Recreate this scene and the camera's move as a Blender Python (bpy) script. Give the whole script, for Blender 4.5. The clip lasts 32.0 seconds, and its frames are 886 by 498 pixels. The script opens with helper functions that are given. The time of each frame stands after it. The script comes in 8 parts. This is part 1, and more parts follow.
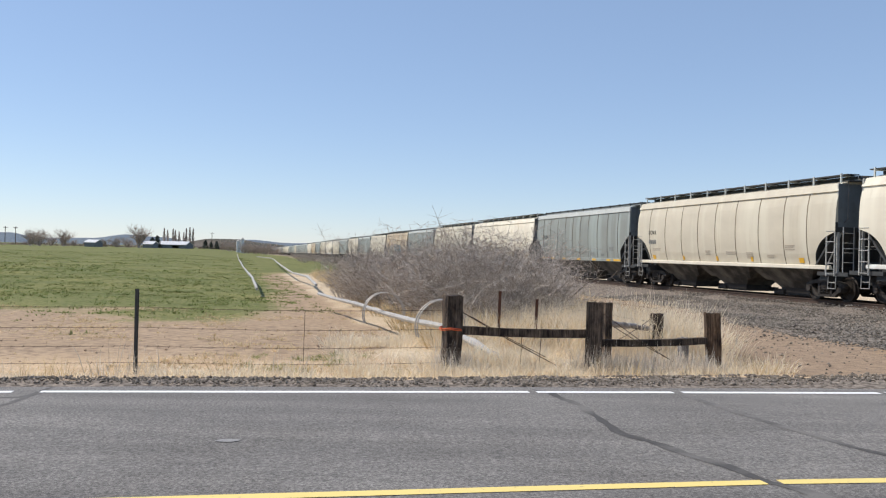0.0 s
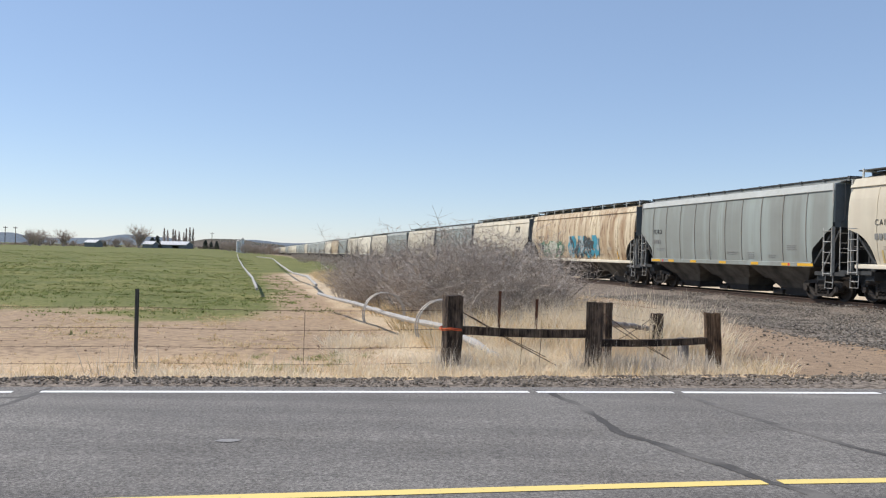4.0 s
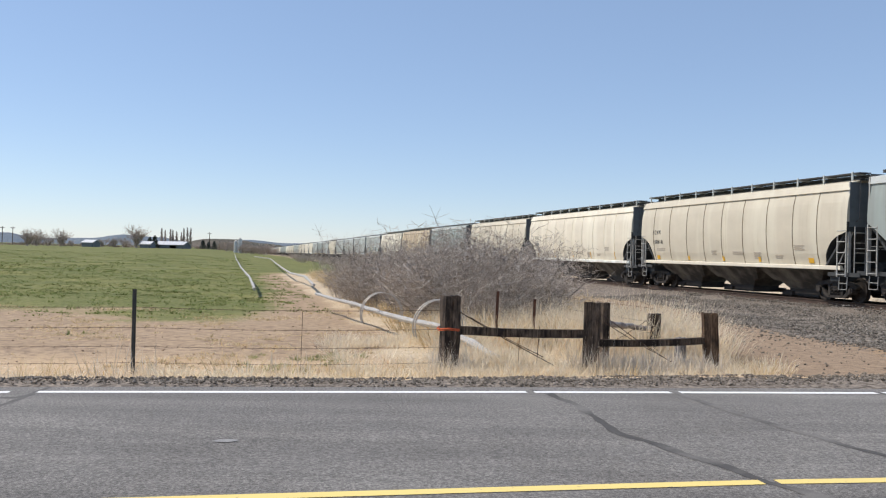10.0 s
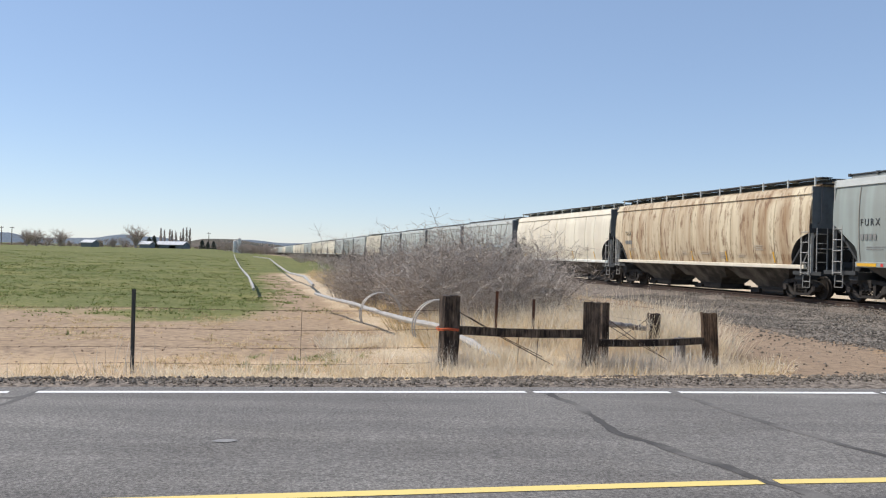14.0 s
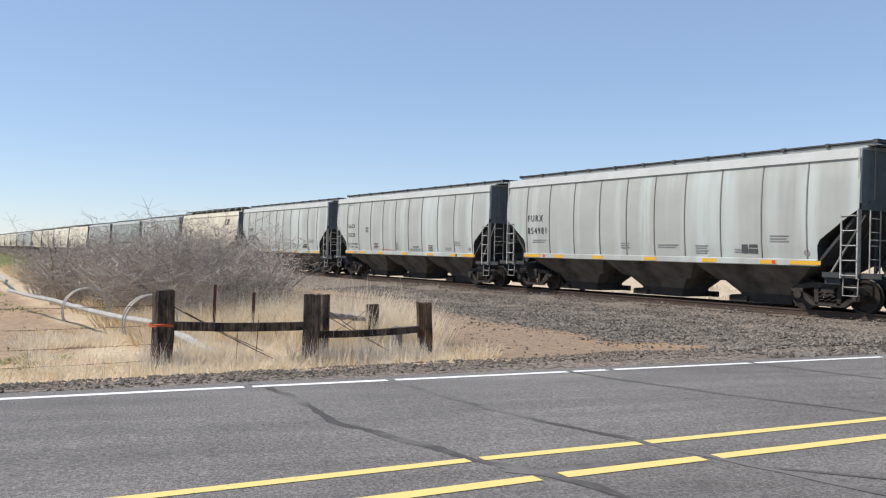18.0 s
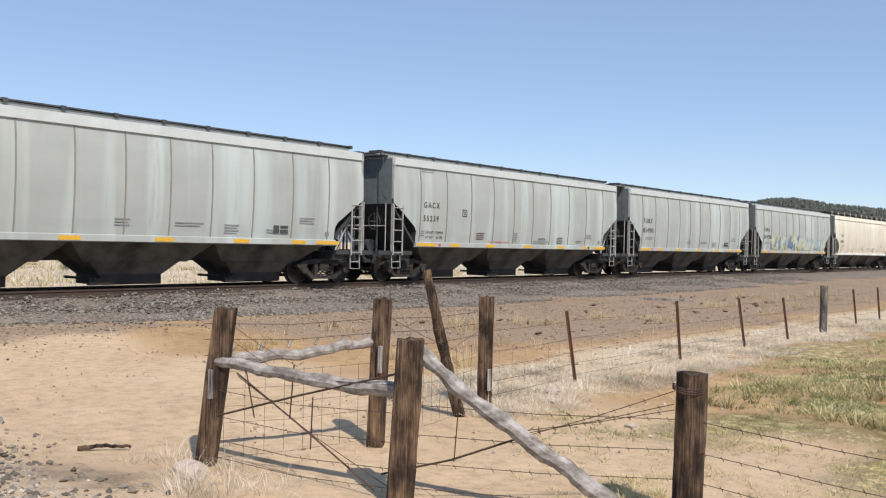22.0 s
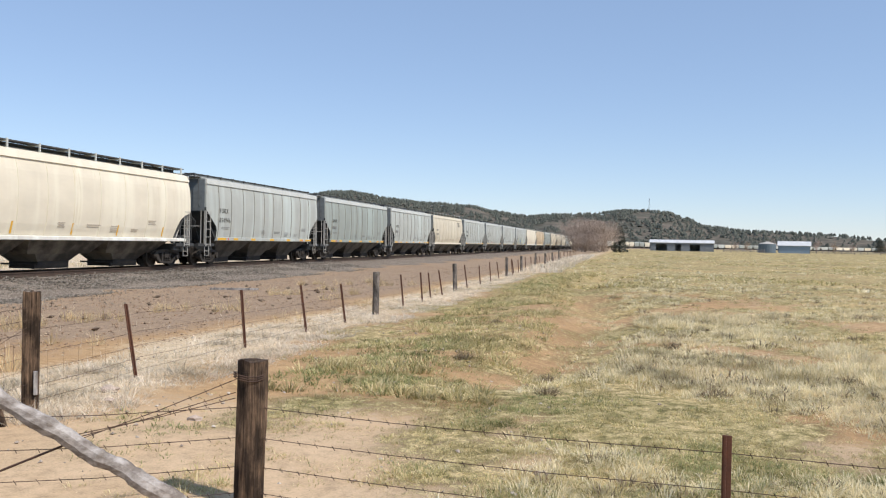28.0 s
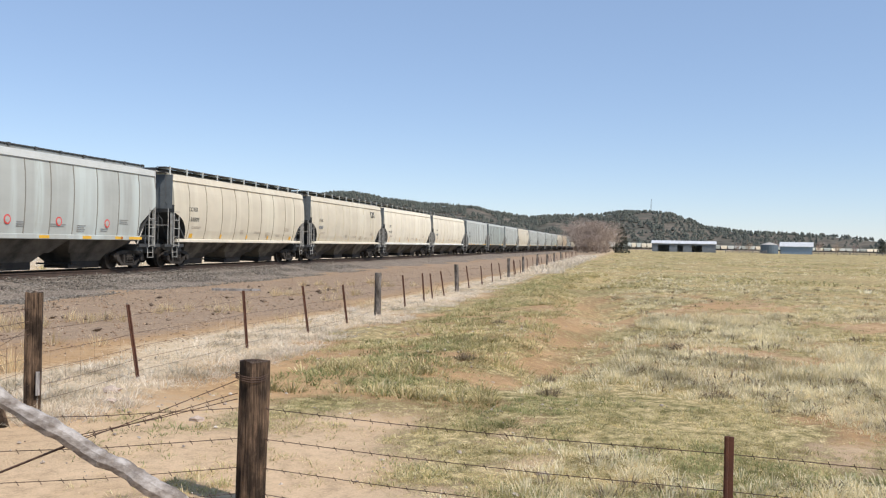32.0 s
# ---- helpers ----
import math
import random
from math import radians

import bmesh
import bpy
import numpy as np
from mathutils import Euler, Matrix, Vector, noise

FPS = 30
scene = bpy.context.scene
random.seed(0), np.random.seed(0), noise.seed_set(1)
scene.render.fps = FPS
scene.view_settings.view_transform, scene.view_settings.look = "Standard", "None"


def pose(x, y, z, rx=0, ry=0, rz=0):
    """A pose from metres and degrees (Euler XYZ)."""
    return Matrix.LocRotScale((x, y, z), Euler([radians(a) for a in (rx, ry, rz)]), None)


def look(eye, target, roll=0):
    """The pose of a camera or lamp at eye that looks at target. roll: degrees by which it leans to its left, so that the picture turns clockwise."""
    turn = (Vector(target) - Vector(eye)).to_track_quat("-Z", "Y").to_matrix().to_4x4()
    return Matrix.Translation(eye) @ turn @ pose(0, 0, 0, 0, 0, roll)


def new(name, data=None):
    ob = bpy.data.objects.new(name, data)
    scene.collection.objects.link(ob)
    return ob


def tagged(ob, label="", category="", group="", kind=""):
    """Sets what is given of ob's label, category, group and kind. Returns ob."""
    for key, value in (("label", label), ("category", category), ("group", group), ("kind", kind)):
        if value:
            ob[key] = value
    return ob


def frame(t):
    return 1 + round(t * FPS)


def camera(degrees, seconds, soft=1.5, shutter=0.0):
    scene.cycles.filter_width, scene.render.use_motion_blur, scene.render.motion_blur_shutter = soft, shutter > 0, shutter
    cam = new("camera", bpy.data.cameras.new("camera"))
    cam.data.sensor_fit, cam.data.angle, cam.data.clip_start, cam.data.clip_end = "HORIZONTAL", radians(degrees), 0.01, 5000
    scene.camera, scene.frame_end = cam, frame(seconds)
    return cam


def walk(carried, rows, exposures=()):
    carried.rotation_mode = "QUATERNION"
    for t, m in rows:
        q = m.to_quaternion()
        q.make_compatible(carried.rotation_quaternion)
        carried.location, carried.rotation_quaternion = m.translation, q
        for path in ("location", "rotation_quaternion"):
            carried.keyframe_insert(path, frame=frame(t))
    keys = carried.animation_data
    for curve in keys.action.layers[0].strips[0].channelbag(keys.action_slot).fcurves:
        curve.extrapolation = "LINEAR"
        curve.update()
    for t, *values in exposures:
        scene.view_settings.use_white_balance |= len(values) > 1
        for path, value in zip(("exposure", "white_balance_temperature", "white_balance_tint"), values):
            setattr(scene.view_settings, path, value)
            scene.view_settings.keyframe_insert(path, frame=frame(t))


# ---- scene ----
# The way of the camera: seconds, turn to the left, tilt up, lean (degrees); it turns a hand's width round one spot
EYE_Z, ARM = 1.37, 0.09
TURNS = [
    (0.0, 0.01, 0.19, 1.34), (1.0, 0.0, 0.19, 1.34), (2.0, 0.0, 0.19, 1.34), (3.5, 0.0, 0.19, 1.33), (5.5, 0.05, 0.19, 1.33),
    (6.5, 0.02, 0.19, 1.32), (7.0, -0.04, 0.2, 1.33), (7.5, -0.1, 0.2, 1.33), (8.0, -0.14, 0.2, 1.33), (10.0, -0.14, 0.2, 1.34),
    (12.0, -0.13, 0.2, 1.34), (13.5, -0.16, 0.2, 1.34), (15.0, -0.22, 0.18, 1.33), (15.5, -0.69, 0.15, 1.32), (16.0, -3.94, 0.11, 1.33),
    (16.5, -6.81, 0.1, 1.33), (17.0, -10.77, 0.11, 1.33), (17.5, -13.85, 0.11, 1.31), (18.0, -18.33, 0.11, 1.28), (18.5, -23.86, 0.1, 1.21),
    (19.0, -32.42, 0.08, 1.09), (19.5, -46.22, 0.05, 1.0), (20.0, -60.41, 0.01, 1.04), (20.2, -68.22, -0.03, 1.09), (20.6, -85.03, -0.13, 1.21),
    (21.0, -102.77, -0.21, 1.28), (21.5, -117.36, -0.27, 1.28), (22.0, -129.75, -0.33, 1.25), (22.5, -137.28, -0.38, 1.24),
    (23.0, -141.85, -0.41, 1.23), (23.5, -147.42, -0.42, 1.21), (24.0, -152.65, -0.43, 1.18), (24.5, -155.65, -0.45, 1.16),
    (25.0, -157.07, -0.45, 1.14), (25.5, -157.7, -0.44, 1.1), (27.5, -157.71, -0.43, 1.1), (29.0, -157.72, -0.42, 1.1),
    (30.0, -157.68, -0.39, 1.13), (31.5, -157.71, -0.4, 1.13), (32.0, -157.59, -0.38, 1.11)]


def eye_pose(yaw, pitch, roll):
    a, b = radians(yaw), radians(pitch)
    eye = Vector((-math.sin(a) * ARM, math.cos(a) * ARM, EYE_Z))
    ahead = Vector((-math.sin(a) * math.cos(b), math.cos(a) * math.cos(b), math.sin(b)))
    return look(eye, eye + ahead, roll)


cam = camera(54.0, 32.0, soft=1.2)
walk(cam, [(t, eye_pose(*row)) for t, *row in TURNS], exposures=[(0.0, -0.01, 6600, 13.6), (15.5, -0.01, 6600, 13.6), (18.0, 0.06, 6600, 13.6), (19.5, 0.13, 6600, 13.6), (20.4, 0.02, 6600, 13.6), (21.0, 0.02, 6600, 13.6), (23.0, 0.05, 6600, 13.6), (32.0, 0.06, 6600, 13.6)])

# ---- light: a clear, slightly hazy spring noon ----
SUN_AZ, SUN_EL = (-0.969, 0.247), 49.6
az = math.hypot(*SUN_AZ)
sun_way = Vector((SUN_AZ[0] / az * math.cos(radians(SUN_EL)), SUN_AZ[1] / az * math.cos(radians(SUN_EL)), math.sin(radians(SUN_EL))))
world = bpy.data.worlds.new("sky")
world.use_nodes = True
scene.world = world
wn = world.node_tree.nodes
sky = wn.new("ShaderNodeTexSky")
sky.sky_type, sky.sun_disc = "NISHITA", False
sky.sun_elevation, sky.sun_rotation = radians(SUN_EL), math.atan2(sun_way.x, sun_way.y)
sky.altitude, sky.air_density, sky.dust_density, sky.ozone_density = 1300, 1.0, 0.2, 2.0
haze = wn.new("ShaderNodeMix")                              # thin even haze over the whole sky
haze.data_type = "RGBA"
haze.inputs[0].default_value, haze.inputs[7].default_value = 0.38, (3.0, 4.45, 6.7, 1)
world.node_tree.links.new(sky.outputs[0], haze.inputs[6])
world.node_tree.links.new(haze.outputs[2], wn["Background"].inputs[0])
wn["Background"].inputs[1].default_value = 0.13
sun = new("sun", bpy.data.lights.new("sun", "SUN"))
sun.data.energy, sun.data.angle, sun.data.color = 4.2, radians(0.55), (1.0, 0.955, 0.88)
sun.matrix_world = look(sun_way * 50, (0, 0, 0))


# ---- materials ----
def material(name, rough=0.8, metal=0.0, spec=0.35):
    m = bpy.data.materials.new(name)
    m.use_nodes = True
    n, l = m.node_tree.nodes, m.node_tree.links
    b = n["Principled BSDF"]
    b.inputs["Roughness"].default_value, b.inputs["Metallic"].default_value = rough, metal
    b.inputs["Specular IOR Level"].default_value = spec
    return m, n, l, b


def coords(n, l, scale=(1, 1, 1)):
    c, mp = n.new("ShaderNodeTexCoord"), n.new("ShaderNodeMapping")
    mp.inputs["Scale"].default_value = scale
    l.new(c.outputs["Object"], mp.inputs[0])
    return mp.outputs[0]


def noise_tex(n, l, vec, scale, detail=5, rough=0.6):
    t = n.new("ShaderNodeTexNoise")
    t.inputs["Scale"].default_value, t.inputs["Detail"].default_value, t.inputs["Roughness"].default_value = scale, detail, rough
    l.new(vec, t.inputs["Vector"])
    return t.outputs["Fac"]


def ramp(n, l, fac, stops):
    r = n.new("ShaderNodeValToRGB")
    e = r.color_ramp.elements
    while len(e) < len(stops):
        e.new(0.5)
    for k, (p, c) in enumerate(stops):
        e[k].position = p
        e[k].color = (*c, 1) if len(c) == 3 else c
    l.new(fac, r.inputs[0])
    return r.outputs[0]


def mix(n, l, fac, a, b, kind="MIX"):
    m = n.new("ShaderNodeMix")
    m.data_type, m.blend_type = "RGBA", kind
    for sock, v in ((m.inputs[0], fac), (m.inputs[6], a), (m.inputs[7], b)):
        if isinstance(v, (int, float)):
            sock.default_value = v
        elif isinstance(v, tuple):
            sock.default_value = (*v, 1)
        else:
            l.new(v, sock)
    return m.outputs[2]


def mathn(n, l, op, a, b=0.0, clamp=False):
    m = n.new("ShaderNodeMath")
    m.operation, m.use_clamp = op, clamp
    for sock, v in zip(m.inputs, (a, b)):
        if isinstance(v, (int, float)):
            sock.default_value = v
        else:
            l.new(v, sock)
    return m.outputs[0]


def bump(n, l, b, height, strength=0.3, dist=0.01):
    k = n.new("ShaderNodeBump")
    k.inputs["Strength"].default_value, k.inputs["Distance"].default_value = strength, dist
    l.new(height, k.inputs["Height"])
    l.new(k.outputs[0], b.inputs["Normal"])


def plain(name, a, b=None, scale=4.0, rough=0.75, metal=0.0, spec=0.3, stretch=(1, 1, 1), fine=60.0, relief=0.2, depth=0.004, spread=(0.3, 0.7)):
    """Two tones in large patches with a fine grain over them."""
    b = b or tuple(v * 0.75 for v in a)
    m, n, l, bs = material(name, rough, metal, spec)
    v = coords(n, l, stretch)
    big = ramp(n, l, noise_tex(n, l, v, scale), [(spread[0], a), (spread[1], b)])
    small = noise_tex(n, l, v, fine, 3)
    g = ramp(n, l, small, [(0.25, (0.78,) * 3), (0.75, (1.12,) * 3)])
    l.new(mix(n, l, 1.0, big, g, "MULTIPLY"), bs.inputs["Base Color"])
    bump(n, l, bs, small, relief, depth)
    return m


def car_paint(name, base, grime, rust, rust_at=0.72, rough=0.55, streak_at=0.52, washed=0.7):
    """Weathered railcar paint: dull patches, vertical wash streaks, a little rust."""
    m, n, l, bs = material(name, rough, 0.0, 0.35)
    big = noise_tex(n, l, coords(n, l, (0.5, 0.5, 0.8)), 1.3, 4)
    c = ramp(n, l, big, [(0.3, base), (0.75, tuple(v * 0.86 for v in base))])
    streak = noise_tex(n, l, coords(n, l, (1.5, 1.5, 0.1)), 1.6, 4, 0.6)
    c = mix(n, l, ramp(n, l, streak, [(streak_at, (0, 0, 0)), (streak_at + 0.28, (0.5 if streak_at > 0.5 else 0.95,) * 3)]), c, grime)
    wash = noise_tex(n, l, coords(n, l, (0.55, 0.55, 0.03)), 2.0, 2)
    c = mix(n, l, ramp(n, l, wash, [(0.48, (0, 0, 0)), (0.62, (washed,) * 3)]), c, tuple(min(1, v * w) for v, w in zip(base, (1.25, 1.34, 1.38))))
    seep = noise_tex(n, l, coords(n, l, (0.9, 0.9, 0.07)), 2.4, 5, 0.7)
    c = mix(n, l, ramp(n, l, seep, [(0.6, (0, 0, 0)), (0.72, (0.45,) * 3)]), c, tuple(v * w for v, w in zip(base, (0.72, 0.66, 0.55))))
    spots = noise_tex(n, l, coords(n, l, (1.5, 1.5, 0.35)), 2.6, 6, 0.7)
    c = mix(n, l, ramp(n, l, spots, [(rust_at, (0, 0, 0)), (rust_at + 0.1, (0.8,) * 3)]), c, rust)
    l.new(c, bs.inputs["Base Color"])
    bump(n, l, bs, noise_tex(n, l, coords(n, l), 1.8, 2), 0.12, 0.02)
    return m


PAINT = {
    "grey": car_paint("grey_paint", (0.425, 0.44, 0.40), (0.285, 0.285, 0.253), (0.22, 0.13, 0.07)),
    "grey_dark": car_paint("dull_grey_paint", (0.268, 0.284, 0.252), (0.20, 0.197, 0.172), (0.2, 0.12, 0.07)),
    "grey_pale": car_paint("pale_blue_grey_paint", (0.305, 0.332, 0.298), (0.235, 0.24, 0.207), (0.22, 0.13, 0.07)),
    "beige": car_paint("beige_paint", (0.615, 0.55, 0.42), (0.38, 0.31, 0.19), (0.30, 0.17, 0.08), streak_at=0.6, washed=0.3),
    "cream": car_paint("cream_paint", (0.74, 0.67, 0.525), (0.45, 0.36, 0.21), (0.30, 0.16, 0.07), streak_at=0.6, washed=0.3),
    "tan": car_paint("rust_streaked_tan_paint", (0.60, 0.49, 0.33), (0.32, 0.19, 0.09), (0.19, 0.095, 0.045), 0.52, 0.55, 0.4),
    "white": car_paint("white_paint", (0.72, 0.70, 0.62), (0.45, 0.40, 0.31), (0.30, 0.17, 0.08)),
}
M_UNDER = plain("grimy_underframe", (0.03, 0.027, 0.024), (0.06, 0.05, 0.04), 2.5, 0.8)
M_TRUCK = plain("greasy_cast_steel", (0.022, 0.02, 0.018), (0.075, 0.064, 0.053), 4, 0.8, 0.1)
M_WHEEL = plain("worn_wheel_steel", (0.026, 0.022, 0.019), (0.055, 0.046, 0.037), 5, 0.55, 0.3)
# Bays: grime and dust, with the under-car shade painted in as near-black tones.
M_BAY = plain("grimy_hopper_with_shade", (0.038, 0.036, 0.032), (0.15, 0.136, 0.114), 0.9, 0.8, spread=(0.38, 0.66))
M_BAY_TAN = plain("dusty_hopper_with_shade", (0.21, 0.185, 0.145), (0.055, 0.048, 0.04), 0.8, 0.8, spread=(0.4, 0.6))
M_CHORD = plain("bright_chord_paint", (0.60, 0.62, 0.59), (0.50, 0.52, 0.48), 1.5, 0.6)
M_RUST = plain("rusty_steel", (0.16, 0.09, 0.055), (0.09, 0.055, 0.04), 6, 0.85)
# Dark steel; on car ends the near-black also paints in their deep shade.
M_ENDS = plain("dark_steel_and_end_shade", (0.04, 0.044, 0.045), (0.07, 0.07, 0.066), 2, 0.7)
# End walls: body paint with the shade they stand in mixed into the colour.
M_END_WALL = plain("painted_end_shade", (0.19, 0.215, 0.22), (0.12, 0.132, 0.132), 2, 0.7)
M_GRATE = plain("galvanised_grating", (0.10, 0.10, 0.10), (0.065, 0.065, 0.063), 5, 0.7, 0.3)
M_LADDER = plain("pale_ladder_paint", (0.50, 0.50, 0.46), (0.33, 0.31, 0.27), 6, 0.6)
M_ORANGE = plain("orange_reflector", (0.82, 0.46, 0.035), (0.68, 0.38, 0.05), 8, 0.5)
M_OCHRE = plain("faded_reflector", (0.62, 0.46, 0.18), (0.55, 0.42, 0.2), 8, 0.6)
M_RED = plain("red_reflector", (0.75, 0.08, 0.07), (0.6, 0.06, 0.05), 8, 0.5)
M_BLACK = plain("black_stencil", (0.045, 0.05, 0.05), (0.09, 0.09, 0.085), 9, 0.7)
M_INK = plain("faded_stencil", (0.19, 0.19, 0.175), (0.29, 0.29, 0.27), 5, 0.7)
M_BROWN = plain("brown_stencil", (0.40, 0.33, 0.25), (0.46, 0.39, 0.30), 9, 0.7)
M_PINK = plain("red_stencil", (0.55, 0.16, 0.13), (0.6, 0.25, 0.2), 9, 0.7)

# ---- plan: the railway passes at 22 m with a slight turn at the crossing, the road crosses it nearly square ----
TRACK = radians(11.02)
U = Vector((math.sin(TRACK), -math.cos(TRACK), 0))          # the way the train goes
N = Vector((math.cos(TRACK), math.sin(TRACK), 0))           # from the camera towards the track
OFF = 21.97
TRACK_MID = radians(11.425)                                 # heading at the crossing; the line turns a little there
TU, TN = Vector((math.sin(TRACK_MID), -math.cos(TRACK_MID), 0)), Vector((math.cos(TRACK_MID), math.sin(TRACK_MID), 0))
TURN, TURN_L = radians(1.325), 22.0
ROAD = radians(10.6)
RE, RQ = Vector((math.cos(ROAD), math.sin(ROAD), 0)), Vector((-math.sin(ROAD), math.cos(ROAD), 0))
BEND_S, BEND_R, BEND_A = 450.0, 950.0, radians(40)


def sway(s):
    """How far the line lies off its tangent at the crossing, towards the camera's side."""
    d, r = abs(s), TURN_L / TURN
    return d * d / (2 * r) if d < TURN_L else TURN_L * TURN / 2 + (d - TURN_L) * math.tan(TURN)


def on_track(s, side=0.0):
    """Place and heading (radians to the right of TU) at s metres along the track."""
    a = max(-TURN, min(TURN, s * TURN / TURN_L))
    run = min(s, BEND_S)
    p = TN * (OFF - sway(run)) + TU * run
    if s > BEND_S:
        b = min((s - BEND_S) / BEND_R, BEND_A)
        ahead, left = TU * math.cos(a) - TN * math.sin(a), TN * math.cos(a) + TU * math.sin(a)
        p = p + ahead * (BEND_R * math.sin(b)) - left * (BEND_R * (1 - math.cos(b)))
        a += b
        p = p + (TU * math.cos(a) - TN * math.sin(a)) * max(0.0, s - BEND_S - BEND_R * BEND_A)
    left = TN * math.cos(a) + TU * math.sin(a)
    return p + left * side, a


def grade(s):
    """The line falls gently away to the north."""
    d = max(0.0, min(-s - 2.0, 700.0))
    return -0.0045 * d * d / (d + 6.0)


def track_pose(s, z=0.0):
    p, a = on_track(s)
    return pose(p.x, p.y, z + grade(s), 0, 0, math.degrees(math.atan2(TU.y, TU.x) - a))


def smooth(a, b, x):
    t = min(max((x - a) / (b - a), 0.0), 1.0)
    return t * t * (3 - 2 * t)


def plan(x, y):
    """Distance along the road, across it (to its far side), from the track, and along the track."""
    e, q = x * RE.x + y * RE.y, x * RQ.x + y * RQ.y
    s = x * TU.x + y * TU.y
    a = x * TN.x + y * TN.y - OFF + sway(s)
    if s > BEND_S:
        d = s - BEND_S
        a += BEND_R - math.sqrt(max(BEND_R ** 2 - min(d, BEND_R * math.sin(BEND_A)) ** 2, 0)) + max(0.0, d - BEND_R * math.sin(BEND_A)) * math.tan(BEND_A)
    return e, q, a, s


# ---- mesh helpers ----
def ring_box(bm, x0, x1, y0, y1, z0, z1, m=None, bevel=0.0):
    """A block between two corners."""
    v = [bm.verts.new((x, y, z)) for x in (x0, x1) for y in (y0, y1) for z in (z0, z1)]
    fs = [bm.faces.new([v[i] for i in f]) for f in ((0, 1, 3, 2), (4, 6, 7, 5), (0, 4, 5, 1), (2, 3, 7, 6), (0, 2, 6, 4), (1, 5, 7, 3))]
    if m is not None:
        bmesh.ops.transform(bm, matrix=m, verts=v)
    if bevel:
        es = {e for f in fs for e in f.edges}
        bmesh.ops.bevel(bm, geom=list(es), offset=bevel, segments=1, affect="EDGES")
    return v


def tube(bm, pts, radius, sides=6, cap=True):
    """A tube along points; radius is a number or one per point."""
    pts = [Vector(p) for p in pts]
    rad = radius if isinstance(radius, (list, tuple)) else [radius] * len(pts)
    rings, side = [], None
    for i, p in enumerate(pts):
        way = (pts[min(i + 1, len(pts) - 1)] - pts[max(i - 1, 0)]).normalized()
        if side is None:
            side = way.cross(Vector((0, 0, 1)) if abs(way.z) < 0.9 else Vector((1, 0, 0))).normalized()
        else:
            side = (side - way * side.dot(way)).normalized()
        up = way.cross(side)
        rings.append([bm.verts.new(p + (side * math.cos(2 * math.pi * k / sides) + up * math.sin(2 * math.pi * k / sides)) * rad[i]) for k in range(sides)])
    for a, b in zip(rings, rings[1:]):
        for k in range(sides):
            bm.faces.new((a[k], a[(k + 1) % sides], b[(k + 1) % sides], b[k]))
    if cap:
        bm.faces.new(rings[0][::-1])
        bm.faces.new(rings[-1])
    return rings


def extrude_x(bm, outline, x0, x1):
    """A closed outline of (y, z) drawn out along x."""
    a = [bm.verts.new((x0, y, z)) for y, z in outline]
    b = [bm.verts.new((x1, y, z)) for y, z in outline]
    k = len(a)
    for i in range(k):
        bm.faces.new((a[i], a[(i + 1) % k], b[(i + 1) % k], b[i]))
    bm.faces.new(a[::-1])
    bm.faces.new(b)


def extrude_y(bm, outline, y0, y1):
    """A closed outline of (x, z) drawn out along y."""
    a = [bm.verts.new((x, y0, z)) for x, z in outline]
    b = [bm.verts.new((x, y1, z)) for x, z in outline]
    k = len(a)
    for i in range(k):
        bm.faces.new((a[i], a[(i + 1) % k], b[(i + 1) % k], b[i]))
    bm.faces.new(a[::-1])
    bm.faces.new(b)


def disc_y(bm, x, z, r, y0, y1, sides=24, hole=0.0):
    o = [(x + r * math.cos(2 * math.pi * k / sides), z + r * math.sin(2 * math.pi * k / sides)) for k in range(sides)]
    extrude_y(bm, o, y0, y1)


def to_mesh(name, bm, *mats, shade=False):
    bmesh.ops.recalc_face_normals(bm, faces=bm.faces[:])
    me = bpy.data.meshes.new(name)
    bm.to_mesh(me)
    bm.free()
    for m in mats:
        me.materials.append(m)
    if shade:
        me.shade_smooth()
    return me


def part(name, bm, mat, parent, label="", shade=False):
    ob = new(name, to_mesh(name, bm, mat, shade=shade))
    ob.parent = parent
    return tagged(ob, label)


def thing(name, bm, mat, label, category, group="", kind="", shade=False):
    return tagged(new(name, to_mesh(name, bm, mat, shade=shade)), label, category, group, kind)


CACHE = {}


def shared(name, key, make, mat, parent, m=None, label="", shade=False):
    """A part whose mesh is made once for each key and material."""
    k = (key, mat.name, HALF)
    if k not in CACHE:
        bm = bmesh.new()
        make(bm)
        CACHE[k] = to_mesh(name, bm, mat, shade=shade)
    ob = new(name, CACHE[k])
    ob.parent = parent
    if m is not None:
        ob.matrix_basis = m
    return tagged(ob, label)


def letters(text, size, extrude=0.004, gap=1.0):
    """Built-in font as mesh data, standing in the xz plane and read from -y."""
    cu = bpy.data.curves.new("letters", "FONT")
    cu.body, cu.size, cu.extrude, cu.resolution_u = text, size, extrude, 3
    cu.align_x, cu.space_character = "LEFT", gap
    ob = bpy.data.objects.new("letters", cu)
    me = bpy.data.meshes.new_from_object(ob)
    me.transform(Matrix.Rotation(radians(90), 4, "X"))
    bpy.data.objects.remove(ob)
    bpy.data.curves.remove(cu)
    me.materials.clear()
    return me


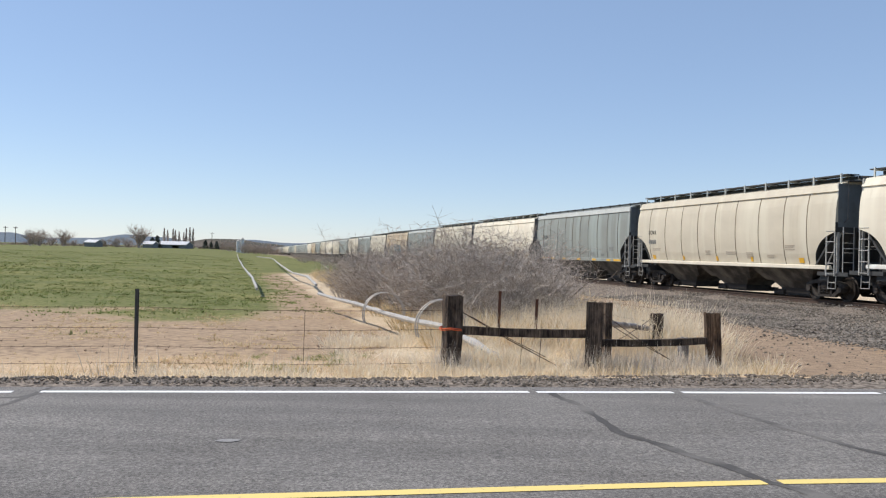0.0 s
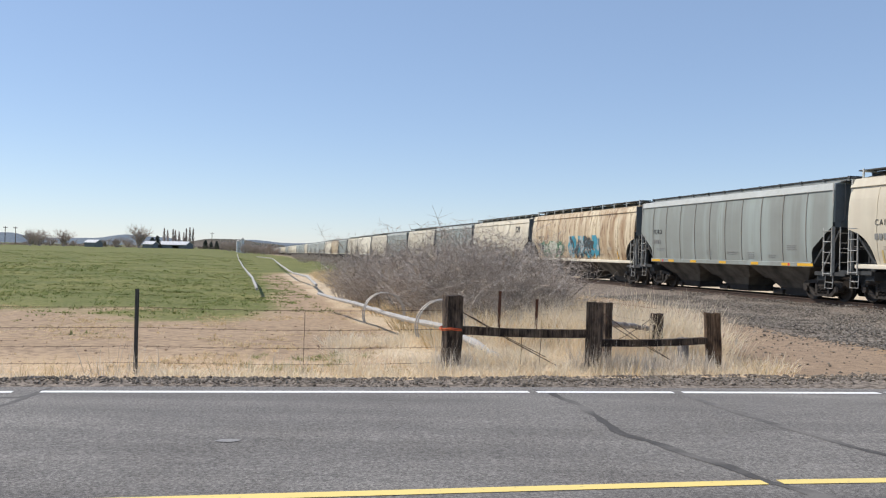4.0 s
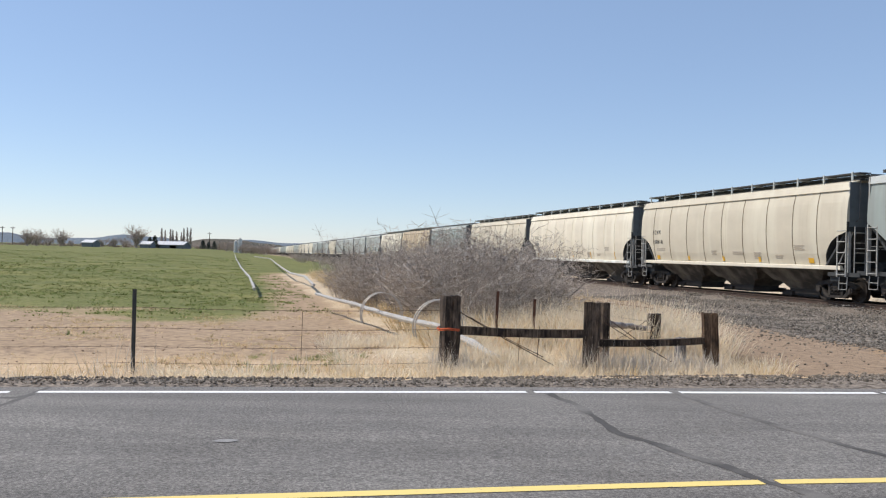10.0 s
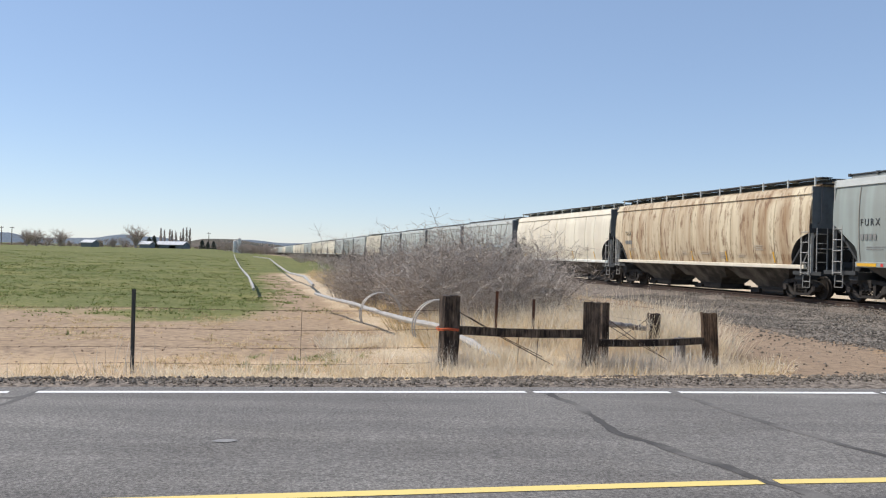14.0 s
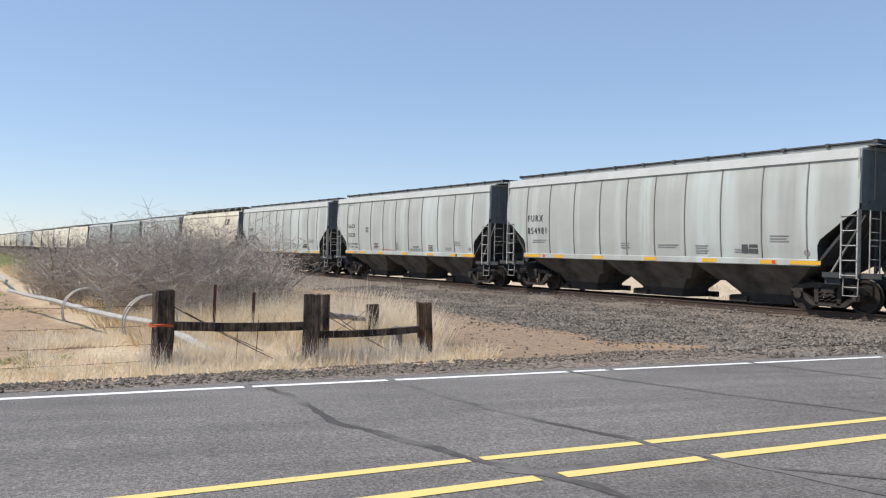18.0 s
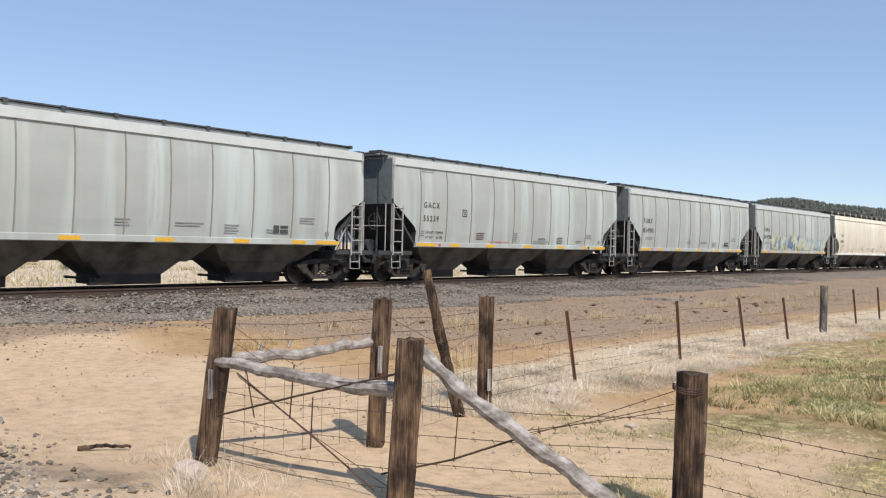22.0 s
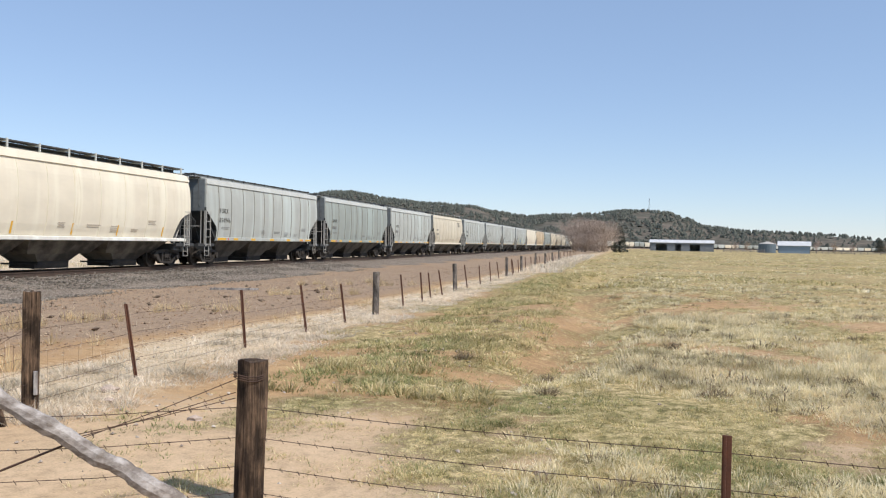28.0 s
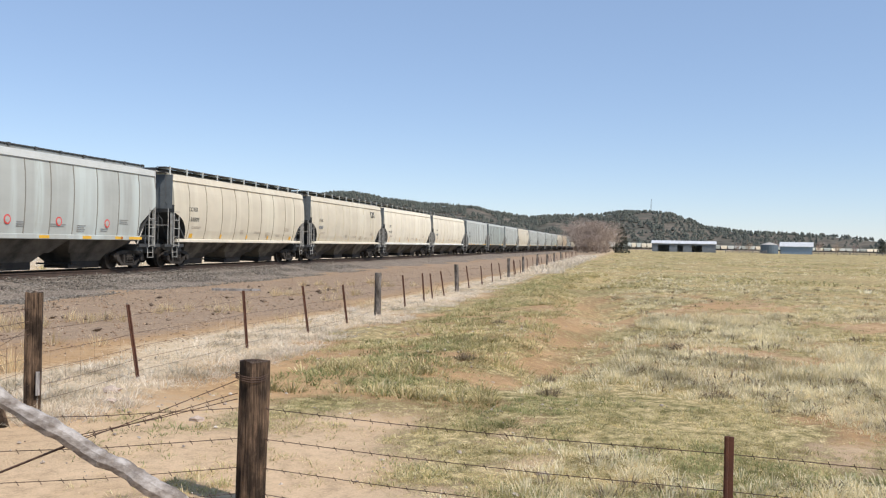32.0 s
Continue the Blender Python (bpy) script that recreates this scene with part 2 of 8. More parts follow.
# ---- ground: one sheet from the camera's feet to the horizon ----
def ground_z(x, y):
    e, q, a, s = plan(x, y)
    if q > 4.5:
        z = -0.02 - 0.33 * smooth(9.0, 12.5, q) - 0.12 * smooth(14, 30, q)
    else:
        z = -0.02 - 0.45 * smooth(-0.6, -4.5, q) - 0.12 * smooth(-8, -30, q)
    d = abs(a)
    if a < 0:                                               # gravel bank on the camera's side
        wide = 3.0 * smooth(9.0, 10.5, q) * smooth(-60, -22, s)
        z = max(z, -0.02 - 0.27 * smooth(1.6, 2.1, d) - 0.36 * smooth(2.3, 4.6 + wide, d)) if d < 9 else z
    else:
        z = max(z, -0.02 - 0.27 * smooth(1.6, 2.1, d) - 0.45 * smooth(2.3, 4.6, d)) if d < 9 else z
    if d < 1.75:
        z = min(z, -0.2) if abs(q - 4.4) > 6 else -0.05
    if q < -9:                                              # shallow ditch that winds along the fence
        c = -19.2 - 1.5 * math.sin(s * 0.11) - 2.2 * smooth(10, 30, s) + 1.5 * smooth(45, 110, s)
        z -= 0.27 * math.exp(-((a - c) / 0.8) ** 4) * smooth(10, 14, s)
        z += 0.10 * math.exp(-((a - c - 1.9) / 0.9) ** 2) * smooth(9, 14, s)
    z += grade(s) * smooth(-45, -14, a) * smooth(9.3, 12, q)
    off_road = 0.0 if -0.2 < q < 9.2 else 1.0
    if off_road:
        far = min(1.0, math.hypot(x, y) / 12)
        z += 0.028 * noise.noise((x * 1.3, y * 1.3, 0)) * min(1, abs(q - 4.5) - 4.4) + 0.05 * far * noise.noise((x * 0.35, y * 0.35, 3))
    if -0.3 < q < 9.2 and abs(a) > 1.75:
        z = -0.05
    return z


def left_bank(s):
    """How far the ballast spreads beyond the road, narrowing along the line."""
    return 5.2 + 4.9 * smooth(-36, -13, s)


def ground_mix(x, y):
    """Shares of gravel, green, straw, crop and brown dirt; the rest is pale soil."""
    e, q, a, s = plan(x, y)
    w = noise.fractal((x * 0.22, y * 0.22, 7), 1.0, 2.0, 4)
    w2 = noise.fractal((x * 0.9, y * 0.9, 2), 1.0, 2.0, 3)
    bank = (1 - smooth(4.0 - 0.9 * (1 - smooth(5, 14, s)), 5.6 - 1.0 * (1 - smooth(5, 14, s)), abs(a) - (3.5 if a > 0 else 0.0) + w * 0.8 + 0.4 * w2)) if a > 0 or q < 4 else 1 - smooth(-0.9, 1.1, abs(a) + 0.8 * w + 0.5 * w2 - left_bank(s))
    if q > 4.5 and a < -3:                                  # bare strip between ballast and shoulder
        bank *= max(smooth(12.0, 13.6, q + 0.9 * w2), smooth(-10.5, -8.0, a + 0.8 * w2))
    gravel, green, straw, crop, dirt, apron = bank, 0.0, 0.0, 0.0, 0.0, 0.0
    if q > 4.5:
        gravel = max(gravel, 1 - smooth(9.8, 10.6, q + 0.25 * w2))
        if a < -6:
            field = crop = smooth(17, 33, q + 8 * w + 2 * w2) * (1 - smooth(-22.5, -19.5, a + 1.2 * w2) * (1 - smooth(60, 90, q)))
            straw = max(smooth(10.2, 10.9, q) * (1 - smooth(11.6, 13.6, q + w)), smooth(-20.5, -18.5, a + w) * (1 - smooth(-9.5, -7.5, a + 0.8 * w2)) * smooth(10.5, 11.5, q))
            straw *= 0.55 + 0.45 * smooth(-0.3, 0.3, w2)
            dirt = (0.72 + 0.28 * smooth(13.5, 16, q)) * smooth(-15.4, -14.2, a + 0.6 * w2) * smooth(10.3, 11.2, q) * (1 - smooth(45, 75, q))
            straw *= (1 - dirt) * (1 - 0.9 * smooth(-14.4, -13.0, a + 0.5 * w2))
            dirt = max(dirt, 0.56 * smooth(12, 15, q) * (1 - smooth(-19, -17.5, a)))
        if a > 5:
            straw = 0.85
    else:
        apron = (1 - smooth(1.6, 3.9, -q + 0.7 * w2 + 0.6 * w)) * smooth(1.2, 4, e + 4)
        edge = -17.6 + 1.4 * w + 0.7 * smooth(10, 18, s) + 1.0 * smooth(18, 50, s)
        inside = 1 - smooth(edge - 0.8, edge + 1.2, a)
        inside *= smooth(5.0, 8.5, s + 1.6 * w + (a + 18) * -0.25)
        green = inside * (0.18 + 0.8 * smooth(-0.35, 0.35, w2 + 0.7 * w))
        c = -19.2 - 1.5 * math.sin(s * 0.11) - 2.2 * smooth(10, 30, s) + 1.5 * smooth(45, 110, s)
        dirt0 = 0.25 * smooth(6, 9, s) * (1 - smooth(-15.5, -13.5, a))
        green *= 1 - 0.35 * math.exp(-((a - c - 0.5) / 0.7) ** 2) * smooth(10, 14, s) * smooth(-0.3, 0.3, w)
        verge = math.exp(-((a + 18.4 + 0.5 * w) / 0.7) ** 2) * smooth(10, 14, s) * (1 - smooth(60, 90, s)) * smooth(-0.35, 0.1, w2)
        green = max(green * (1 - 0.4 * math.exp(-((a + 20.6 + 0.8 * w) / 0.6) ** 2) * smooth(12, 16, s) * (1 - smooth(40, 60, s))), verge)
        straw = inside * 0.4 * smooth(-0.25, 0.25, -w + 0.5 * w2) + 0.75 * smooth(-17.4, -15.6, a + 0.6 * w2) * (1 - smooth(-15.0, -12.8, a + 0.9 * w)) * smooth(6, 9, s)
        dirt = smooth(-16, -11.5, a + 1.2 * w) * (1 - smooth(-4, -2, a)) * smooth(6, 17, s + 4 * w) * 0.9
        dirt = max(dirt, dirt0, (0.55 + 0.35 * (1 - smooth(8, 16, s))) * smooth(-8.5 + 1.5 * smooth(6, 12, s), -5.5, a + w2 + w) * (1 - smooth(-4, -2, a)), 0.8 * math.exp(-((x - 6.5) ** 2 + (y + 2.05) ** 2) / 0.7))
        dirt = max(dirt, 0.8 * smooth(11.5, 14, e + w + w2) * smooth(-6.0, -3.5, q + w) * (1 - smooth(-1.6, 0.4, q)))
        if a > 5:
            straw, green = 0.9, 0.1
        far = smooth(60, 160, s)
        green = max(green, 0.62 * smooth(22, 45, s) * inside)
        green, straw = max(green, 0.75 * far * inside), max(straw, 0.35 * far)
    return gravel, green * (1 - gravel), straw * (1 - gravel), crop * (1 - gravel), dirt * (1 - gravel), apron * (1 - 0.7 * gravel)


def loam(x, y):
    """Share of warm brown loam: the pasture's bare patches and the strip under the bank by the road."""
    e, q, a, s = plan(x, y)
    if q > 4.5:
        return 0.95 * smooth(-15.0, -13.6, a) * (1 - smooth(-6.5, -5.0, a)) * smooth(9.9, 10.6, q) * (1 - smooth(40, 60, q))
    return 0.9 * smooth(7.0, 10.5, s + 1.2 * noise.noise((x * 0.4, y * 0.4, 3)))


def ground_material():
    m, n, l, b = material("field_ground", 0.95, 0, 0.1)
    v = coords(n, l)
    n1, n2, n3 = noise_tex(n, l, v, 0.55, 6), noise_tex(n, l, v, 6.0, 5), noise_tex(n, l, v, 42.0, 4)
    soil = mix(n, l, 1.0, ramp(n, l, n1, [(0.3, (0.63, 0.465, 0.30)), (0.7, (0.52, 0.37, 0.225))]), ramp(n, l, mix_val(n, l, n2, n3), [(0.36, (0.7,) * 3), (0.5, (0.97,) * 3), (0.66, (1.14,) * 3)]), "MULTIPLY")
    pale = mix(n, l, 1.0, ramp(n, l, n2, [(0.3, (0.72, 0.59, 0.41)), (0.7, (0.50, 0.385, 0.25))]), ramp(n, l, n3, [(0.3, (0.7,) * 3), (0.7, (1.2,) * 3)]), "MULTIPLY")
    turf = mix(n, l, 1.0, ramp(n, l, n2, [(0.36, (0.20, 0.175, 0.08)), (0.5, (0.42, 0.345, 0.18)), (0.63, (0.62, 0.50, 0.30))]), ramp(n, l, n3, [(0.36, (0.5,) * 3), (0.64, (1.35,) * 3)]), "MULTIPLY")
    wide = noise_tex(n, l, v, 0.16, 7, 0.7)
    turf = mix(n, l, 1.0, turf, ramp(n, l, wide, [(0.38, (0.7, 0.72, 0.6)), (0.47, (0.92, 0.91, 0.83)), (0.55, (1.04, 0.99, 0.91)), (0.64, (1.14, 1.05, 0.94))]), "MULTIPLY")
    vo = n.new("ShaderNodeTexVoronoi")
    vo.inputs["Scale"].default_value = 22.0
    l.new(v, vo.inputs["Vector"])
    sep = n.new("ShaderNodeSeparateColor")
    l.new(vo.outputs["Color"], sep.inputs[0])
    stone = mix(n, l, 1.0, ramp(n, l, sep.outputs[0], [(0.1, (0.12, 0.105, 0.09)), (0.9, (0.33, 0.293, 0.25))]), ramp(n, l, n1, [(0.3, (1.05, 1.0, 0.95)), (0.7, (0.85, 0.8, 0.75))]), "MULTIPLY")
    shares = {}
    for k in ("gravel", "green", "straw", "crop", "dirt", "apron", "loam"):
        at = n.new("ShaderNodeAttribute")
        at.attribute_name = k
        breakup = mathn(n, l, "MULTIPLY", mathn(n, l, "SUBTRACT", mix_val(n, l, n2, n3), 0.5), 2.1 if k == "green" else 1.7)
        shares[k] = ramp(n, l, mathn(n, l, "ADD", at.outputs["Fac"], breakup), [(0.36, (0, 0, 0)), (0.64, (1, 1, 1))])
    dark = mix(n, l, 1.0, ramp(n, l, n2, [(0.3, (0.39, 0.288, 0.197)), (0.7, (0.245, 0.175, 0.118))]), ramp(n, l, n3, [(0.3, (0.65,) * 3), (0.7, (1.3,) * 3)]), "MULTIPLY")
    loamy = mix(n, l, 1.0, ramp(n, l, n1, [(0.3, (0.52, 0.345, 0.18)), (0.7, (0.38, 0.235, 0.12))]), ramp(n, l, mix_val(n, l, n2, n3), [(0.36, (0.6,) * 3), (0.5, (0.97,) * 3), (0.66, (1.2,) * 3)]), "MULTIPLY")
    soil = mix(n, l, shares["loam"], soil, loamy)
    c = mix(n, l, shares["dirt"], soil, dark)
    c = mix(n, l, shares["straw"], c, pale)
    c = mix(n, l, shares["green"], c, turf)
    sown = mix(n, l, 1.0, ramp(n, l, n2, [(0.34, (0.105, 0.128, 0.04)), (0.5, (0.175, 0.185, 0.066)), (0.66, (0.29, 0.26, 0.12))]), ramp(n, l, n3, [(0.3, (0.65,) * 3), (0.7, (1.25,) * 3)]), "MULTIPLY")
    sown = mix(n, l, 1.0, sown, ramp(n, l, wide, [(0.36, (0.72, 0.8, 0.72)), (0.5, (1.0, 1.0, 1.0)), (0.64, (1.3, 1.2, 1.15))]), "MULTIPLY")
    c = mix(n, l, shares["crop"], c, sown)
    c = mix(n, l, shares["gravel"], c, stone)
    grit = n.new("ShaderNodeTexVoronoi")
    grit.inputs["Scale"].default_value = 46.0
    l.new(v, grit.inputs["Vector"])
    sep2 = n.new("ShaderNodeSeparateColor")
    l.new(grit.outputs["Color"], sep2.inputs[0])
    fine = mix(n, l, 1.0, ramp(n, l, sep2.outputs[0], [(0.05, (0.285, 0.243, 0.195)), (0.5, (0.46, 0.40, 0.323)), (0.95, (0.61, 0.54, 0.45))]), ramp(n, l, n1, [(0.36, (1.08, 1.0, 0.88)), (0.62, (0.78, 0.79, 0.81))]), "MULTIPLY")
    c = mix(n, l, shares["apron"], c, fine)
    l.new(c, b.inputs["Base Color"])
    tuft = mathn(n, l, "ADD", mathn(n, l, "MULTIPLY", shares["green"], 1.6), 0.15)
    h = mathn(n, l, "ADD", mathn(n, l, "MULTIPLY", n2, tuft), mathn(n, l, "MULTIPLY", n3, 0.5))
    h = mathn(n, l, "ADD", h, mathn(n, l, "MULTIPLY", vo.outputs["Distance"], mathn(n, l, "MULTIPLY", shares["gravel"], -0.9)))
    bump(n, l, b, h, 0.7, 0.03)
    return m


def mix_val(n, l, a, b):
    return mathn(n, l, "ADD", mathn(n, l, "MULTIPLY", a, 0.55), mathn(n, l, "MULTIPLY", b, 0.45))


def spaced(reach, near, count):
    """Steps that are fine about the camera and wide far off."""
    k = np.linspace(-1, 1, count)
    g = math.log(reach / near) * 0.93
    return [float(np.sign(v) * near * (math.exp(g * abs(v)) - 1) / (math.exp(g) - 1) * reach / near) for v in k]


def make_ground():
    xs, ys = spaced(3800, 9.0, 321), spaced(3800, 9.0, 321)
    verts, shares = [], []
    for y in ys:
        for x in xs:
            verts.append((x, y, ground_z(x, y)))
            shares.append((*ground_mix(x, y), loam(x, y)))
    w = len(xs)
    faces = [(j * w + i, j * w + i + 1, (j + 1) * w + i + 1, (j + 1) * w + i) for j in range(len(ys) - 1) for i in range(w - 1)]
    me = bpy.data.meshes.new("ground")
    me.from_pydata(verts, [], faces)
    for k, vals in zip(("gravel", "green", "straw", "crop", "dirt", "apron", "loam"), zip(*shares)):
        me.attributes.new(k, "FLOAT", "POINT").data.foreach_set("value", vals)
    me.materials.append(ground_material())
    me.shade_smooth()
    tagged(new("ground", me), "bare tan soil with green and straw-coloured field grass and gravel", "ground", "", "structure")


make_ground()


# ---- road ----
def asphalt():
    m, n, l, b = material("worn_asphalt", 0.85, 0, 0.25)
    v = coords(n, l)
    big, mid, fine = noise_tex(n, l, v, 0.35, 5), noise_tex(n, l, coords(n, l, (0.25, 2.2, 1)), 1.1, 4), noise_tex(n, l, v, 48, 5, 0.85)
    c = ramp(n, l, big, [(0.3, (0.16, 0.149, 0.134)), (0.5, (0.2, 0.188, 0.172)), (0.72, (0.24, 0.226, 0.205))])
    c = mix(n, l, 1.0, c, ramp(n, l, mid, [(0.3, (0.8, 0.79, 0.78)), (0.7, (1.14, 1.13, 1.1))]), "MULTIPLY")
    across = n.new("ShaderNodeVectorMath")                   # sand blown over the crumbled near edge
    across.operation = "DOT_PRODUCT"
    across.inputs[1].default_value = (-math.sin(ROAD), math.cos(ROAD), 0)
    l.new(v, across.inputs[0])
    veil = mathn(n, l, "ADD", mathn(n, l, "MULTIPLY", mathn(n, l, "SUBTRACT", across.outputs["Value"], 0.45), -1.1), mathn(n, l, "MULTIPLY", noise_tex(n, l, v, 2.2, 5), 2.4))
    c = mix(n, l, ramp(n, l, veil, [(0.0, (0, 0, 0)), (0.9, (0.72,) * 3)]), c, mix(n, l, big, (0.34, 0.30, 0.245), (0.50, 0.43, 0.34)))
    c = mix(n, l, 1.0, c, ramp(n, l, fine, [(0.38, (0.45,) * 3), (0.5, (0.96,) * 3), (0.64, (1.8,) * 3)]), "MULTIPLY")
    l.new(c, b.inputs["Base Color"])
    bump(n, l, b, fine, 0.6, 0.01)
    return m


M_ASPHALT = asphalt()
M_TAR = plain("crack_sealant", (0.095, 0.089, 0.081), (0.165, 0.153, 0.137), 3, 0.85)


def road_paint(name, base, worn):
    m, n, l, b = material(name, 0.7, 0, 0.3)
    v = coords(n, l)
    w = noise_tex(n, l, v, 26, 6, 0.7)
    l.new(mix(n, l, ramp(n, l, w, [(0.6, (0, 0, 0)), (0.7, (0.9,) * 3)]), base, worn), b.inputs["Base Color"])
    bump(n, l, b, w, 0.3, 0.004)
    return m


M_WHITE_LINE = road_paint("white_road_paint", (0.86, 0.85, 0.81), (0.3, 0.29, 0.27))
M_YELLOW_LINE = road_paint("yellow_road_paint", (0.84, 0.64, 0.22), (0.42, 0.35, 0.19))


def at_road(e, q, z=0.0):
    p = RE * e + RQ * q
    return Vector((p.x, p.y, z))


def make_road():
    """Slab from far left to far right, cut where the rails cross."""
    cross = OFF / math.cos(ROAD - TRACK)
    bm = bmesh.new()
    for e0, e1, step in ((-400, cross - 3.2, 1.0), (cross + 1.4, 500, 4.0)):
        k = int((e1 - e0) / step)
        rows = []
        for i in range(k + 1):
            e = e0 + (e1 - e0) * i / k
            near = 0.95 + 0.16 * noise.noise((e * 0.9, 0, 0)) + 0.10 * noise.noise((e * 3.1, 1, 0)) - 0.55 * smooth(2, -4, e)
            far = 8.92 - 0.062 * max(0.0, min(e, cross) + 1) + 0.05 * noise.noise((e * 1.7, 5, 0))
            rows.append([bm.verts.new(at_road(e, q, z)) for q, z in ((near - 0.16 - 0.1 * noise.noise((e * 2.3, 7, 0)), -0.052), (near, -0.006), (4.7, 0.015), (far, -0.002), (far + 0.03, -0.06))])
        for a, b in zip(rows, rows[1:]):
            for j in range(4):
                bm.faces.new((a[j], b[j], b[j + 1], a[j + 1]))
    thing("road", bm, M_ASPHALT, "worn grey asphalt country road with sealed cracks", "road", "", "structure")
    bm = bmesh.new()                                        # planked strip between and beside the rails
    for a0, a1 in ((-3.1, -0.80), (-0.64, 0.64), (0.80, 1.6)):
        ring_box(bm, a0, a1, 0.7, 9.3, -0.12, 0.004, Matrix.Rotation(ROAD, 4, "Z") @ Matrix.Translation((cross, 0, 0)))
    thing("crossing_panel", bm, M_ASPHALT, "grey asphalt infill between the rails of the crossing", "road", "", "structure")
    bm = bmesh.new()
    for q in (-1.5, 7.6):
        ring_box(bm, -1.26, -1.12, q, q + 1.9, -0.15, 0.006, Matrix.Rotation(ROAD, 4, "Z") @ Matrix.Translation((cross, 0, 0)), 0.01)
    thing("crossing_edge", bm, plain("pale_concrete", (0.55, 0.53, 0.49), (0.42, 0.4, 0.37), 5, 0.9), "pale concrete edge blocks of the crossing", "kerb", "", "structure")


def road_z(q):
    return 0.015 - 0.019 * abs(q - 4.7) / 4.2


def strip(name, pieces, mat, label, lift=0.004, jag=0.06):
    """Painted marks: pieces of (e0, q0, e1, q1, width)."""
    bm = bmesh.new()
    for e0, q0, e1, q1, w in pieces:
        k = max(1, int(abs(e1 - e0) / (0.6 if jag < 0.1 else 0.07)))
        side = Vector((q0 - q1, e1 - e0)).normalized() * (w / 2)
        rows = []
        for i in range(k + 1):
            t = i / k
            e, q = e0 + (e1 - e0) * t, q0 + (q1 - q0) * t
            ra, rb = (jag * noise.noise((e * (5 if jag < 0.1 else 11), q * 5, j)) * w for j in (0, 4))
            rows.append([bm.verts.new(at_road(e + s * side.x, q + s * side.y + r, road_z(q + s * side.y) + lift)) for s, r in ((-1, ra), (1, rb))])
        for a, b in zip(rows, rows[1:]):
            bm.faces.new((a[0], b[0], b[1], a[1]))
    return thing(name, bm, mat, label, "road marking", "", "structure")


make_road()
cross_e = OFF / math.cos(ROAD - TRACK)


def far_q(e):
    return 8.62 - 0.062 * max(0.0, e + 1)


def mid_q(e):
    return 5.02 - 0.040 * max(0.0, e - 0.4)


def mid2_q(e):
    return 4.44 - 0.027 * max(0.0, e - 0.4)


def dashes(line, cuts, width):
    """One painted line from far left to the crossing, broken where cracks run through it."""
    ends = [-70.0, *[c for cut in cuts for c in cut], cross_e - 2.6]
    return [(a, line(a), b, line(b), width) for a, b in zip(ends[::2], ends[1::2])]


strip("road_line_far", dashes(far_q, [(-2.36, -2.12), (2.47, 2.55), (3.96, 4.06), (6.2, 6.28), (6.75, 6.86), (9.0, 9.1), (11.5, 11.6), (13.6, 13.75)], 0.11) + [(cross_e + 3, 8.0, 120, 8.6, 0.11)],
      M_WHITE_LINE, "white painted edge line, broken by cracks")
strip("road_line_centre", dashes(mid_q, [(2.94, 3.04), (4.34, 4.42), (7.45, 7.62), (9.2, 9.5), (10.1, 10.3)], 0.105) + [(cross_e + 3.5, 4.3, 160, 5.0, 0.11)],
      M_YELLOW_LINE, "yellow painted centre line, cracked")
strip("road_line_centre_near", dashes(mid2_q, [(3.1, 3.28), (4.42, 4.55), (7.3, 7.5), (9.5, 9.6)], 0.12) + [(cross_e + 3.5, 3.9, 160, 4.4, 0.11)], M_YELLOW_LINE, "yellow painted centre line, cracked")
near_dash = []
e = -30.0
rnd = random.Random(2)
while e < 17.7:                                             # worn near edge line, in short dabs
    step = rnd.uniform(0.35, 0.8)
    q0 = 0.49 + 0.011 * max(0, e - 8)
    near_dash.append((e, q0 + rnd.uniform(-0.012, 0.012), e + step - rnd.uniform(0.0, 0.06), q0 + rnd.uniform(-0.012, 0.012), rnd.uniform(0.12, 0.16)))
    e += step
strip("road_line_near", near_dash, M_WHITE_LINE, "worn white edge line on crumbled asphalt", -0.036, 0.13)
strip("stop_bar", [(19.1, 3.74, 18.75, 2.5, 0.38), (18.74, 2.46, 18.45, 1.5, 0.36), (18.44, 1.46, 18.3, 0.95, 0.28)], M_WHITE_LINE, "worn white stop line before the rails")


M_TAR_OLD = plain("faded_crack_sealant", (0.085, 0.079, 0.072), (0.19, 0.177, 0.158), 0.9, 0.85, spread=(0.44, 0.56))


def crack(name, lines, mat=M_TAR, wide=1.25):
    """Black sealant dragged along cracks: lines of (e, q) points with a width."""
    bm = bmesh.new()
    for w, pts in lines:
        fine = []
        for (e0, q0), (e1, q1) in zip(pts, pts[1:]):
            k = max(2, int(math.hypot(e1 - e0, q1 - q0) / 0.12))
            fine += [(e0 + (e1 - e0) * i / k, q0 + (q1 - q0) * i / k) for i in range(k)]
        fine.append(pts[-1])
        rows = []
        for i, (e, q) in enumerate(fine):
            (ea, qa), (eb, qb) = fine[max(i - 1, 0)], fine[min(i + 1, len(fine) - 1)]
            d = Vector((eb - ea, qb - qa)).normalized()
            j = 0.05 * noise.noise((e * 2.3, q * 2.3, 9))
            h = w * wide * (0.75 + 0.6 * noise.noise((e * 4, q * 4, 1))) / 2 * (0.4 if i in (0, len(fine) - 1) else 1)
            rows.append([bm.verts.new(at_road(e - d.y * (j + s * h), q + d.x * (j + s * h), road_z(q) + 0.003)) for s in (-1, 1)])
        for a, b in zip(rows, rows[1:]):
            bm.faces.new((a[0], b[0], b[1], a[1]))
    return thing(name, bm, mat, "dark sealed crack winding across the asphalt", "crack seal", "", "structure")


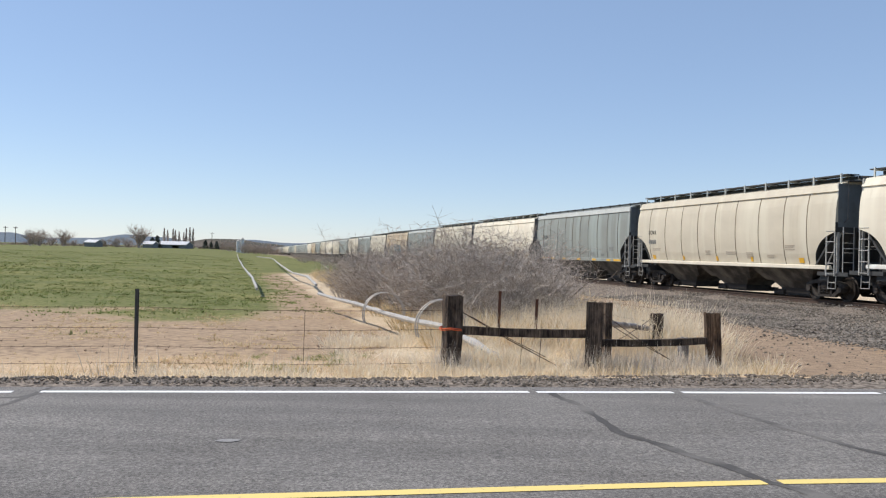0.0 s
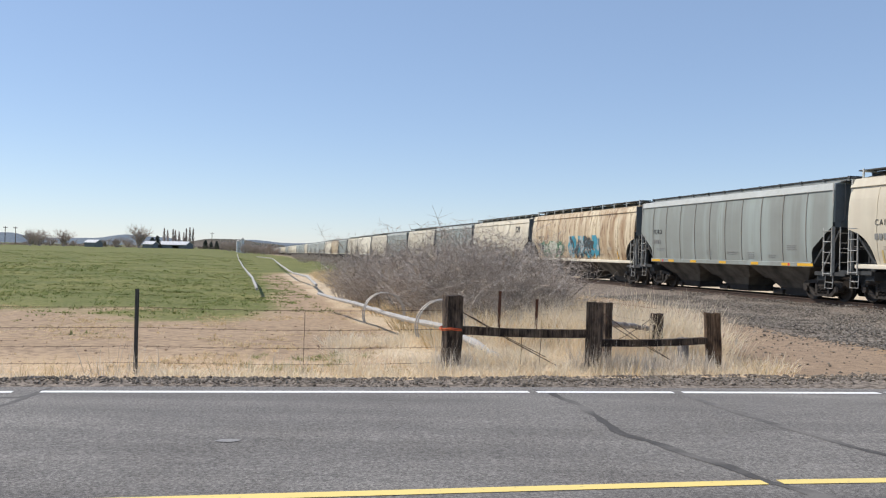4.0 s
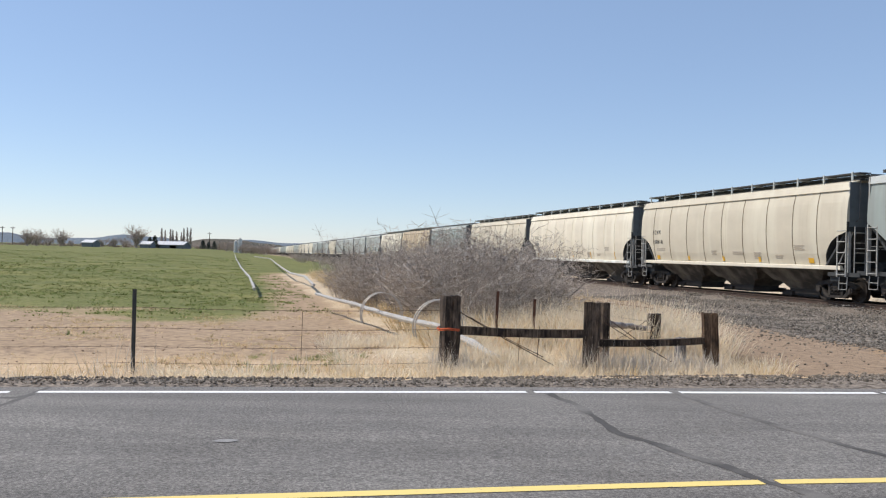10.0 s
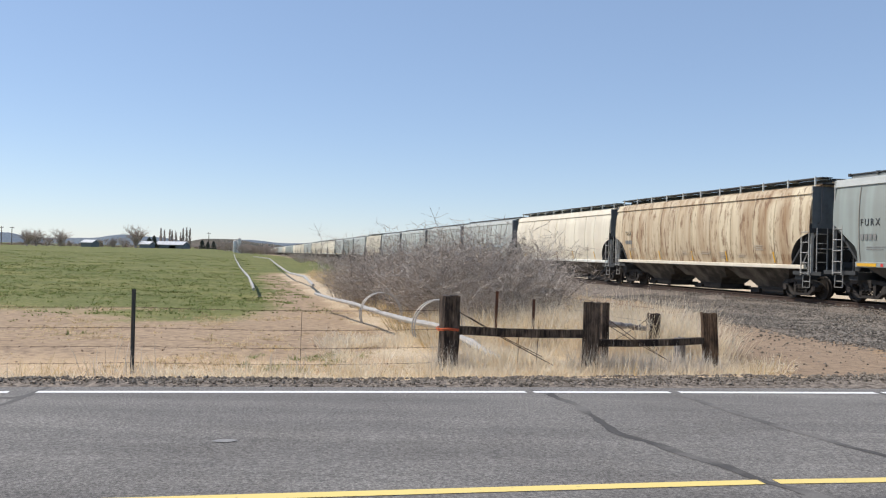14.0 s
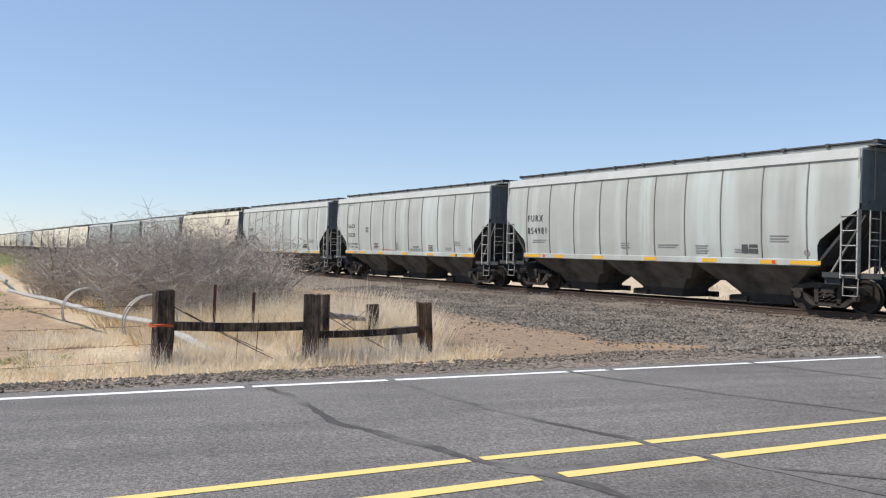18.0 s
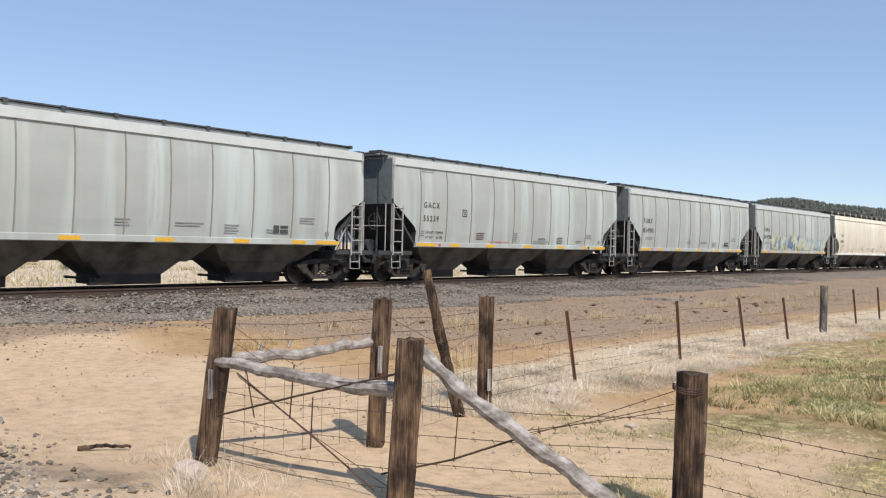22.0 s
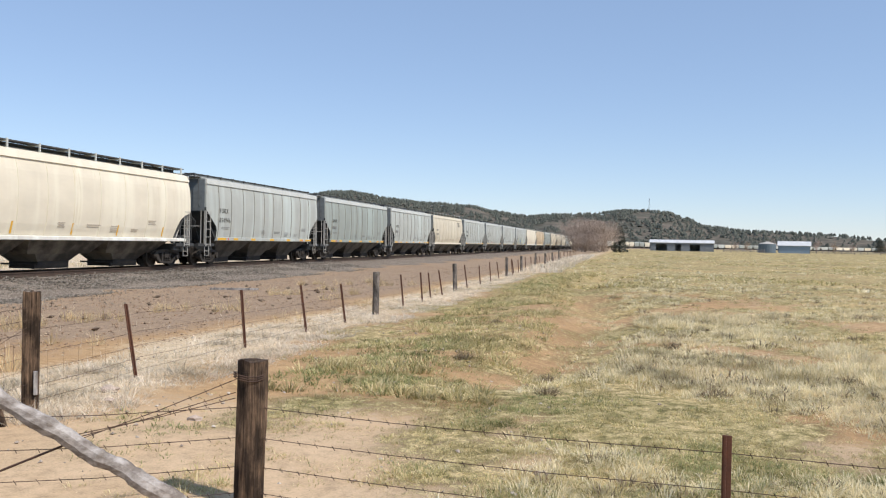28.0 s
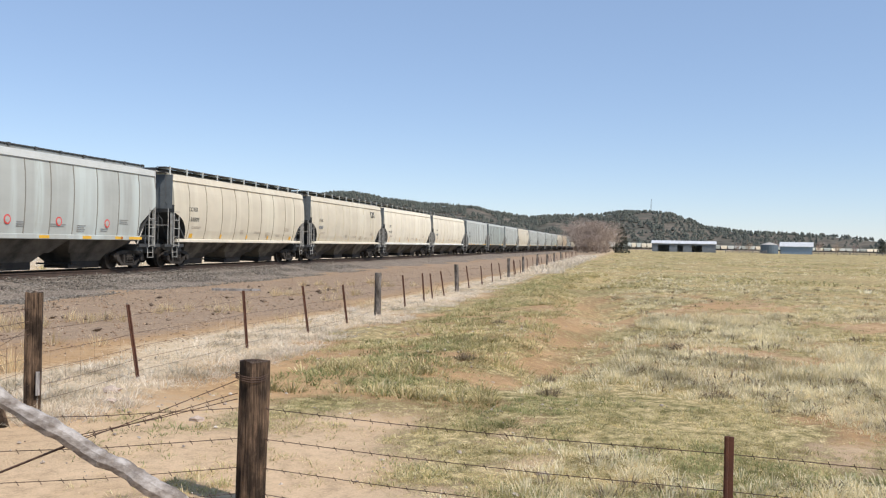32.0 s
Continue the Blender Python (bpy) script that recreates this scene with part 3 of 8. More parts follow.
crack("crack_seal", [(0.10, [(2.55, 8.55), (2.68, 8.3), (2.72, 7.4), (2.62, 6.5), (2.85, 5.6), (2.98, 4.92), (3.18, 4.45), (3.3, 4.1), (3.32, 3.0), (3.2, 1.6)]), (0.14, [(3.0, 4.6), (3.25, 4.42), (3.5, 4.5), (3.85, 4.5)])], M_TAR_OLD, 1.15)
crack("crack_seal", [(0.085, [(4.0, 8.4), (4.02, 8.1), (4.03, 7.13), (4.1, 6.28), (4.24, 5.5), (4.37, 4.93), (4.5, 4.33), (4.72, 3.47), (4.82, 2.72), (4.72, 1.78), (4.8, 1.0)])], M_TAR_OLD, 1.15)
crack("crack_seal", [(0.07, [(6.22, 8.2), (6.4, 7.3), (6.7, 6.2), (7.1, 5.2), (7.4, 4.3), (7.5, 3.2), (6.9, 1.9), (6.05, 0.95)]), (0.09, [(7.4, 3.7), (7.9, 3.6), (8.3, 3.2)]), (0.12, [(7.06, 2.07), (6.64, 1.34), (5.93, 0.9)]), (0.1, [(6.66, 1.36), (6.49, 0.8)]), (0.1, [(5.2, 0.85), (5.0, 0.8), (4.7, 1.1)]), (0.06, [(6.8, 1.85), (6.5, 1.3), (6.75, 0.98)])])
crack("crack_seal", [(0.06, [(9.0, 8.0), (9.3, 6.6), (9.8, 5.2), (10.4, 4.0), (10.5, 3.3), (9.6, 2.2), (8.85, 1.35), (8.6, 0.95)]), (0.1, [(8.64, 1.86), (8.43, 1.19)]), (0.1, [(8.5, 1.2), (9.4, 0.9)])])
crack("crack_seal", [(0.06, [(12.2, 7.6), (12.3, 5.8), (12.45, 4.0), (12.8, 2.6), (13.0, 1.55), (13.6, 1.2), (13.4, 1.7), (13.0, 1.6)])])
crack("crack_seal", [(0.06, [(-2.5, 7.2), (-2.2, 8.0), (-2.08, 8.9)]), (0.10, [(-2.9, 8.2), (-2.2, 8.3), (-2.1, 8.5)])])
crack("crack_seal", [(0.045, [(7.5, 4.62), (9.5, 4.5), (11.5, 4.35)]), (0.05, [(4.6, 4.0), (5.6, 3.0), (7.0, 2.2)]), (0.05, [(14.8, 7.2), (15.0, 5.0), (15.3, 2.0)])])
bm = bmesh.new()
o = [bm.verts.new(at_road(-0.31 + 0.09 * math.cos(k * 0.7) * (1 + 0.2 * math.sin(3 * k)), 6.36 + 0.05 * math.sin(k * 0.7), road_z(6.36) + 0.006)) for k in range(9)]
bm.faces.new(o)
thing("road_scuff", bm, plain("pale_scuff", (0.34, 0.33, 0.31), (0.26, 0.25, 0.24), 20, 0.9), "pale scuff on the grey asphalt", "road mark", "", "structure")


# ---- railway ----
M_RAIL = plain("brown_rail_steel", (0.11, 0.075, 0.055), (0.07, 0.05, 0.04), 3, 0.7, 0.3)
M_TIE = plain("tarred_timber", (0.075, 0.06, 0.05), (0.12, 0.10, 0.085), 6, 0.9, 0, 0.2, (1, 8, 8))


def make_rails():
    prof = [(-0.036, 0.0), (0.036, 0.0), (0.036, -0.04), (0.012, -0.055), (0.012, -0.145), (0.07, -0.17), (0.07, -0.18), (-0.07, -0.18), (-0.07, -0.17), (-0.012, -0.145), (-0.012, -0.055), (-0.036, -0.04)]
    for side in (-0.755, 0.755):
        bm = bmesh.new()
        rows, s = [], -1600.0
        while s < 1900:
            p, a = on_track(s, side)
            left = TN * math.cos(a) + TU * math.sin(a)
            rows.append([bm.verts.new(p + left * y + Vector((0, 0, z + grade(s)))) for y, z in prof])
            s += 5 if abs(s) < 60 else 60 if s < 380 or s > 1150 else 15
        for a, b in zip(rows, rows[1:]):
            for k in range(len(prof)):
                bm.faces.new((a[k], a[(k + 1) % len(prof)], b[(k + 1) % len(prof)], b[k]))
        thing("rail", bm, M_RAIL, "brown steel rail with a worn top on the ballast", "rail", "pair of rails", "structure")


make_rails()

# ---- hopper cars: x ahead along the train, -y towards the camera, z from the rail top ----
M_TROUGH = plain("grey_trough_paint", (0.33, 0.34, 0.32), (0.25, 0.25, 0.235), 2, 0.7)
M_SEAM = plain("dark_seam_paint", (0.27, 0.22, 0.15), (0.20, 0.16, 0.11), 3, 0.8)
# Ribs of the flat-sided cars, darker than the panels.
M_RIB = plain("dark_rib_paint", (0.31, 0.30, 0.265), (0.24, 0.22, 0.185), 3, 0.7)
SPEED, GAP = 17.21, 1.2                                     # metres a second; between the bodies of two cars
FLAT, ROUND, LONG = 7.78, 8.07, 8.68                        # half the body's length, by kind of car
HALF = FLAT                                                 # of the car being built
RIBS = (-6.37, -4.91, -3.46, -2.03, -0.66, 0.70, 2.03, 3.50, 4.96, 6.46)
RIBS_FURX = (-6.42, -4.99, -3.55, -2.13, -0.78, 0.53, 1.85, 3.28, 4.76, 6.24)
SEAMS = (-6.65, -4.95, -3.27, -1.70, -0.15, 1.52, 3.25, 4.97, 6.43)


def hull_section(kind):
    """Side outline from the sill up to the roof's middle, as (y, z) on +y."""
    knots = [(1.42, 1.30), (1.53, 1.75), (1.60, 2.4), (1.605, 3.0), (1.56, 3.6), (1.44, 4.12), (1.33, 4.30)]
    if kind == "flat":                                      # sides that bow out a little
        knots = [(1.50, 1.30), (1.555, 1.8), (1.59, 2.45), (1.595, 3.05), (1.57, 3.6), (1.515, 4.06), (1.47, 4.32)]
    fine = []
    for k in range(len(knots) - 1):                         # a smooth curve through the knots
        p0, p1, p2, p3 = (knots[min(max(k + d, 0), len(knots) - 1)] for d in (-1, 0, 1, 2))
        for t in (0.0, 0.25, 0.5, 0.75):
            fine.append((0.5 * (2 * p1[0] + (p2[0] - p0[0]) * t + (2 * p0[0] - 5 * p1[0] + 4 * p2[0] - p3[0]) * t ** 2 + (3 * p1[0] - p0[0] - 3 * p2[0] + p3[0]) * t ** 3), p1[1] + (p2[1] - p1[1]) * t))
    return fine + [knots[-1], (0.75, 4.46), (0.0, 4.52)]


def hull(bm, kind):
    """Body shell with cut-away lower corners and sloped end sheets."""
    sec = hull_section(kind)
    cut = {"flat": [(1.30, 1.23), (1.9, 1.22), (2.6, 0.25)], "round": [(1.30 + 1.2 * math.sin(k * math.pi / 16), 1.27 * math.cos(k * math.pi / 16)) for k in range(9)]}[kind]

    def inset(z):
        for (z0, c0), (z1, c1) in zip(cut, cut[1:]):
            if z <= z1:
                return c0 + (c1 - c0) * (z - z0) / (z1 - z0)
        return 0.0 if z > 2.7 else cut[-1][1] * (2.71 - z) / 0.2
    levels = sorted({z for y, z in sec} | ({2.45, 2.75} if kind == "flat" else {2.1, 2.75, 2.9}))

    def wide(z):
        for (y0, z0), (y1, z1) in zip(sec, sec[1:]):
            if z <= z1:
                return y0 + (y1 - y0) * (z - z0) / max(z1 - z0, 1e-6)
        return 0.0
    body = [z for z in levels if z <= (4.32 if kind == "flat" else 4.30)]
    top = [p for p in sec if p[1] > body[-1]]
    loops = []
    for z in body:
        y, x = wide(z), HALF - max(0.0, inset(z))
        loops.append([bm.verts.new(p) for p in ((-x, -y, z), (x, -y, z), (x, y, z), (-x, y, z))])
    for y, z in top:
        loops.append([bm.verts.new(p) for p in ((-HALF, -y, z), (HALF, -y, z), (HALF, y + 1e-4, z), (-HALF, y + 1e-4, z))])
    for a, b in zip(loops, loops[1:]):
        for k in range(4):
            f = bm.faces.new((a[k], a[(k + 1) % 4], b[(k + 1) % 4], b[k]))
            # low end faces take the second slot, darkened to stand for shade
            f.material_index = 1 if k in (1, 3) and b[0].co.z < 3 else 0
    bm.faces.new(loops[-1])
    bm.faces.new(loops[0][::-1])


def frustum(bm, rows):
    """Stacked rings of (x0, x1, y, z), closed at both ends."""
    rings = [[bm.verts.new(p) for p in ((x0, -y, z), (x1, -y, z), (x1, y, z), (x0, y, z))] for x0, x1, y, z in rows]
    for a, b in zip(rings, rings[1:]):
        for k in range(4):
            bm.faces.new((a[k], a[(k + 1) % 4], b[(k + 1) % 4], b[k]))
    bm.faces.new(rings[0])
    bm.faces.new(rings[-1][::-1])


def hopper(bm, side, low=0.62):
    """One bay under the sill: sloping skirt with a funnel down to its gate."""
    w = (HALF - 1.475) / 3
    lo, hi = -w + (0.8 if side < 0 else 0.58), w - (0.8 if side > 0 else 0.58)
    y = 1.40 - (1.26 - low) * 0.9
    frustum(bm, [(-w, w, 1.40, 1.26), (lo, hi, y, low)])
    frustum(bm, [(max(lo, -1.36), min(hi, 1.36), y - 0.03, low + 0.04), (-0.92, 0.92, 0.6, 0.36)])


def gate(bm):
    ring_box(bm, -0.9, 0.9, -0.62, 0.62, 0.10, 0.38)
    ring_box(bm, -1.25, -0.6, -0.74, -0.6, 0.10, 0.28)
    ring_box(bm, 0.6, 1.25, 0.6, 0.74, 0.10, 0.28)
    tube(bm, [(-1.12, -0.78, 0.27), (-1.12, 0.78, 0.27)], 0.04)


def ladder(bm, height=1.75, wide=0.46, rungs=5):
    for x in (0, wide):
        ring_box(bm, x - 0.02, x + 0.02, -0.02, 0.02, 0, height)
    for k in range(rungs):
        z = 0.08 + (height - 0.2) * k / (rungs - 1)
        tube(bm, [(0, -0.03, z), (wide, -0.03, z)], 0.016, 5)


def side_frame(bm):
    """Cast frame: arched top, V-shaped bottom, two columns round the springs, bearing caps."""
    extrude_y(bm, [(-1.16, 0.60), (-0.95, 0.72), (-0.45, 0.80), (0.45, 0.80), (0.95, 0.72), (1.16, 0.60), (1.06, 0.50), (0.85, 0.60), (0.4, 0.67), (-0.4, 0.67), (-0.85, 0.60), (-1.06, 0.50)], -0.09, 0.09)
    for k in (-1, 1):
        extrude_y(bm, [(k * 1.0, 0.52), (k * 0.5, 0.16), (k * 0.38, 0.23), (k * 0.84, 0.58)], -0.08, 0.08)
        extrude_y(bm, [(k * 0.28, 0.2), (k * 0.39, 0.2), (k * 0.42, 0.7), (k * 0.28, 0.7)], -0.085, 0.085)
        disc_y(bm, k * 0.89, 0.457, 0.125, -0.17, 0.1, 12)
        ring_box(bm, k * 0.89 - 0.13, k * 0.89 + 0.13, -0.1, 0.1, 0.52, 0.64)
    extrude_y(bm, [(-0.5, 0.16), (0.5, 0.16), (0.42, 0.26), (-0.42, 0.26)], -0.085, 0.085)


def spring(bm):
    pts = [(0.07 * math.cos(k * math.pi / 4), 0.07 * math.sin(k * math.pi / 4), 0.24 + 0.32 * k / 24) for k in range(25)]
    tube(bm, pts, 0.022, 4)


def wheelset(bm):
    """Axle along y, both wheels with flange, hub and a dished web."""
    for side in (-1, 1):
        prof = [(0.68, 0.0), (0.68, 0.486), (0.71, 0.486), (0.725, 0.457), (0.82, 0.452), (0.82, 0.39), (0.775, 0.37), (0.765, 0.16), (0.83, 0.13), (0.83, 0.0)]
        rings = [[bm.verts.new((r * math.cos(2 * math.pi * k / 28), side * y, r * math.sin(2 * math.pi * k / 28))) for k in range(28)] for y, r in prof if r > 0]
        for a, b in zip(rings, rings[1:]):
            for k in range(28):
                bm.faces.new((a[k], a[(k + 1) % 28], b[(k + 1) % 28], b[k]))
        bm.faces.new(rings[0]), bm.faces.new(rings[-1])
    tube(bm, [(0, -1.02, 0), (0, 1.02, 0)], 0.085, 10)


def coupler(bm):
    ring_box(bm, 0.0, 0.62, -0.09, 0.09, -0.1, 0.1)
    ring_box(bm, 0.58, 0.86, -0.17, 0.15, -0.16, 0.16)
    tube(bm, [(0.35, -0.14, 0), (0.45, -0.16, -0.28), (0.62, -0.15, -0.42), (0.8, -0.13, -0.3), (0.88, -0.1, -0.1)], 0.03, 6)


def end_deck(bm):
    """Bolster, draft sill and the open platform over a truck."""
    ring_box(bm, -1.5, 0.72, -0.33, 0.33, 0.66, 1.02)
    ring_box(bm, -1.0, -0.55, -1.38, 1.38, 0.78, 1.05)
    ring_box(bm, 0.35, 0.68, -1.45, 1.45, 0.98, 1.06)
    ring_box(bm, -1.0, 0.68, -1.5, -1.40, 0.96, 1.10)
    ring_box(bm, -1.0, 0.68, 1.40, 1.5, 0.96, 1.10)
    for y in (-0.75, 0.75):                                 # slope-sheet braces
        tube(bm, [(0.04, y, 1.05), (0.04, y, 2.73)], 0.04, 6)
        tube(bm, [(-0.9, y, 1.1), (-0.05, y, 2.4)], 0.04, 6)
    tube(bm, [(0.1, -0.25, 1.28), (0.1, 0.55, 1.28)], 0.22, 10)


def slope_sheet(bm):
    """The sloped end wall of the load space, seen through the cut-away corner."""
    v = [bm.verts.new(p) for p in ((0.66, -1.5, 2.74), (0.66, 1.5, 2.74), (-0.6, 1.46, 1.32), (-0.6, -1.46, 1.32), (0.7, -1.5, 2.66), (0.7, 1.5, 2.66), (-0.55, 1.46, 1.26), (-0.55, -1.46, 1.26))]
    for f in ((0, 1, 2, 3), (4, 7, 6, 5), (0, 3, 7, 4), (1, 5, 6, 2), (0, 4, 5, 1), (3, 2, 6, 7)):
        bm.faces.new([v[i] for i in f])


def brake_wheel(bm):
    pts = [(0, 0.28 * math.cos(k * math.pi / 8), 0.28 * math.sin(k * math.pi / 8)) for k in range(17)]
    tube(bm, pts, 0.02, 5, False)
    for k in range(4):
        tube(bm, [(0, 0, 0), (0, 0.28 * math.cos(k * math.pi / 2), 0.28 * math.sin(k * math.pi / 2))], 0.014, 5)
    tube(bm, [(-0.2, 0, 0), (0.03, 0, 0)], 0.03, 6)


def end_handrail(bm):
    """Pale grab rails and uprights of the open platform at one end."""
    for y in (-1.42, -0.98, 1.42):
        tube(bm, [(0.2, y, 1.05), (0.2, y, 2.72)], 0.02, 5)
    for z in (1.45, 1.8, 2.15, 2.5):
        tube(bm, [(0.2, -1.42, z), (0.2, -0.98, z)], 0.014, 4)
    tube(bm, [(0.22, -1.42, 1.95), (0.22, 1.42, 1.95)], 0.016, 4)
    tube(bm, [(-0.95, -1.3, 1.1), (-0.02, -1.3, 2.6)], 0.028, 5)


def running_board(bm, kind):
    """Grated walk along the roof on short uprights, and the small end platforms."""
    y0, y1, z = (0.42, 0.95, 4.54) if kind == "flat" else (0.70, 1.19, 4.61)
    for k in (-1, 1):
        ring_box(bm, -HALF - 0.05, HALF + 0.05, min(k * y0, k * y1), max(k * y0, k * y1), z, z + 0.04)
        for j in range(12 if kind == "flat" else 0):
            x = -HALF + 2 * HALF * j / 11
            ring_box(bm, x - 0.06, x + 0.06, min(k * y0, k * y1) - 0.02, max(k * y0, k * y1) + 0.02, z - 0.05, z + 0.055)
        ring_box(bm, min(k * HALF, k * (HALF + 0.28)), max(k * HALF, k * (HALF + 0.28)), -1.3, 1.3, 4.37, 4.40)
        for y in (-1.25, 1.25):
            tube(bm, [(k * (HALF + 0.02), y, 2.9), (k * (HALF + 0.2), y, 3.0), (k * (HALF + 0.2), y, 4.37)], 0.016, 4)
    for x in np.linspace(-HALF, HALF, 12):
        ring_box(bm, x - 0.03, x + 0.03, -0.66, 0.66, 4.48, z)


def coaming(bm, kind):
    """Low wall of the hatch trough along the roof."""
    for k in (-1, 1):
        y, z = (0.9, 4.52) if kind == "flat" else (0.7, 4.60)
        ring_box(bm, -HALF + 0.05, HALF - 0.05, min(k * y, k * (y - 0.05)), max(k * y, k * (y - 0.05)), 4.40, z)


def hatch(bm):
    ring_box(bm, -1.2, 1.2, -0.27, 0.27, 4.5, 4.60, None, 0.03)


def rib(bm, kind, w=0.035, proud=0.022):
    sec = [p for p in hull_section(kind) if p[1] <= 4.13]
    a = [bm.verts.new((-w / 2, -(y + 0.0), z)) for y, z in sec]
    b = [bm.verts.new((-w / 2, -(y + proud), z)) for y, z in sec]
    c = [bm.verts.new((w / 2, -(y + proud), z)) for y, z in sec]
    d = [bm.verts.new((w / 2, -(y + 0.0), z)) for y, z in sec]
    for i in range(len(sec) - 1):
        for p, q in ((a, b), (b, c), (c, d)):
            bm.faces.new((p[i], q[i], q[i + 1], p[i + 1]))


def chord(bm, kind):
    """Top rail of the side, standing a little proud."""
    if kind == "flat":
        extrude_x(bm, [(-1.525, 4.05), (-1.57, 4.07), (-1.54, 4.31), (-1.44, 4.335), (-1.46, 4.05)], -HALF - 0.01, HALF + 0.01)
    else:
        extrude_x(bm, [(-1.44, 4.00), (-1.53, 4.02), (-1.435, 4.27), (-1.30, 4.33), (-1.35, 4.0)], -HALF - 0.01, HALF + 0.01)


def sill(bm, kind):
    if kind == "flat":
        extrude_x(bm, [(-1.56, 1.24), (-1.585, 1.26), (-1.585, 1.41), (-1.54, 1.43), (-1.45, 1.24)], -HALF + 1.2, HALF - 1.2)
    else:
        extrude_x(bm, [(-1.56, 1.18), (-1.575, 1.20), (-1.575, 1.31), (-1.48, 1.34), (-1.40, 1.18)], -HALF + 0.35, HALF - 0.35)


def corner_post(bm, kind):
    ring_box(bm, -0.025, 0.025, -1.575 if kind == "flat" else -1.5, -1.47 if kind == "flat" else -1.4, 1.05, 4.30)


def roof_post(bm):
    ring_box(bm, -0.03, 0.03, -1.24, -1.19, 4.30, 4.68)
    ring_box(bm, -0.03, 0.03, -1.19, -0.7, 4.56, 4.61)


def block(bm, w, h, d=0.006):
    ring_box(bm, 0, w, -d, 0, 0, h)


def side_y(kind, z):
    sec = hull_section(kind)
    for (y0, z0), (y1, z1) in zip(sec, sec[1:]):
        if z <= z1:
            return -(y0 + (y1 - y0) * (z - z0) / (z1 - z0))
    return 0


WHEELS, CARS, LENGTHS = [], {}, {}


def truck(car, x):
    t = shared("truck", "bolster", lambda bm: (ring_box(bm, -0.2, 0.2, -1.1, 1.1, 0.45, 0.72), ring_box(bm, -0.32, 0.32, -0.35, 0.35, 0.6, 0.8)), M_TRUCK, car, Matrix.Translation((x, 0, 0)))
    for y in (-1.0, 1.0):
        shared("side_frame", "side_frame", side_frame, M_TRUCK, t, Matrix.Translation((0, y, 0)) @ (Matrix.Identity(4) if y < 0 else Matrix.Rotation(math.pi, 4, "Z")))
        for dx in (-0.19, 0.0, 0.19):
            shared("spring", "spring", spring, M_TRUCK, t, Matrix.Translation((dx, y * 1.06, 0)))
    for dx in (-0.89, 0.89):
        w = shared("wheelset", "wheelset", wheelset, M_WHEEL, t)
        w.matrix_parent_inverse = Matrix.Translation((dx, 0, 0.457))
        WHEELS.append(w)


def lettering(car, kind, text, number, ink):
    x = -HALF + (1.56 if kind == "flat" else 1.35) - (0.12 if text == "FURX" else 0.0)
    big = 0.35 if text == "FURX" else 0.29
    for word, z in ((text, 2.66), (number, 2.18)):
        tilt = math.degrees(math.atan2(side_y(kind, z - 0.02) - side_y(kind, z + 0.27), 0.29))
        at = Matrix.Translation((x, side_y(kind, z + 0.12) - 0.016, z + 0.12)) @ pose(0, 0, 0, tilt, 0, 0) @ Matrix.Translation((0, 0, -0.12))
        if word:
            key = ("word", word, big)
            if key not in CACHE:
                CACHE[key] = letters(word, big, 0.004, 1.4)
                CACHE[key].materials.append(M_BLACK)
            ob = new("reporting_mark", CACHE[key])
            ob.parent, ob.matrix_basis = car, at @ Matrix.Diagonal((0.88, 1, 1, 1))
        else:
            for j in range(4):
                shared("stencil_bar", ("bar", 0.15, 0.2), lambda bm: block(bm, 0.15, 0.2), ink, car, at @ Matrix.Translation((0.21 * j, 0, 0)))


SPRAY = {k: plain("spray_" + k, c, tuple(v * 0.8 for v in c), 6, 0.6) for k, c in
         {"yellow": (0.64, 0.55, 0.25), "blue": (0.17, 0.27, 0.38), "sky": (0.40, 0.48, 0.48), "violet": (0.20, 0.18, 0.30), "green": (0.10, 0.24, 0.14), "teal": (0.07, 0.33, 0.42), "dark": (0.07, 0.08, 0.08), "pale": (0.6, 0.62, 0.5)}.items()}


def sprayed(car, kind, x0, x1, z0, z1, tones, seed):
    """Overlapping blobs of spray paint that cannot be read."""
    r = random.Random(seed)
    k = int((x1 - x0) / 0.3)
    for layer, tone in enumerate(tones):
        for j in range(k):
            if r.random() < (0.12 if layer < 2 else 0.5):
                continue
            bm = bmesh.new()
            cx, cz = x0 + (j + r.uniform(0.2, 0.8)) * (x1 - x0) / k, r.uniform(z0 + 0.25, z1 - 0.25)
            w, h, turn = r.uniform(0.12, 0.34), r.uniform(0.2, (z1 - z0) * 0.5), r.uniform(-0.5, 0.5)
            ring = []
            for i in range(12):
                a = i * math.pi / 6
                rr = 1 + 0.3 * math.sin(3 * a + j)
                px, pz = w * rr * math.cos(a), h * rr * math.sin(a)
                px, pz = px * math.cos(turn) - pz * math.sin(turn), px * math.sin(turn) + pz * math.cos(turn)
                z = min(max(cz + pz, z0), z1)
                ring.append(bm.verts.new((cx + px, side_y(kind, z) - 0.034 - 0.004 * layer, z)))
            bm.faces.new(ring)
            part("spray_paint", bm, SPRAY[tone], car, tone + " spray paint")


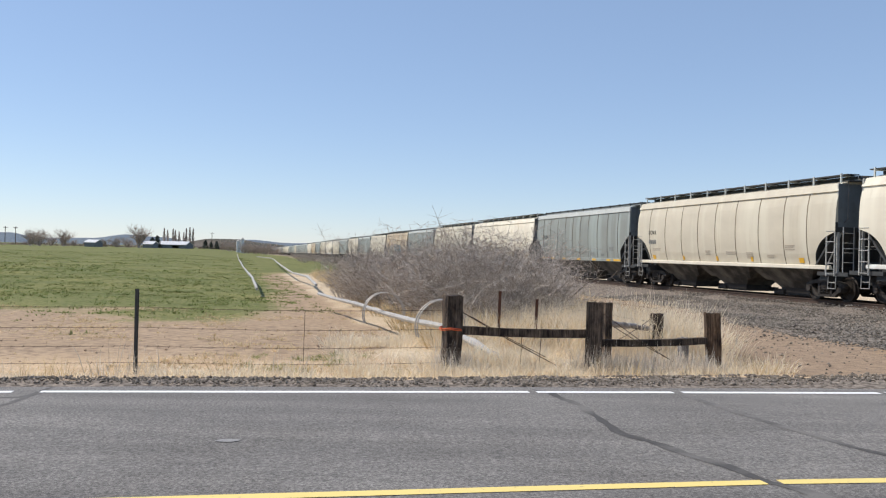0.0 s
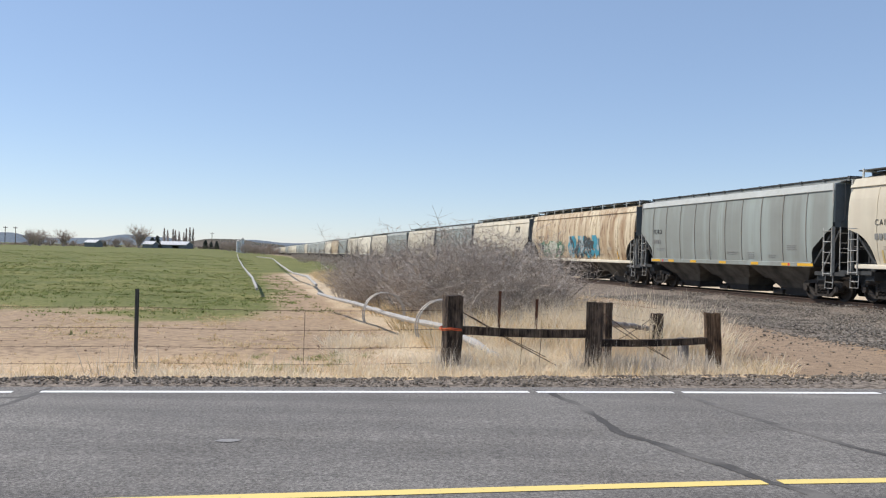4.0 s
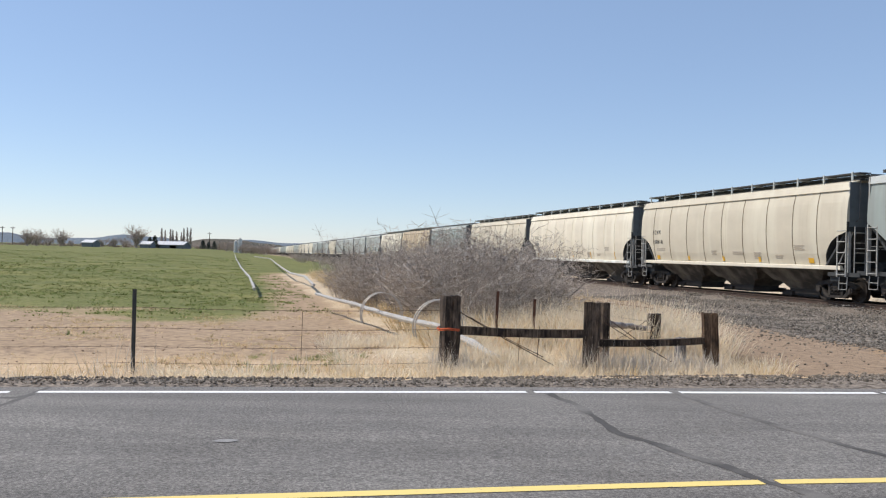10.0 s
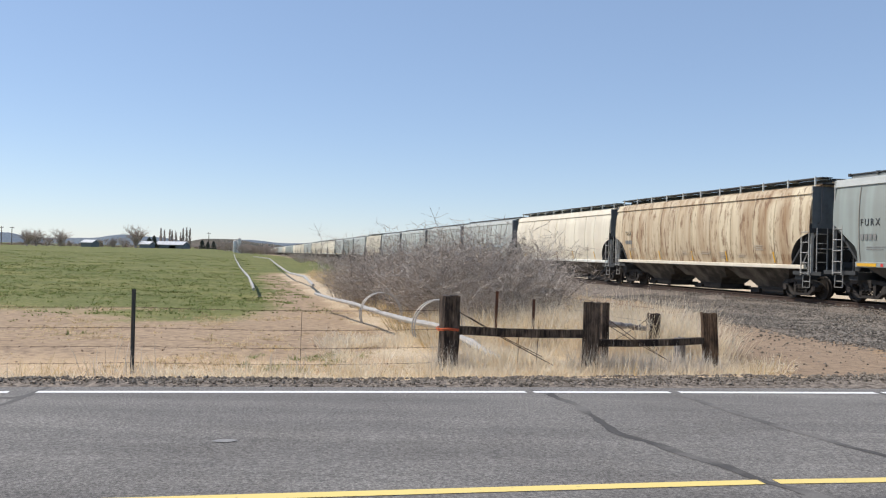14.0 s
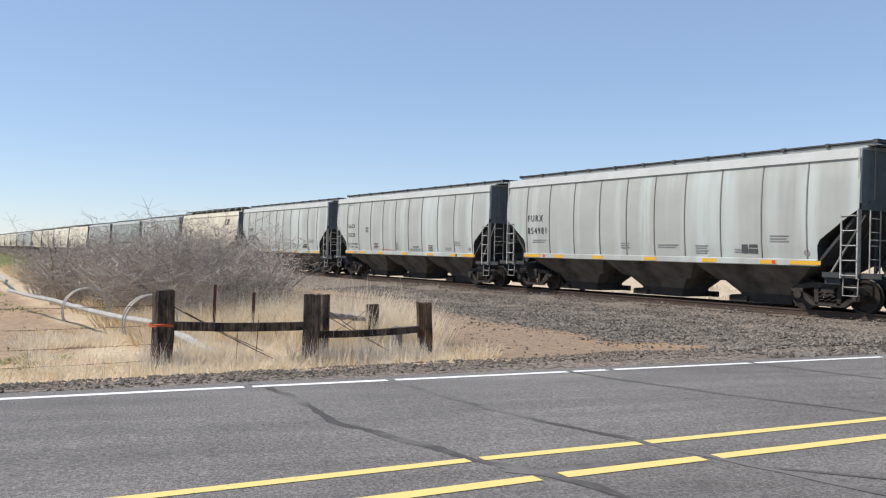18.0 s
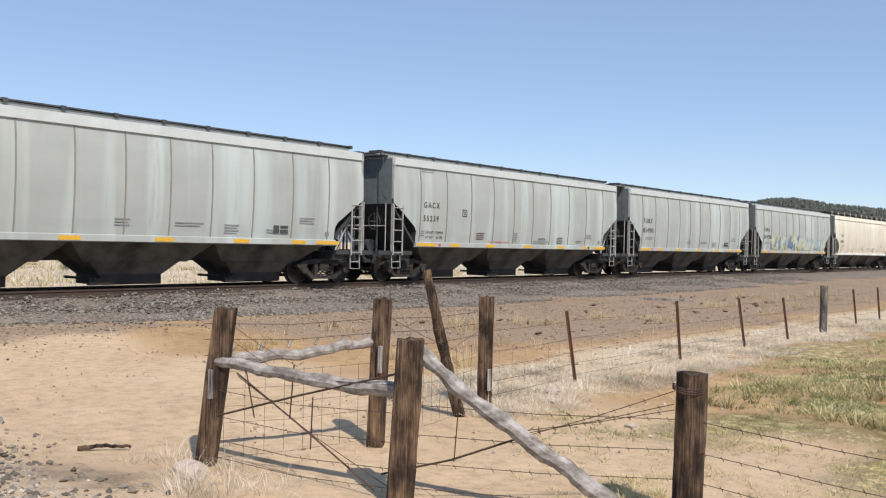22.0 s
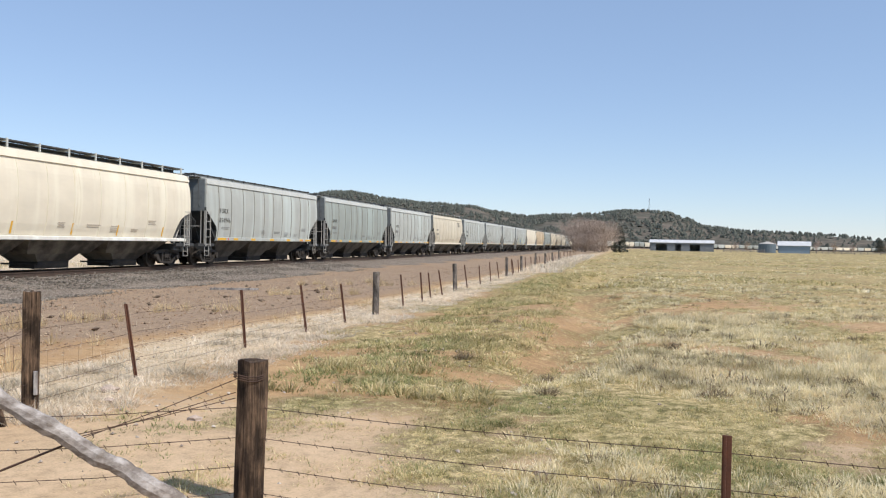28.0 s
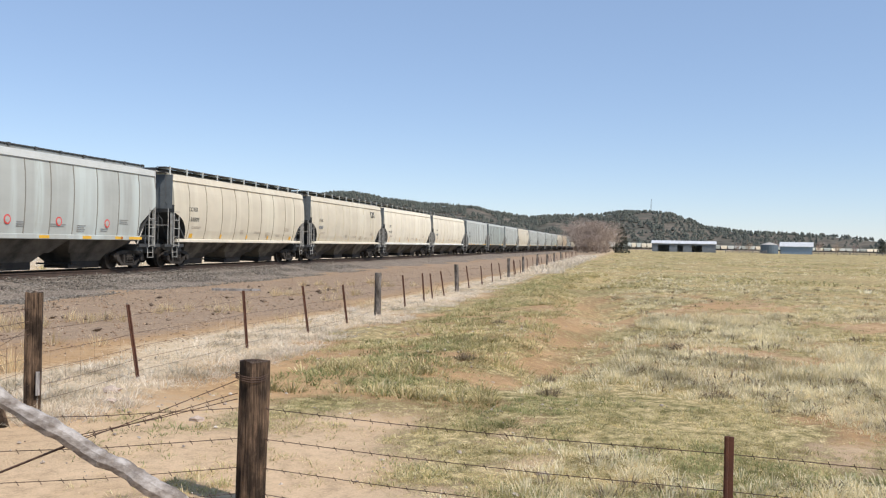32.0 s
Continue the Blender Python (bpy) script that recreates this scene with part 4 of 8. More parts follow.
def emblem(car, kind):
    """A dark three-piece emblem of plain shapes high on the side."""
    for dx, o in ((0.0, [(0.06, 0), (0.40, 0), (0.40, 0.1), (0.17, 0.1), (0.11, 0.36), (0.36, 0.36), (0.36, 0.46), (0.0, 0.46), (0.0, 0.3)]), (0.46, [(0, 0), (0.2, 0), (0.34, 0.46), (0.14, 0.46)]), (0.88, [(0.03, 0), (0.13, 0), (0.1, 0.46), (0.0, 0.46)])):
        key = "emblem%d" % int(dx * 100)
        tilt = math.degrees(math.atan2(side_y(kind, 3.3) - side_y(kind, 3.76), 0.46))
        shared("emblem", key, lambda bm: extrude_y(bm, o, -0.008, 0), M_BLACK, car, Matrix.Translation((5.0 + dx, side_y(kind, 3.53) - 0.02, 3.53)) @ pose(0, 0, 0, tilt) @ Matrix.Translation((0, 0, -0.23)), "black painted emblem")


def stencil(car, kind, text, x, z, size, ink, wide=1.0):
    """A short line of readable lettering on the side."""
    me = letters(text, size, 0.002)
    me.materials.append(ink)
    ob = new("stencil", me)
    ob.parent, ob.matrix_basis = car, Matrix.Translation((x, side_y(kind, z + size / 2) - 0.012, z)) @ Matrix.Diagonal((wide, 1, 1, 1))


def warning_disc(car, kind, x):
    shared("warning_sign", "disc", lambda bm: disc_y(bm, 0, 0, 0.17, -0.008, 0, 20), M_RED, car, Matrix.Translation((x, side_y(kind, 1.9) - 0.006, 1.9)), "round red warning sign")
    shared("warning_sign", "disc_in", lambda bm: disc_y(bm, 0, 0, 0.12, -0.012, -0.004, 20), M_LADDER, car, Matrix.Translation((x, side_y(kind, 1.9) - 0.006, 1.9)))


def bars(car, kind, spots, ink):
    for x, z, w, k in spots:
        for j in range(k):
            zz = z - 0.075 * j
            shared("stencil_line", ("line", round(w * (1 - 0.12 * (j % 2)), 2)), lambda bm: block(bm, w * (1 - 0.12 * (j % 2)), 0.03), ink, car, Matrix.Translation((x, side_y(kind, zz + 0.02) - 0.008, zz)))


def hopper_car(k, kind, tone, label, text=None, number="", near=True, marks=True):
    global HALF
    HALF = FLAT if kind == "flat" else LONG if text == "TILX" else ROUND
    fit = HALF / 8.14
    car = tagged(new("hopper_car"), label, "railcar", "cars of the grain train")
    LENGTHS[k] = HALF
    body = PAINT[tone]
    shell = shared("body", ("hull", kind), lambda bm: hull(bm, kind), body, car)
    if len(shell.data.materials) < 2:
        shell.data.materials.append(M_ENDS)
    for m in (Matrix.Identity(4), Matrix.Rotation(math.pi, 4, "Z")):
        shared("top_chord", ("chord", kind), lambda bm: chord(bm, kind), body if kind == "round" else M_CHORD, car, m)
        shared("sill", ("sill", kind), lambda bm: sill(bm, kind), (PAINT["white"] if tone == "cream" else PAINT["cream"]) if kind == "round" else body, car, m)
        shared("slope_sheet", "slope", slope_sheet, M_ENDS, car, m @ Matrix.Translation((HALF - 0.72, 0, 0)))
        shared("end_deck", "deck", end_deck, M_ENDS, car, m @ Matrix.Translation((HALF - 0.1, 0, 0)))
        shared("coupler", "coupler", coupler, M_RUST, car, m @ Matrix.Translation((HALF, 0, 0.85)))
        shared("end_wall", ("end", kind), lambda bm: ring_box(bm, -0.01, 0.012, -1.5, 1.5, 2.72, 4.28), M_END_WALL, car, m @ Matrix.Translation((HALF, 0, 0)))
    shared("centre_sill", ("centre", HALF), lambda bm: ring_box(bm, -HALF + 1.2, HALF - 1.2, -0.34, 0.34, 0.74, 1.29), M_UNDER, car)
    for j, x in enumerate((-(HALF - 1.475) * 2 / 3, 0.0, (HALF - 1.475) * 2 / 3)):
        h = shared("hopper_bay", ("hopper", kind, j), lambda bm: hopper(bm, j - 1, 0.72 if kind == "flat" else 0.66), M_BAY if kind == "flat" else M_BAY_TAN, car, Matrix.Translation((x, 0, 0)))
        shared("gate", "gate", gate, M_UNDER, h)
    shared("running_board", ("board", kind), lambda bm: running_board(bm, kind), M_GRATE, car)
    shared("coaming", ("coaming", kind), lambda bm: coaming(bm, kind), M_TROUGH if kind == "flat" else M_GRATE, car)
    if not near:
        for x in (1.21 - HALF, HALF - 1.21):
            shared("truck", "far_truck", far_truck, M_TRUCK, car, Matrix.Translation((x, 0, 0)))
        for x in (-HALF + 0.03, HALF - 0.5):
            shared("ladder", "ladder", ladder, M_LADDER, car, Matrix.Translation((x, -1.58, 0.95)))
        return car
    for x in (1.21 - HALF, HALF - 1.21):
        truck(car, x)
    for x in np.linspace(-HALF + 1.4, HALF - 1.4, 5):
        shared("hatch", "hatch", hatch, body, car, Matrix.Translation((x, 0, 0)))
    seams = SEAMS if kind == "round" else RIBS_FURX if text == "FURX" else RIBS
    for x in seams:
        for m in (Matrix.Identity(4), Matrix.Rotation(math.pi, 4, "Z")):
            shared("rib", ("rib", kind), lambda bm: rib(bm, kind, *((0.035, 0.022) if kind == "flat" else (0.03, 0.014))), M_RIB if kind == "flat" else M_SEAM if text == "ECNX" else body, car, m @ Matrix.Translation((x if m[0][0] > 0 else -x, 0, 0)))
    steel = M_LADDER
    for m in (Matrix.Identity(4), Matrix.Rotation(math.pi, 4, "Z")):
        for x in (-HALF + 0.03, HALF - 0.5):
            shared("ladder", "ladder", ladder, steel, car, m @ Matrix.Translation((x, -1.58, 0.95)))
        for x in (-HALF + 0.04, HALF - 0.04):
            shared("corner_post", ("post", kind), lambda bm: corner_post(bm, kind), steel, car, m @ Matrix.Translation((x, 0, 0)))
        shared("sill_step", "step", lambda bm: (tube(bm, [(0, 0, 0.95), (0, -0.02, 0.5), (0.42, -0.02, 0.5), (0.42, 0, 0.95)], 0.018, 5), tube(bm, [(0, 0, 0.72), (0.42, 0, 0.72)], 0.014, 5)), steel, car, m @ Matrix.Translation((-HALF + 0.05, -1.5, 0)))
        shared("sill_step", "step", None, steel, car, m @ Matrix.Translation((HALF - 0.47, -1.5, 0)))
    for m in (Matrix.Identity(4), Matrix.Rotation(math.pi, 4, "Z")):
        shared("end_handrail", "end_handrail", end_handrail, steel, car, m @ Matrix.Translation((HALF, 0, 0)))
    shared("brake_wheel", "brake_wheel", brake_wheel, M_ENDS, car, Matrix.Translation((-HALF - 0.12, -0.8, 2.1)))
    if kind == "round":
        for x in np.linspace(-HALF + 0.25, HALF - 0.25, 11):
            for m in (Matrix.Identity(4), Matrix.Rotation(math.pi, 4, "Z")):
                shared("roof_bracket", "roof_post", roof_post, M_CHORD, car, m @ Matrix.Translation((x, 0, 0)))
        for x in (-6.5 * fit, -3.3 * fit, -0.2, 2.6 * fit, 5.9 * fit):
            w, h = (0.085, 0.44) if text in ("CAIX", "TILX") else (0.3 if abs(x) > 5.7 else 0.16, 0.2)
            shared("reflector", ("upright", w), lambda bm: block(bm, w, h), M_OCHRE if text == "CAIX" else M_ORANGE, car, Matrix.Translation((x, side_y("round", 1.40) - 0.012, 1.40)) @ pose(0, 0, 0, math.degrees(math.atan2(side_y("round", 1.40) - side_y("round", 1.40 + h), h))), "orange reflective strip")
    else:
        for j, x in enumerate((-6.5, -4.68, -2.5, 0.1, 2.6, 4.75, 5.75)):
            w = 0.95 if j in (0, 6) else 0.55
            shared("reflector", ("refl", w), lambda bm: block(bm, w, 0.11), M_ORANGE, car, Matrix.Translation((x, -1.587, 1.275)), "orange reflective strip")
        for x in (-5.35, 5.15):
            shared("reflector", ("refl", 0.12), lambda bm: block(bm, 0.12, 0.1), M_RED, car, Matrix.Translation((x, -1.587, 1.28)), "red reflective square")
    if marks and text is not None:
        lettering(car, kind, text, number, M_INK)
        if k == 0:
            return car
        bars(car, kind, [(-HALF + 1.72, 1.92, 0.9, 2), (-1.05, 1.82, 0.42, 3), (0.7, 1.78, 0.9, 2), (2.3, 1.76, 0.5, 4), (3.8, 1.66, 0.5, 2), (5.05, 2.05, 0.62, 3)], M_INK if kind == "flat" else M_BROWN)
    return car


def far_truck(bm):
    for y in (-1.0, 1.0):
        extrude_y(bm, [(-1.2, 0.56), (-1.12, 0.36), (-0.45, 0.16), (0.45, 0.16), (1.12, 0.36), (1.2, 0.56), (0.5, 0.80), (-0.5, 0.80)], y - 0.09, y + 0.09)
    for x in (-0.89, 0.89):
        for y in (-0.75, 0.75):
            disc_y(bm, x, 0.457, 0.457, y - 0.06, y + 0.06, 14)


L_GREY = "light grey covered hopper car with ribbed flat sides"
L_DULL = "dull blue-grey covered hopper car, dusty and streaked"
L_BEIGE = "beige covered hopper car with rounded sides and white sill"
L_CREAM = "sunlit cream covered hopper car with rounded sides"
L_TAN = "tan covered hopper car with brown rust streaks"
L_WHITE = "long cream covered hopper car with smooth rounded sides"
TRAIN = {
    -19: ("round", "cream", L_WHITE, "TILX", ""), -18: ("round", "beige", L_BEIGE, "ECNX", ""), -17: ("flat", "grey_dark", L_DULL, "FURX", ""), -16: ("round", "cream", L_WHITE, "TILX", ""),
    -15: ("round", "beige", L_BEIGE, "CAIX", ""), -14: ("flat", "grey_dark", L_DULL, "FURX", ""), -13: ("round", "tan", "long tan hopper car sprayed with green and blue lettering", "TILX", ""),
    -12: ("round", "beige", L_BEIGE, "CAIX", ""), -11: ("flat", "grey_dark", L_DULL, "FURX", "854932"), -10: ("round", "beige", L_BEIGE, "ECNX", ""), -9: ("flat", "grey_pale", L_GREY, "GACX", ""),
    -8: ("round", "beige", L_BEIGE, "ECNX", "160818"), -7: ("round", "cream", "long cream hopper car with scrawls and brown stains", "TILX", ""), -6: ("round", "beige", L_BEIGE, "ECNX", "160811"),
    -5: ("flat", "grey_pale", "blue-grey hopper car with yellow reflective strips", "FURX", ""), -4: ("round", "tan", L_TAN, "TILX", ""), -3: ("round", "cream", L_WHITE, "TILX", "54334"),
    -2: ("flat", "grey", "light grey hopper car sprayed with yellow and blue lettering", "FURX", "854970"), -1: ("flat", "grey", L_GREY, "FURX", "854981"), 0: ("flat", "grey", L_GREY, "GACX", "55239"),
    1: ("flat", "grey", L_GREY, "FURX", "854958"), 2: ("round", "beige", L_BEIGE, "CAIX", "541094"), 3: ("flat", "grey", L_GREY, "GACX", ""), 4: ("flat", "grey_pale", L_GREY, "GACX", ""),
    5: ("flat", "grey", L_GREY, "FURX", "854946"), 6: ("round", "cream", L_WHITE, "TILX", ""), 7: ("round", "cream", L_WHITE, "TILX", "54310"), 8: ("round", "beige", L_BEIGE, "CAIX", ""),
    9: ("round", "beige", L_BEIGE, "ECNX", "160809"), 10: ("flat", "grey", "pale blue-grey hopper car with small red round signs", "GACX", ""), 11: ("flat", "grey", L_GREY, "", ""), 12: ("round", "beige", L_BEIGE, "CAIX", ""),
}
FIRST, LAST = -66, 40
mixer = random.Random(4)
for k in range(FIRST, LAST + 1):
    if k in TRAIN:
        kind, tone, label, text, number = TRAIN[k]
        CARS[k] = hopper_car(k, kind, tone, label, text, number)
        if k in (-15, -12, 2, 8):
            emblem(CARS[k], kind)
        if k == 10:
            for x in (-1.5, 1.2, 4.2):
                warning_disc(CARS[k], kind, x)
    else:
        tone = mixer.choice(["grey", "grey_dark", "beige", "cream", "grey_pale", "beige", "grey"])
        kind = "flat" if tone.startswith("grey") else "round"
        CARS[k] = hopper_car(k, kind, tone, {"grey": L_GREY, "grey_dark": L_DULL, "grey_pale": L_GREY, "beige": L_BEIGE, "cream": L_CREAM}[tone], near=False)
HALF = FLAT
CAR = CARS[0]                                               # the car with the dark reporting mark
stencil(CAR, "flat", "LD LMT  224900", -6.05, 1.74, 0.13, M_BLACK, 1.05)
stencil(CAR, "flat", "LT WT     61100", -6.05, 1.56, 0.13, M_BLACK, 1.05)
stencil(CAR, "flat", "DO NOT HAMMER ON CAR", -2.33, 1.46, 0.105, M_PINK, 1.1)
stencil(CAR, "flat", "CAUTION", 1.14, 1.62, 0.12, M_BLACK, 1.05)
bars(CAR, "flat", [(-6.31, 1.80, 0.2, 3), (-6.29, 4.0, 0.72, 2), (-0.67, 1.84, 0.32, 5), (0.82, 1.54, 1.12, 2), (4.19, 1.62, 0.5, 2), (4.96, 1.9, 0.55, 3)], M_INK)
bars(CAR, "flat", [(-3.08, 1.80, 0.5, 4), (2.62, 1.72, 0.45, 4)], M_RUST)
plate = shared("card_holder", "card", lambda bm: [ring_box(bm, x0, x1, -0.016, 0, z0, z1) for x0, x1, z0, z1 in ((-0.13, 0.13, -0.13, -0.105), (-0.13, 0.13, 0.105, 0.13), (-0.13, -0.105, -0.105, 0.105), (0.105, 0.13, -0.105, 0.105), (-0.07, 0.07, 0.03, 0.06), (-0.03, 0.03, -0.06, -0.01))], M_BLACK, CAR, Matrix.Translation((-3.87, side_y("flat", 2.55), 2.55)), "small dark square card holder")
for k in (-1, 0, 1):
    shared("round_stencil", "round_stencil", lambda bm: disc_y(bm, 0, 0, 0.09, -0.01, 0, 16), M_INK, CARS[k], Matrix.Translation((6.23, side_y("flat", 1.6), 1.6)))
    shared("service_panel", "service_panel", lambda bm: (ring_box(bm, -0.28, -0.06, -0.01, 0, 0, 0.28), ring_box(bm, -0.02, 0.28, -0.01, 0, 0.15, 0.28), ring_box(bm, -0.02, 0.28, -0.01, 0, 0, 0.12)), M_BLACK, CARS[k], Matrix.Translation((4.34 if k else 3.7, side_y("flat", 1.72), 1.58)), "small black service panel") if k else None
sprayed(CARS[-2], "flat", -4.96, 2.48, 1.45, 2.5, ["sky", "yellow", "blue", "pale"], 3)
sprayed(CARS[-2], "flat", 1.14, 6.48, 1.45, 2.3, ["sky", "sky", "pale"], 4)
sprayed(CARS[-13], "round", -6.3, -2.2, 1.4, 2.5, ["green", "green", "pale", "dark"], 5)
sprayed(CARS[-13], "round", -1.3, 3.8, 1.4, 2.8, ["teal", "teal", "sky", "dark"], 6)
sprayed(CARS[-6], "round", -5.4, -3.6, 1.45, 1.95, ["sky", "sky"], 8)


# ---- fences, sign and small things ----
def timber(name, dark, light):
    """Split, weathered wood: long dark checks, grey or rusty-brown grain along z and black stains."""
    m, n, l, b = material(name, 0.9, 0, 0.15)
    grain = noise_tex(n, l, coords(n, l, (26, 26, 0.9)), 1.6, 7, 0.75)
    fibre = noise_tex(n, l, coords(n, l, (90, 90, 2.5)), 1.4, 4, 0.7)
    big = noise_tex(n, l, coords(n, l, (4.5, 4.5, 1.8)), 1.6, 4)
    c = mix(n, l, ramp(n, l, big, [(0.42, (0, 0, 0)), (0.6, (1, 1, 1))]), ramp(n, l, grain, [(0.38, tuple(v * 0.28 for v in dark)), (0.62, dark)]), ramp(n, l, grain, [(0.36, tuple(v * 0.8 for v in dark)), (0.62, light)]))
    c = mix(n, l, 1.0, c, ramp(n, l, fibre, [(0.34, (0.5,) * 3), (0.5, (1,) * 3), (0.68, (1.35,) * 3)]), "MULTIPLY")
    l.new(c, b.inputs["Base Color"])
    bump(n, l, b, mathn(n, l, "ADD", grain, mathn(n, l, "MULTIPLY", fibre, 0.5)), 0.8, 0.016)
    return m


W_POST = timber("weathered_brown_timber", (0.07, 0.047, 0.033), (0.26, 0.165, 0.1))
W_DARK = timber("blackened_timber", (0.055, 0.043, 0.036), (0.2, 0.15, 0.11))
W_GREY = timber("silvered_wood", (0.27, 0.25, 0.235), (0.46, 0.43, 0.40))
W_BARK = timber("dark_pole_wood", (0.058, 0.04, 0.028), (0.23, 0.15, 0.095))
W_OLD = timber("dark_grey_wood", (0.13, 0.115, 0.10), (0.30, 0.265, 0.235))
W_POLE = plain("tan_pole_wood", (0.62, 0.40, 0.235), (0.50, 0.315, 0.18), 3, 0.85, 0, 0.2, (6, 6, 0.7))
W_LOG = plain("silvered_log_wood", (0.44, 0.405, 0.37), (0.20, 0.17, 0.145), 9, 0.9, 0, 0.15, (1, 1, 1.6), 38, 0.6, 0.012, (0.36, 0.62))
M_WIRE = plain("rusty_wire", (0.11, 0.065, 0.045), (0.07, 0.045, 0.035), 9, 0.8, 0.2)
M_TPOST = plain("rusted_steel_post", (0.17, 0.075, 0.045), (0.11, 0.055, 0.04), 6, 0.8, 0.2)
M_GREEN_POST = plain("dark_painted_steel", (0.05, 0.055, 0.055), (0.08, 0.08, 0.075), 6, 0.6, 0.2)


def stake(bm, x, y, z0, z1, size, sides=4, lean=(0, 0), seed=0, turn=0.4, rough=0.1):
    """An uneven post: rings with worn corners, chewed top."""
    r = random.Random(seed)
    levels = [z0 + (z1 - z0) * k / 9 for k in range(10)]
    step = 16 if sides == 4 else 12
    rings = []
    for k, z in enumerate(levels):
        t = (z - z0) / (z1 - z0)
        ring = []
        for j in range(step):
            a = 2 * math.pi * j / step + turn
            if sides == 4:
                c, s = math.cos(a - turn), math.sin(a - turn)
                rad = size / max(abs(c), abs(s)) * 0.96
                rad = min(rad, size * 1.3)
            else:
                rad = size
            rad *= 1 + rough * (noise.noise((j * 1.7 + seed, z * 2.2, seed)) + 0.5 * noise.noise((j * 5.1, z * 7, seed)))
            top = (0.03 * noise.noise((j * 0.8, seed, 4)) if k == 9 else 0)
            ring.append(bm.verts.new((x + lean[0] * t + rad * math.cos(a), y + lean[1] * t + rad * math.sin(a), z + top)))
        rings.append(ring)
    for a, b in zip(rings, rings[1:]):
        for j in range(step):
            bm.faces.new((a[j], a[(j + 1) % step], b[(j + 1) % step], b[j]))
    mid = bm.verts.new((x + lean[0], y + lean[1], z1 - 0.012))
    for j in range(step):
        bm.faces.new((rings[-1][j], rings[-1][(j + 1) % step], mid))
    bm.faces.new(rings[0][::-1])


def log_rail(bm, pts, r0, r1, seed=0, wobble=0.02, sides=9):
    """A crooked pole through the given points."""
    fine, rad = [], []
    for i, (a, b) in enumerate(zip(pts, pts[1:])):
        for k in range(12):
            t = k / 12
            p = Vector(a).lerp(Vector(b), t)
            u = (i + t) / (len(pts) - 1)
            fine.append(p + Vector((noise.noise((u * 7, seed, 0)), noise.noise((u * 7, seed, 5)), noise.noise((u * 7, seed, 9)))) * wobble)
            rad.append((r0 + (r1 - r0) * u) * (1 + 0.34 * noise.noise((u * 14, seed, 2)) + 0.2 * noise.noise((u * 37, seed, 6))))
    fine.append(Vector(pts[-1])), rad.append(r1)
    tube(bm, fine, rad, sides)


def wire(bm, a, b, sag=0.02, r=0.0026, barbs=0.0, sides=3, seed=0):
    a, b = Vector(a), Vector(b)
    k = max(2, int((b - a).length / 0.8))
    pts = [a.lerp(b, i / k) + Vector((0, 0, -4 * sag * (i / k) * (1 - i / k))) for i in range(k + 1)]
    tube(bm, pts, r, sides, False)
    if barbs:
        count = int((b - a).length / barbs)
        for i in range(1, count):
            t = i / count
            p = a.lerp(b, t) + Vector((0, 0, -4 * sag * t * (1 - t)))
            tube(bm, [p + Vector((0.008, 0.006, 0.016)), p - Vector((0.008, 0.006, 0.016))], 0.0025, 3, False)


def post_thing(name, x, y, z0, z1, size, mat, label, sides=4, lean=(0, 0), seed=0, turn=0.4, category="post", group=""):
    bm = bmesh.new()
    stake(bm, x, y, z0 - 0.25, z1, size, sides, lean, seed, turn)
    return thing(name, bm, mat, label, category, group)


def t_post(x, y, z0, z1, mat, label, lean=(0, 0), group="steel posts of the fence"):
    bm = bmesh.new()
    for dx, dy, w, d in ((0, 0, 0.026, 0.006), (0.008, 0, 0.006, 0.022)):
        v = ring_box(bm, x - w + dx, x + w + dx, y - d, y + d, z0 - 0.2, z1)
        for q in v:
            if q.co.z > z0:
                q.co.x += lean[0]
                q.co.y += lean[1]
    return thing("steel_fence_post", bm, mat, label, "post", group)


# north side: a timber corner with braces, wire along the road
A, B, C, BB, D, T1 = (0.14, 12.49), (2.2, 12.72), (4.19, 13.4), (2.71, 14.34), (3.83, 15.57), (-4.07, 11.7)
post_thing("fence_post", *A, -0.36, 0.75, 0.125, W_DARK, "thick blackened timber fence post in dry grass", 4, (0.02, 0), 1, ROAD + 0.15)
post_thing("fence_post", *B, -0.36, 0.69, 0.125, W_DARK, "thick blackened timber fence post with pale worn top", 4, (0.03, 0.02), 2, ROAD - 0.35)
post_thing("fence_post", *C, -0.36, 0.53, 0.115, W_POST, "short brown timber post, sunlit on one side", 4, (-0.05, 0), 3, ROAD - 0.3)
post_thing("fence_post", *BB, -0.4, 0.60, 0.07, W_DARK, "dark timber brace post", 4, (0, 0), 4)
post_thing("fence_post", *D, -0.4, 0.36, 0.12, W_DARK, "low dark round post with chipped top", 6, (0, 0), 5)
post_thing("fence_post", C[0] - 0.42, C[1] + 0.25, -0.38, 0.12, 0.07, W_GREY, "short grey stub post beside the brace", 4, (0, 0), 6)


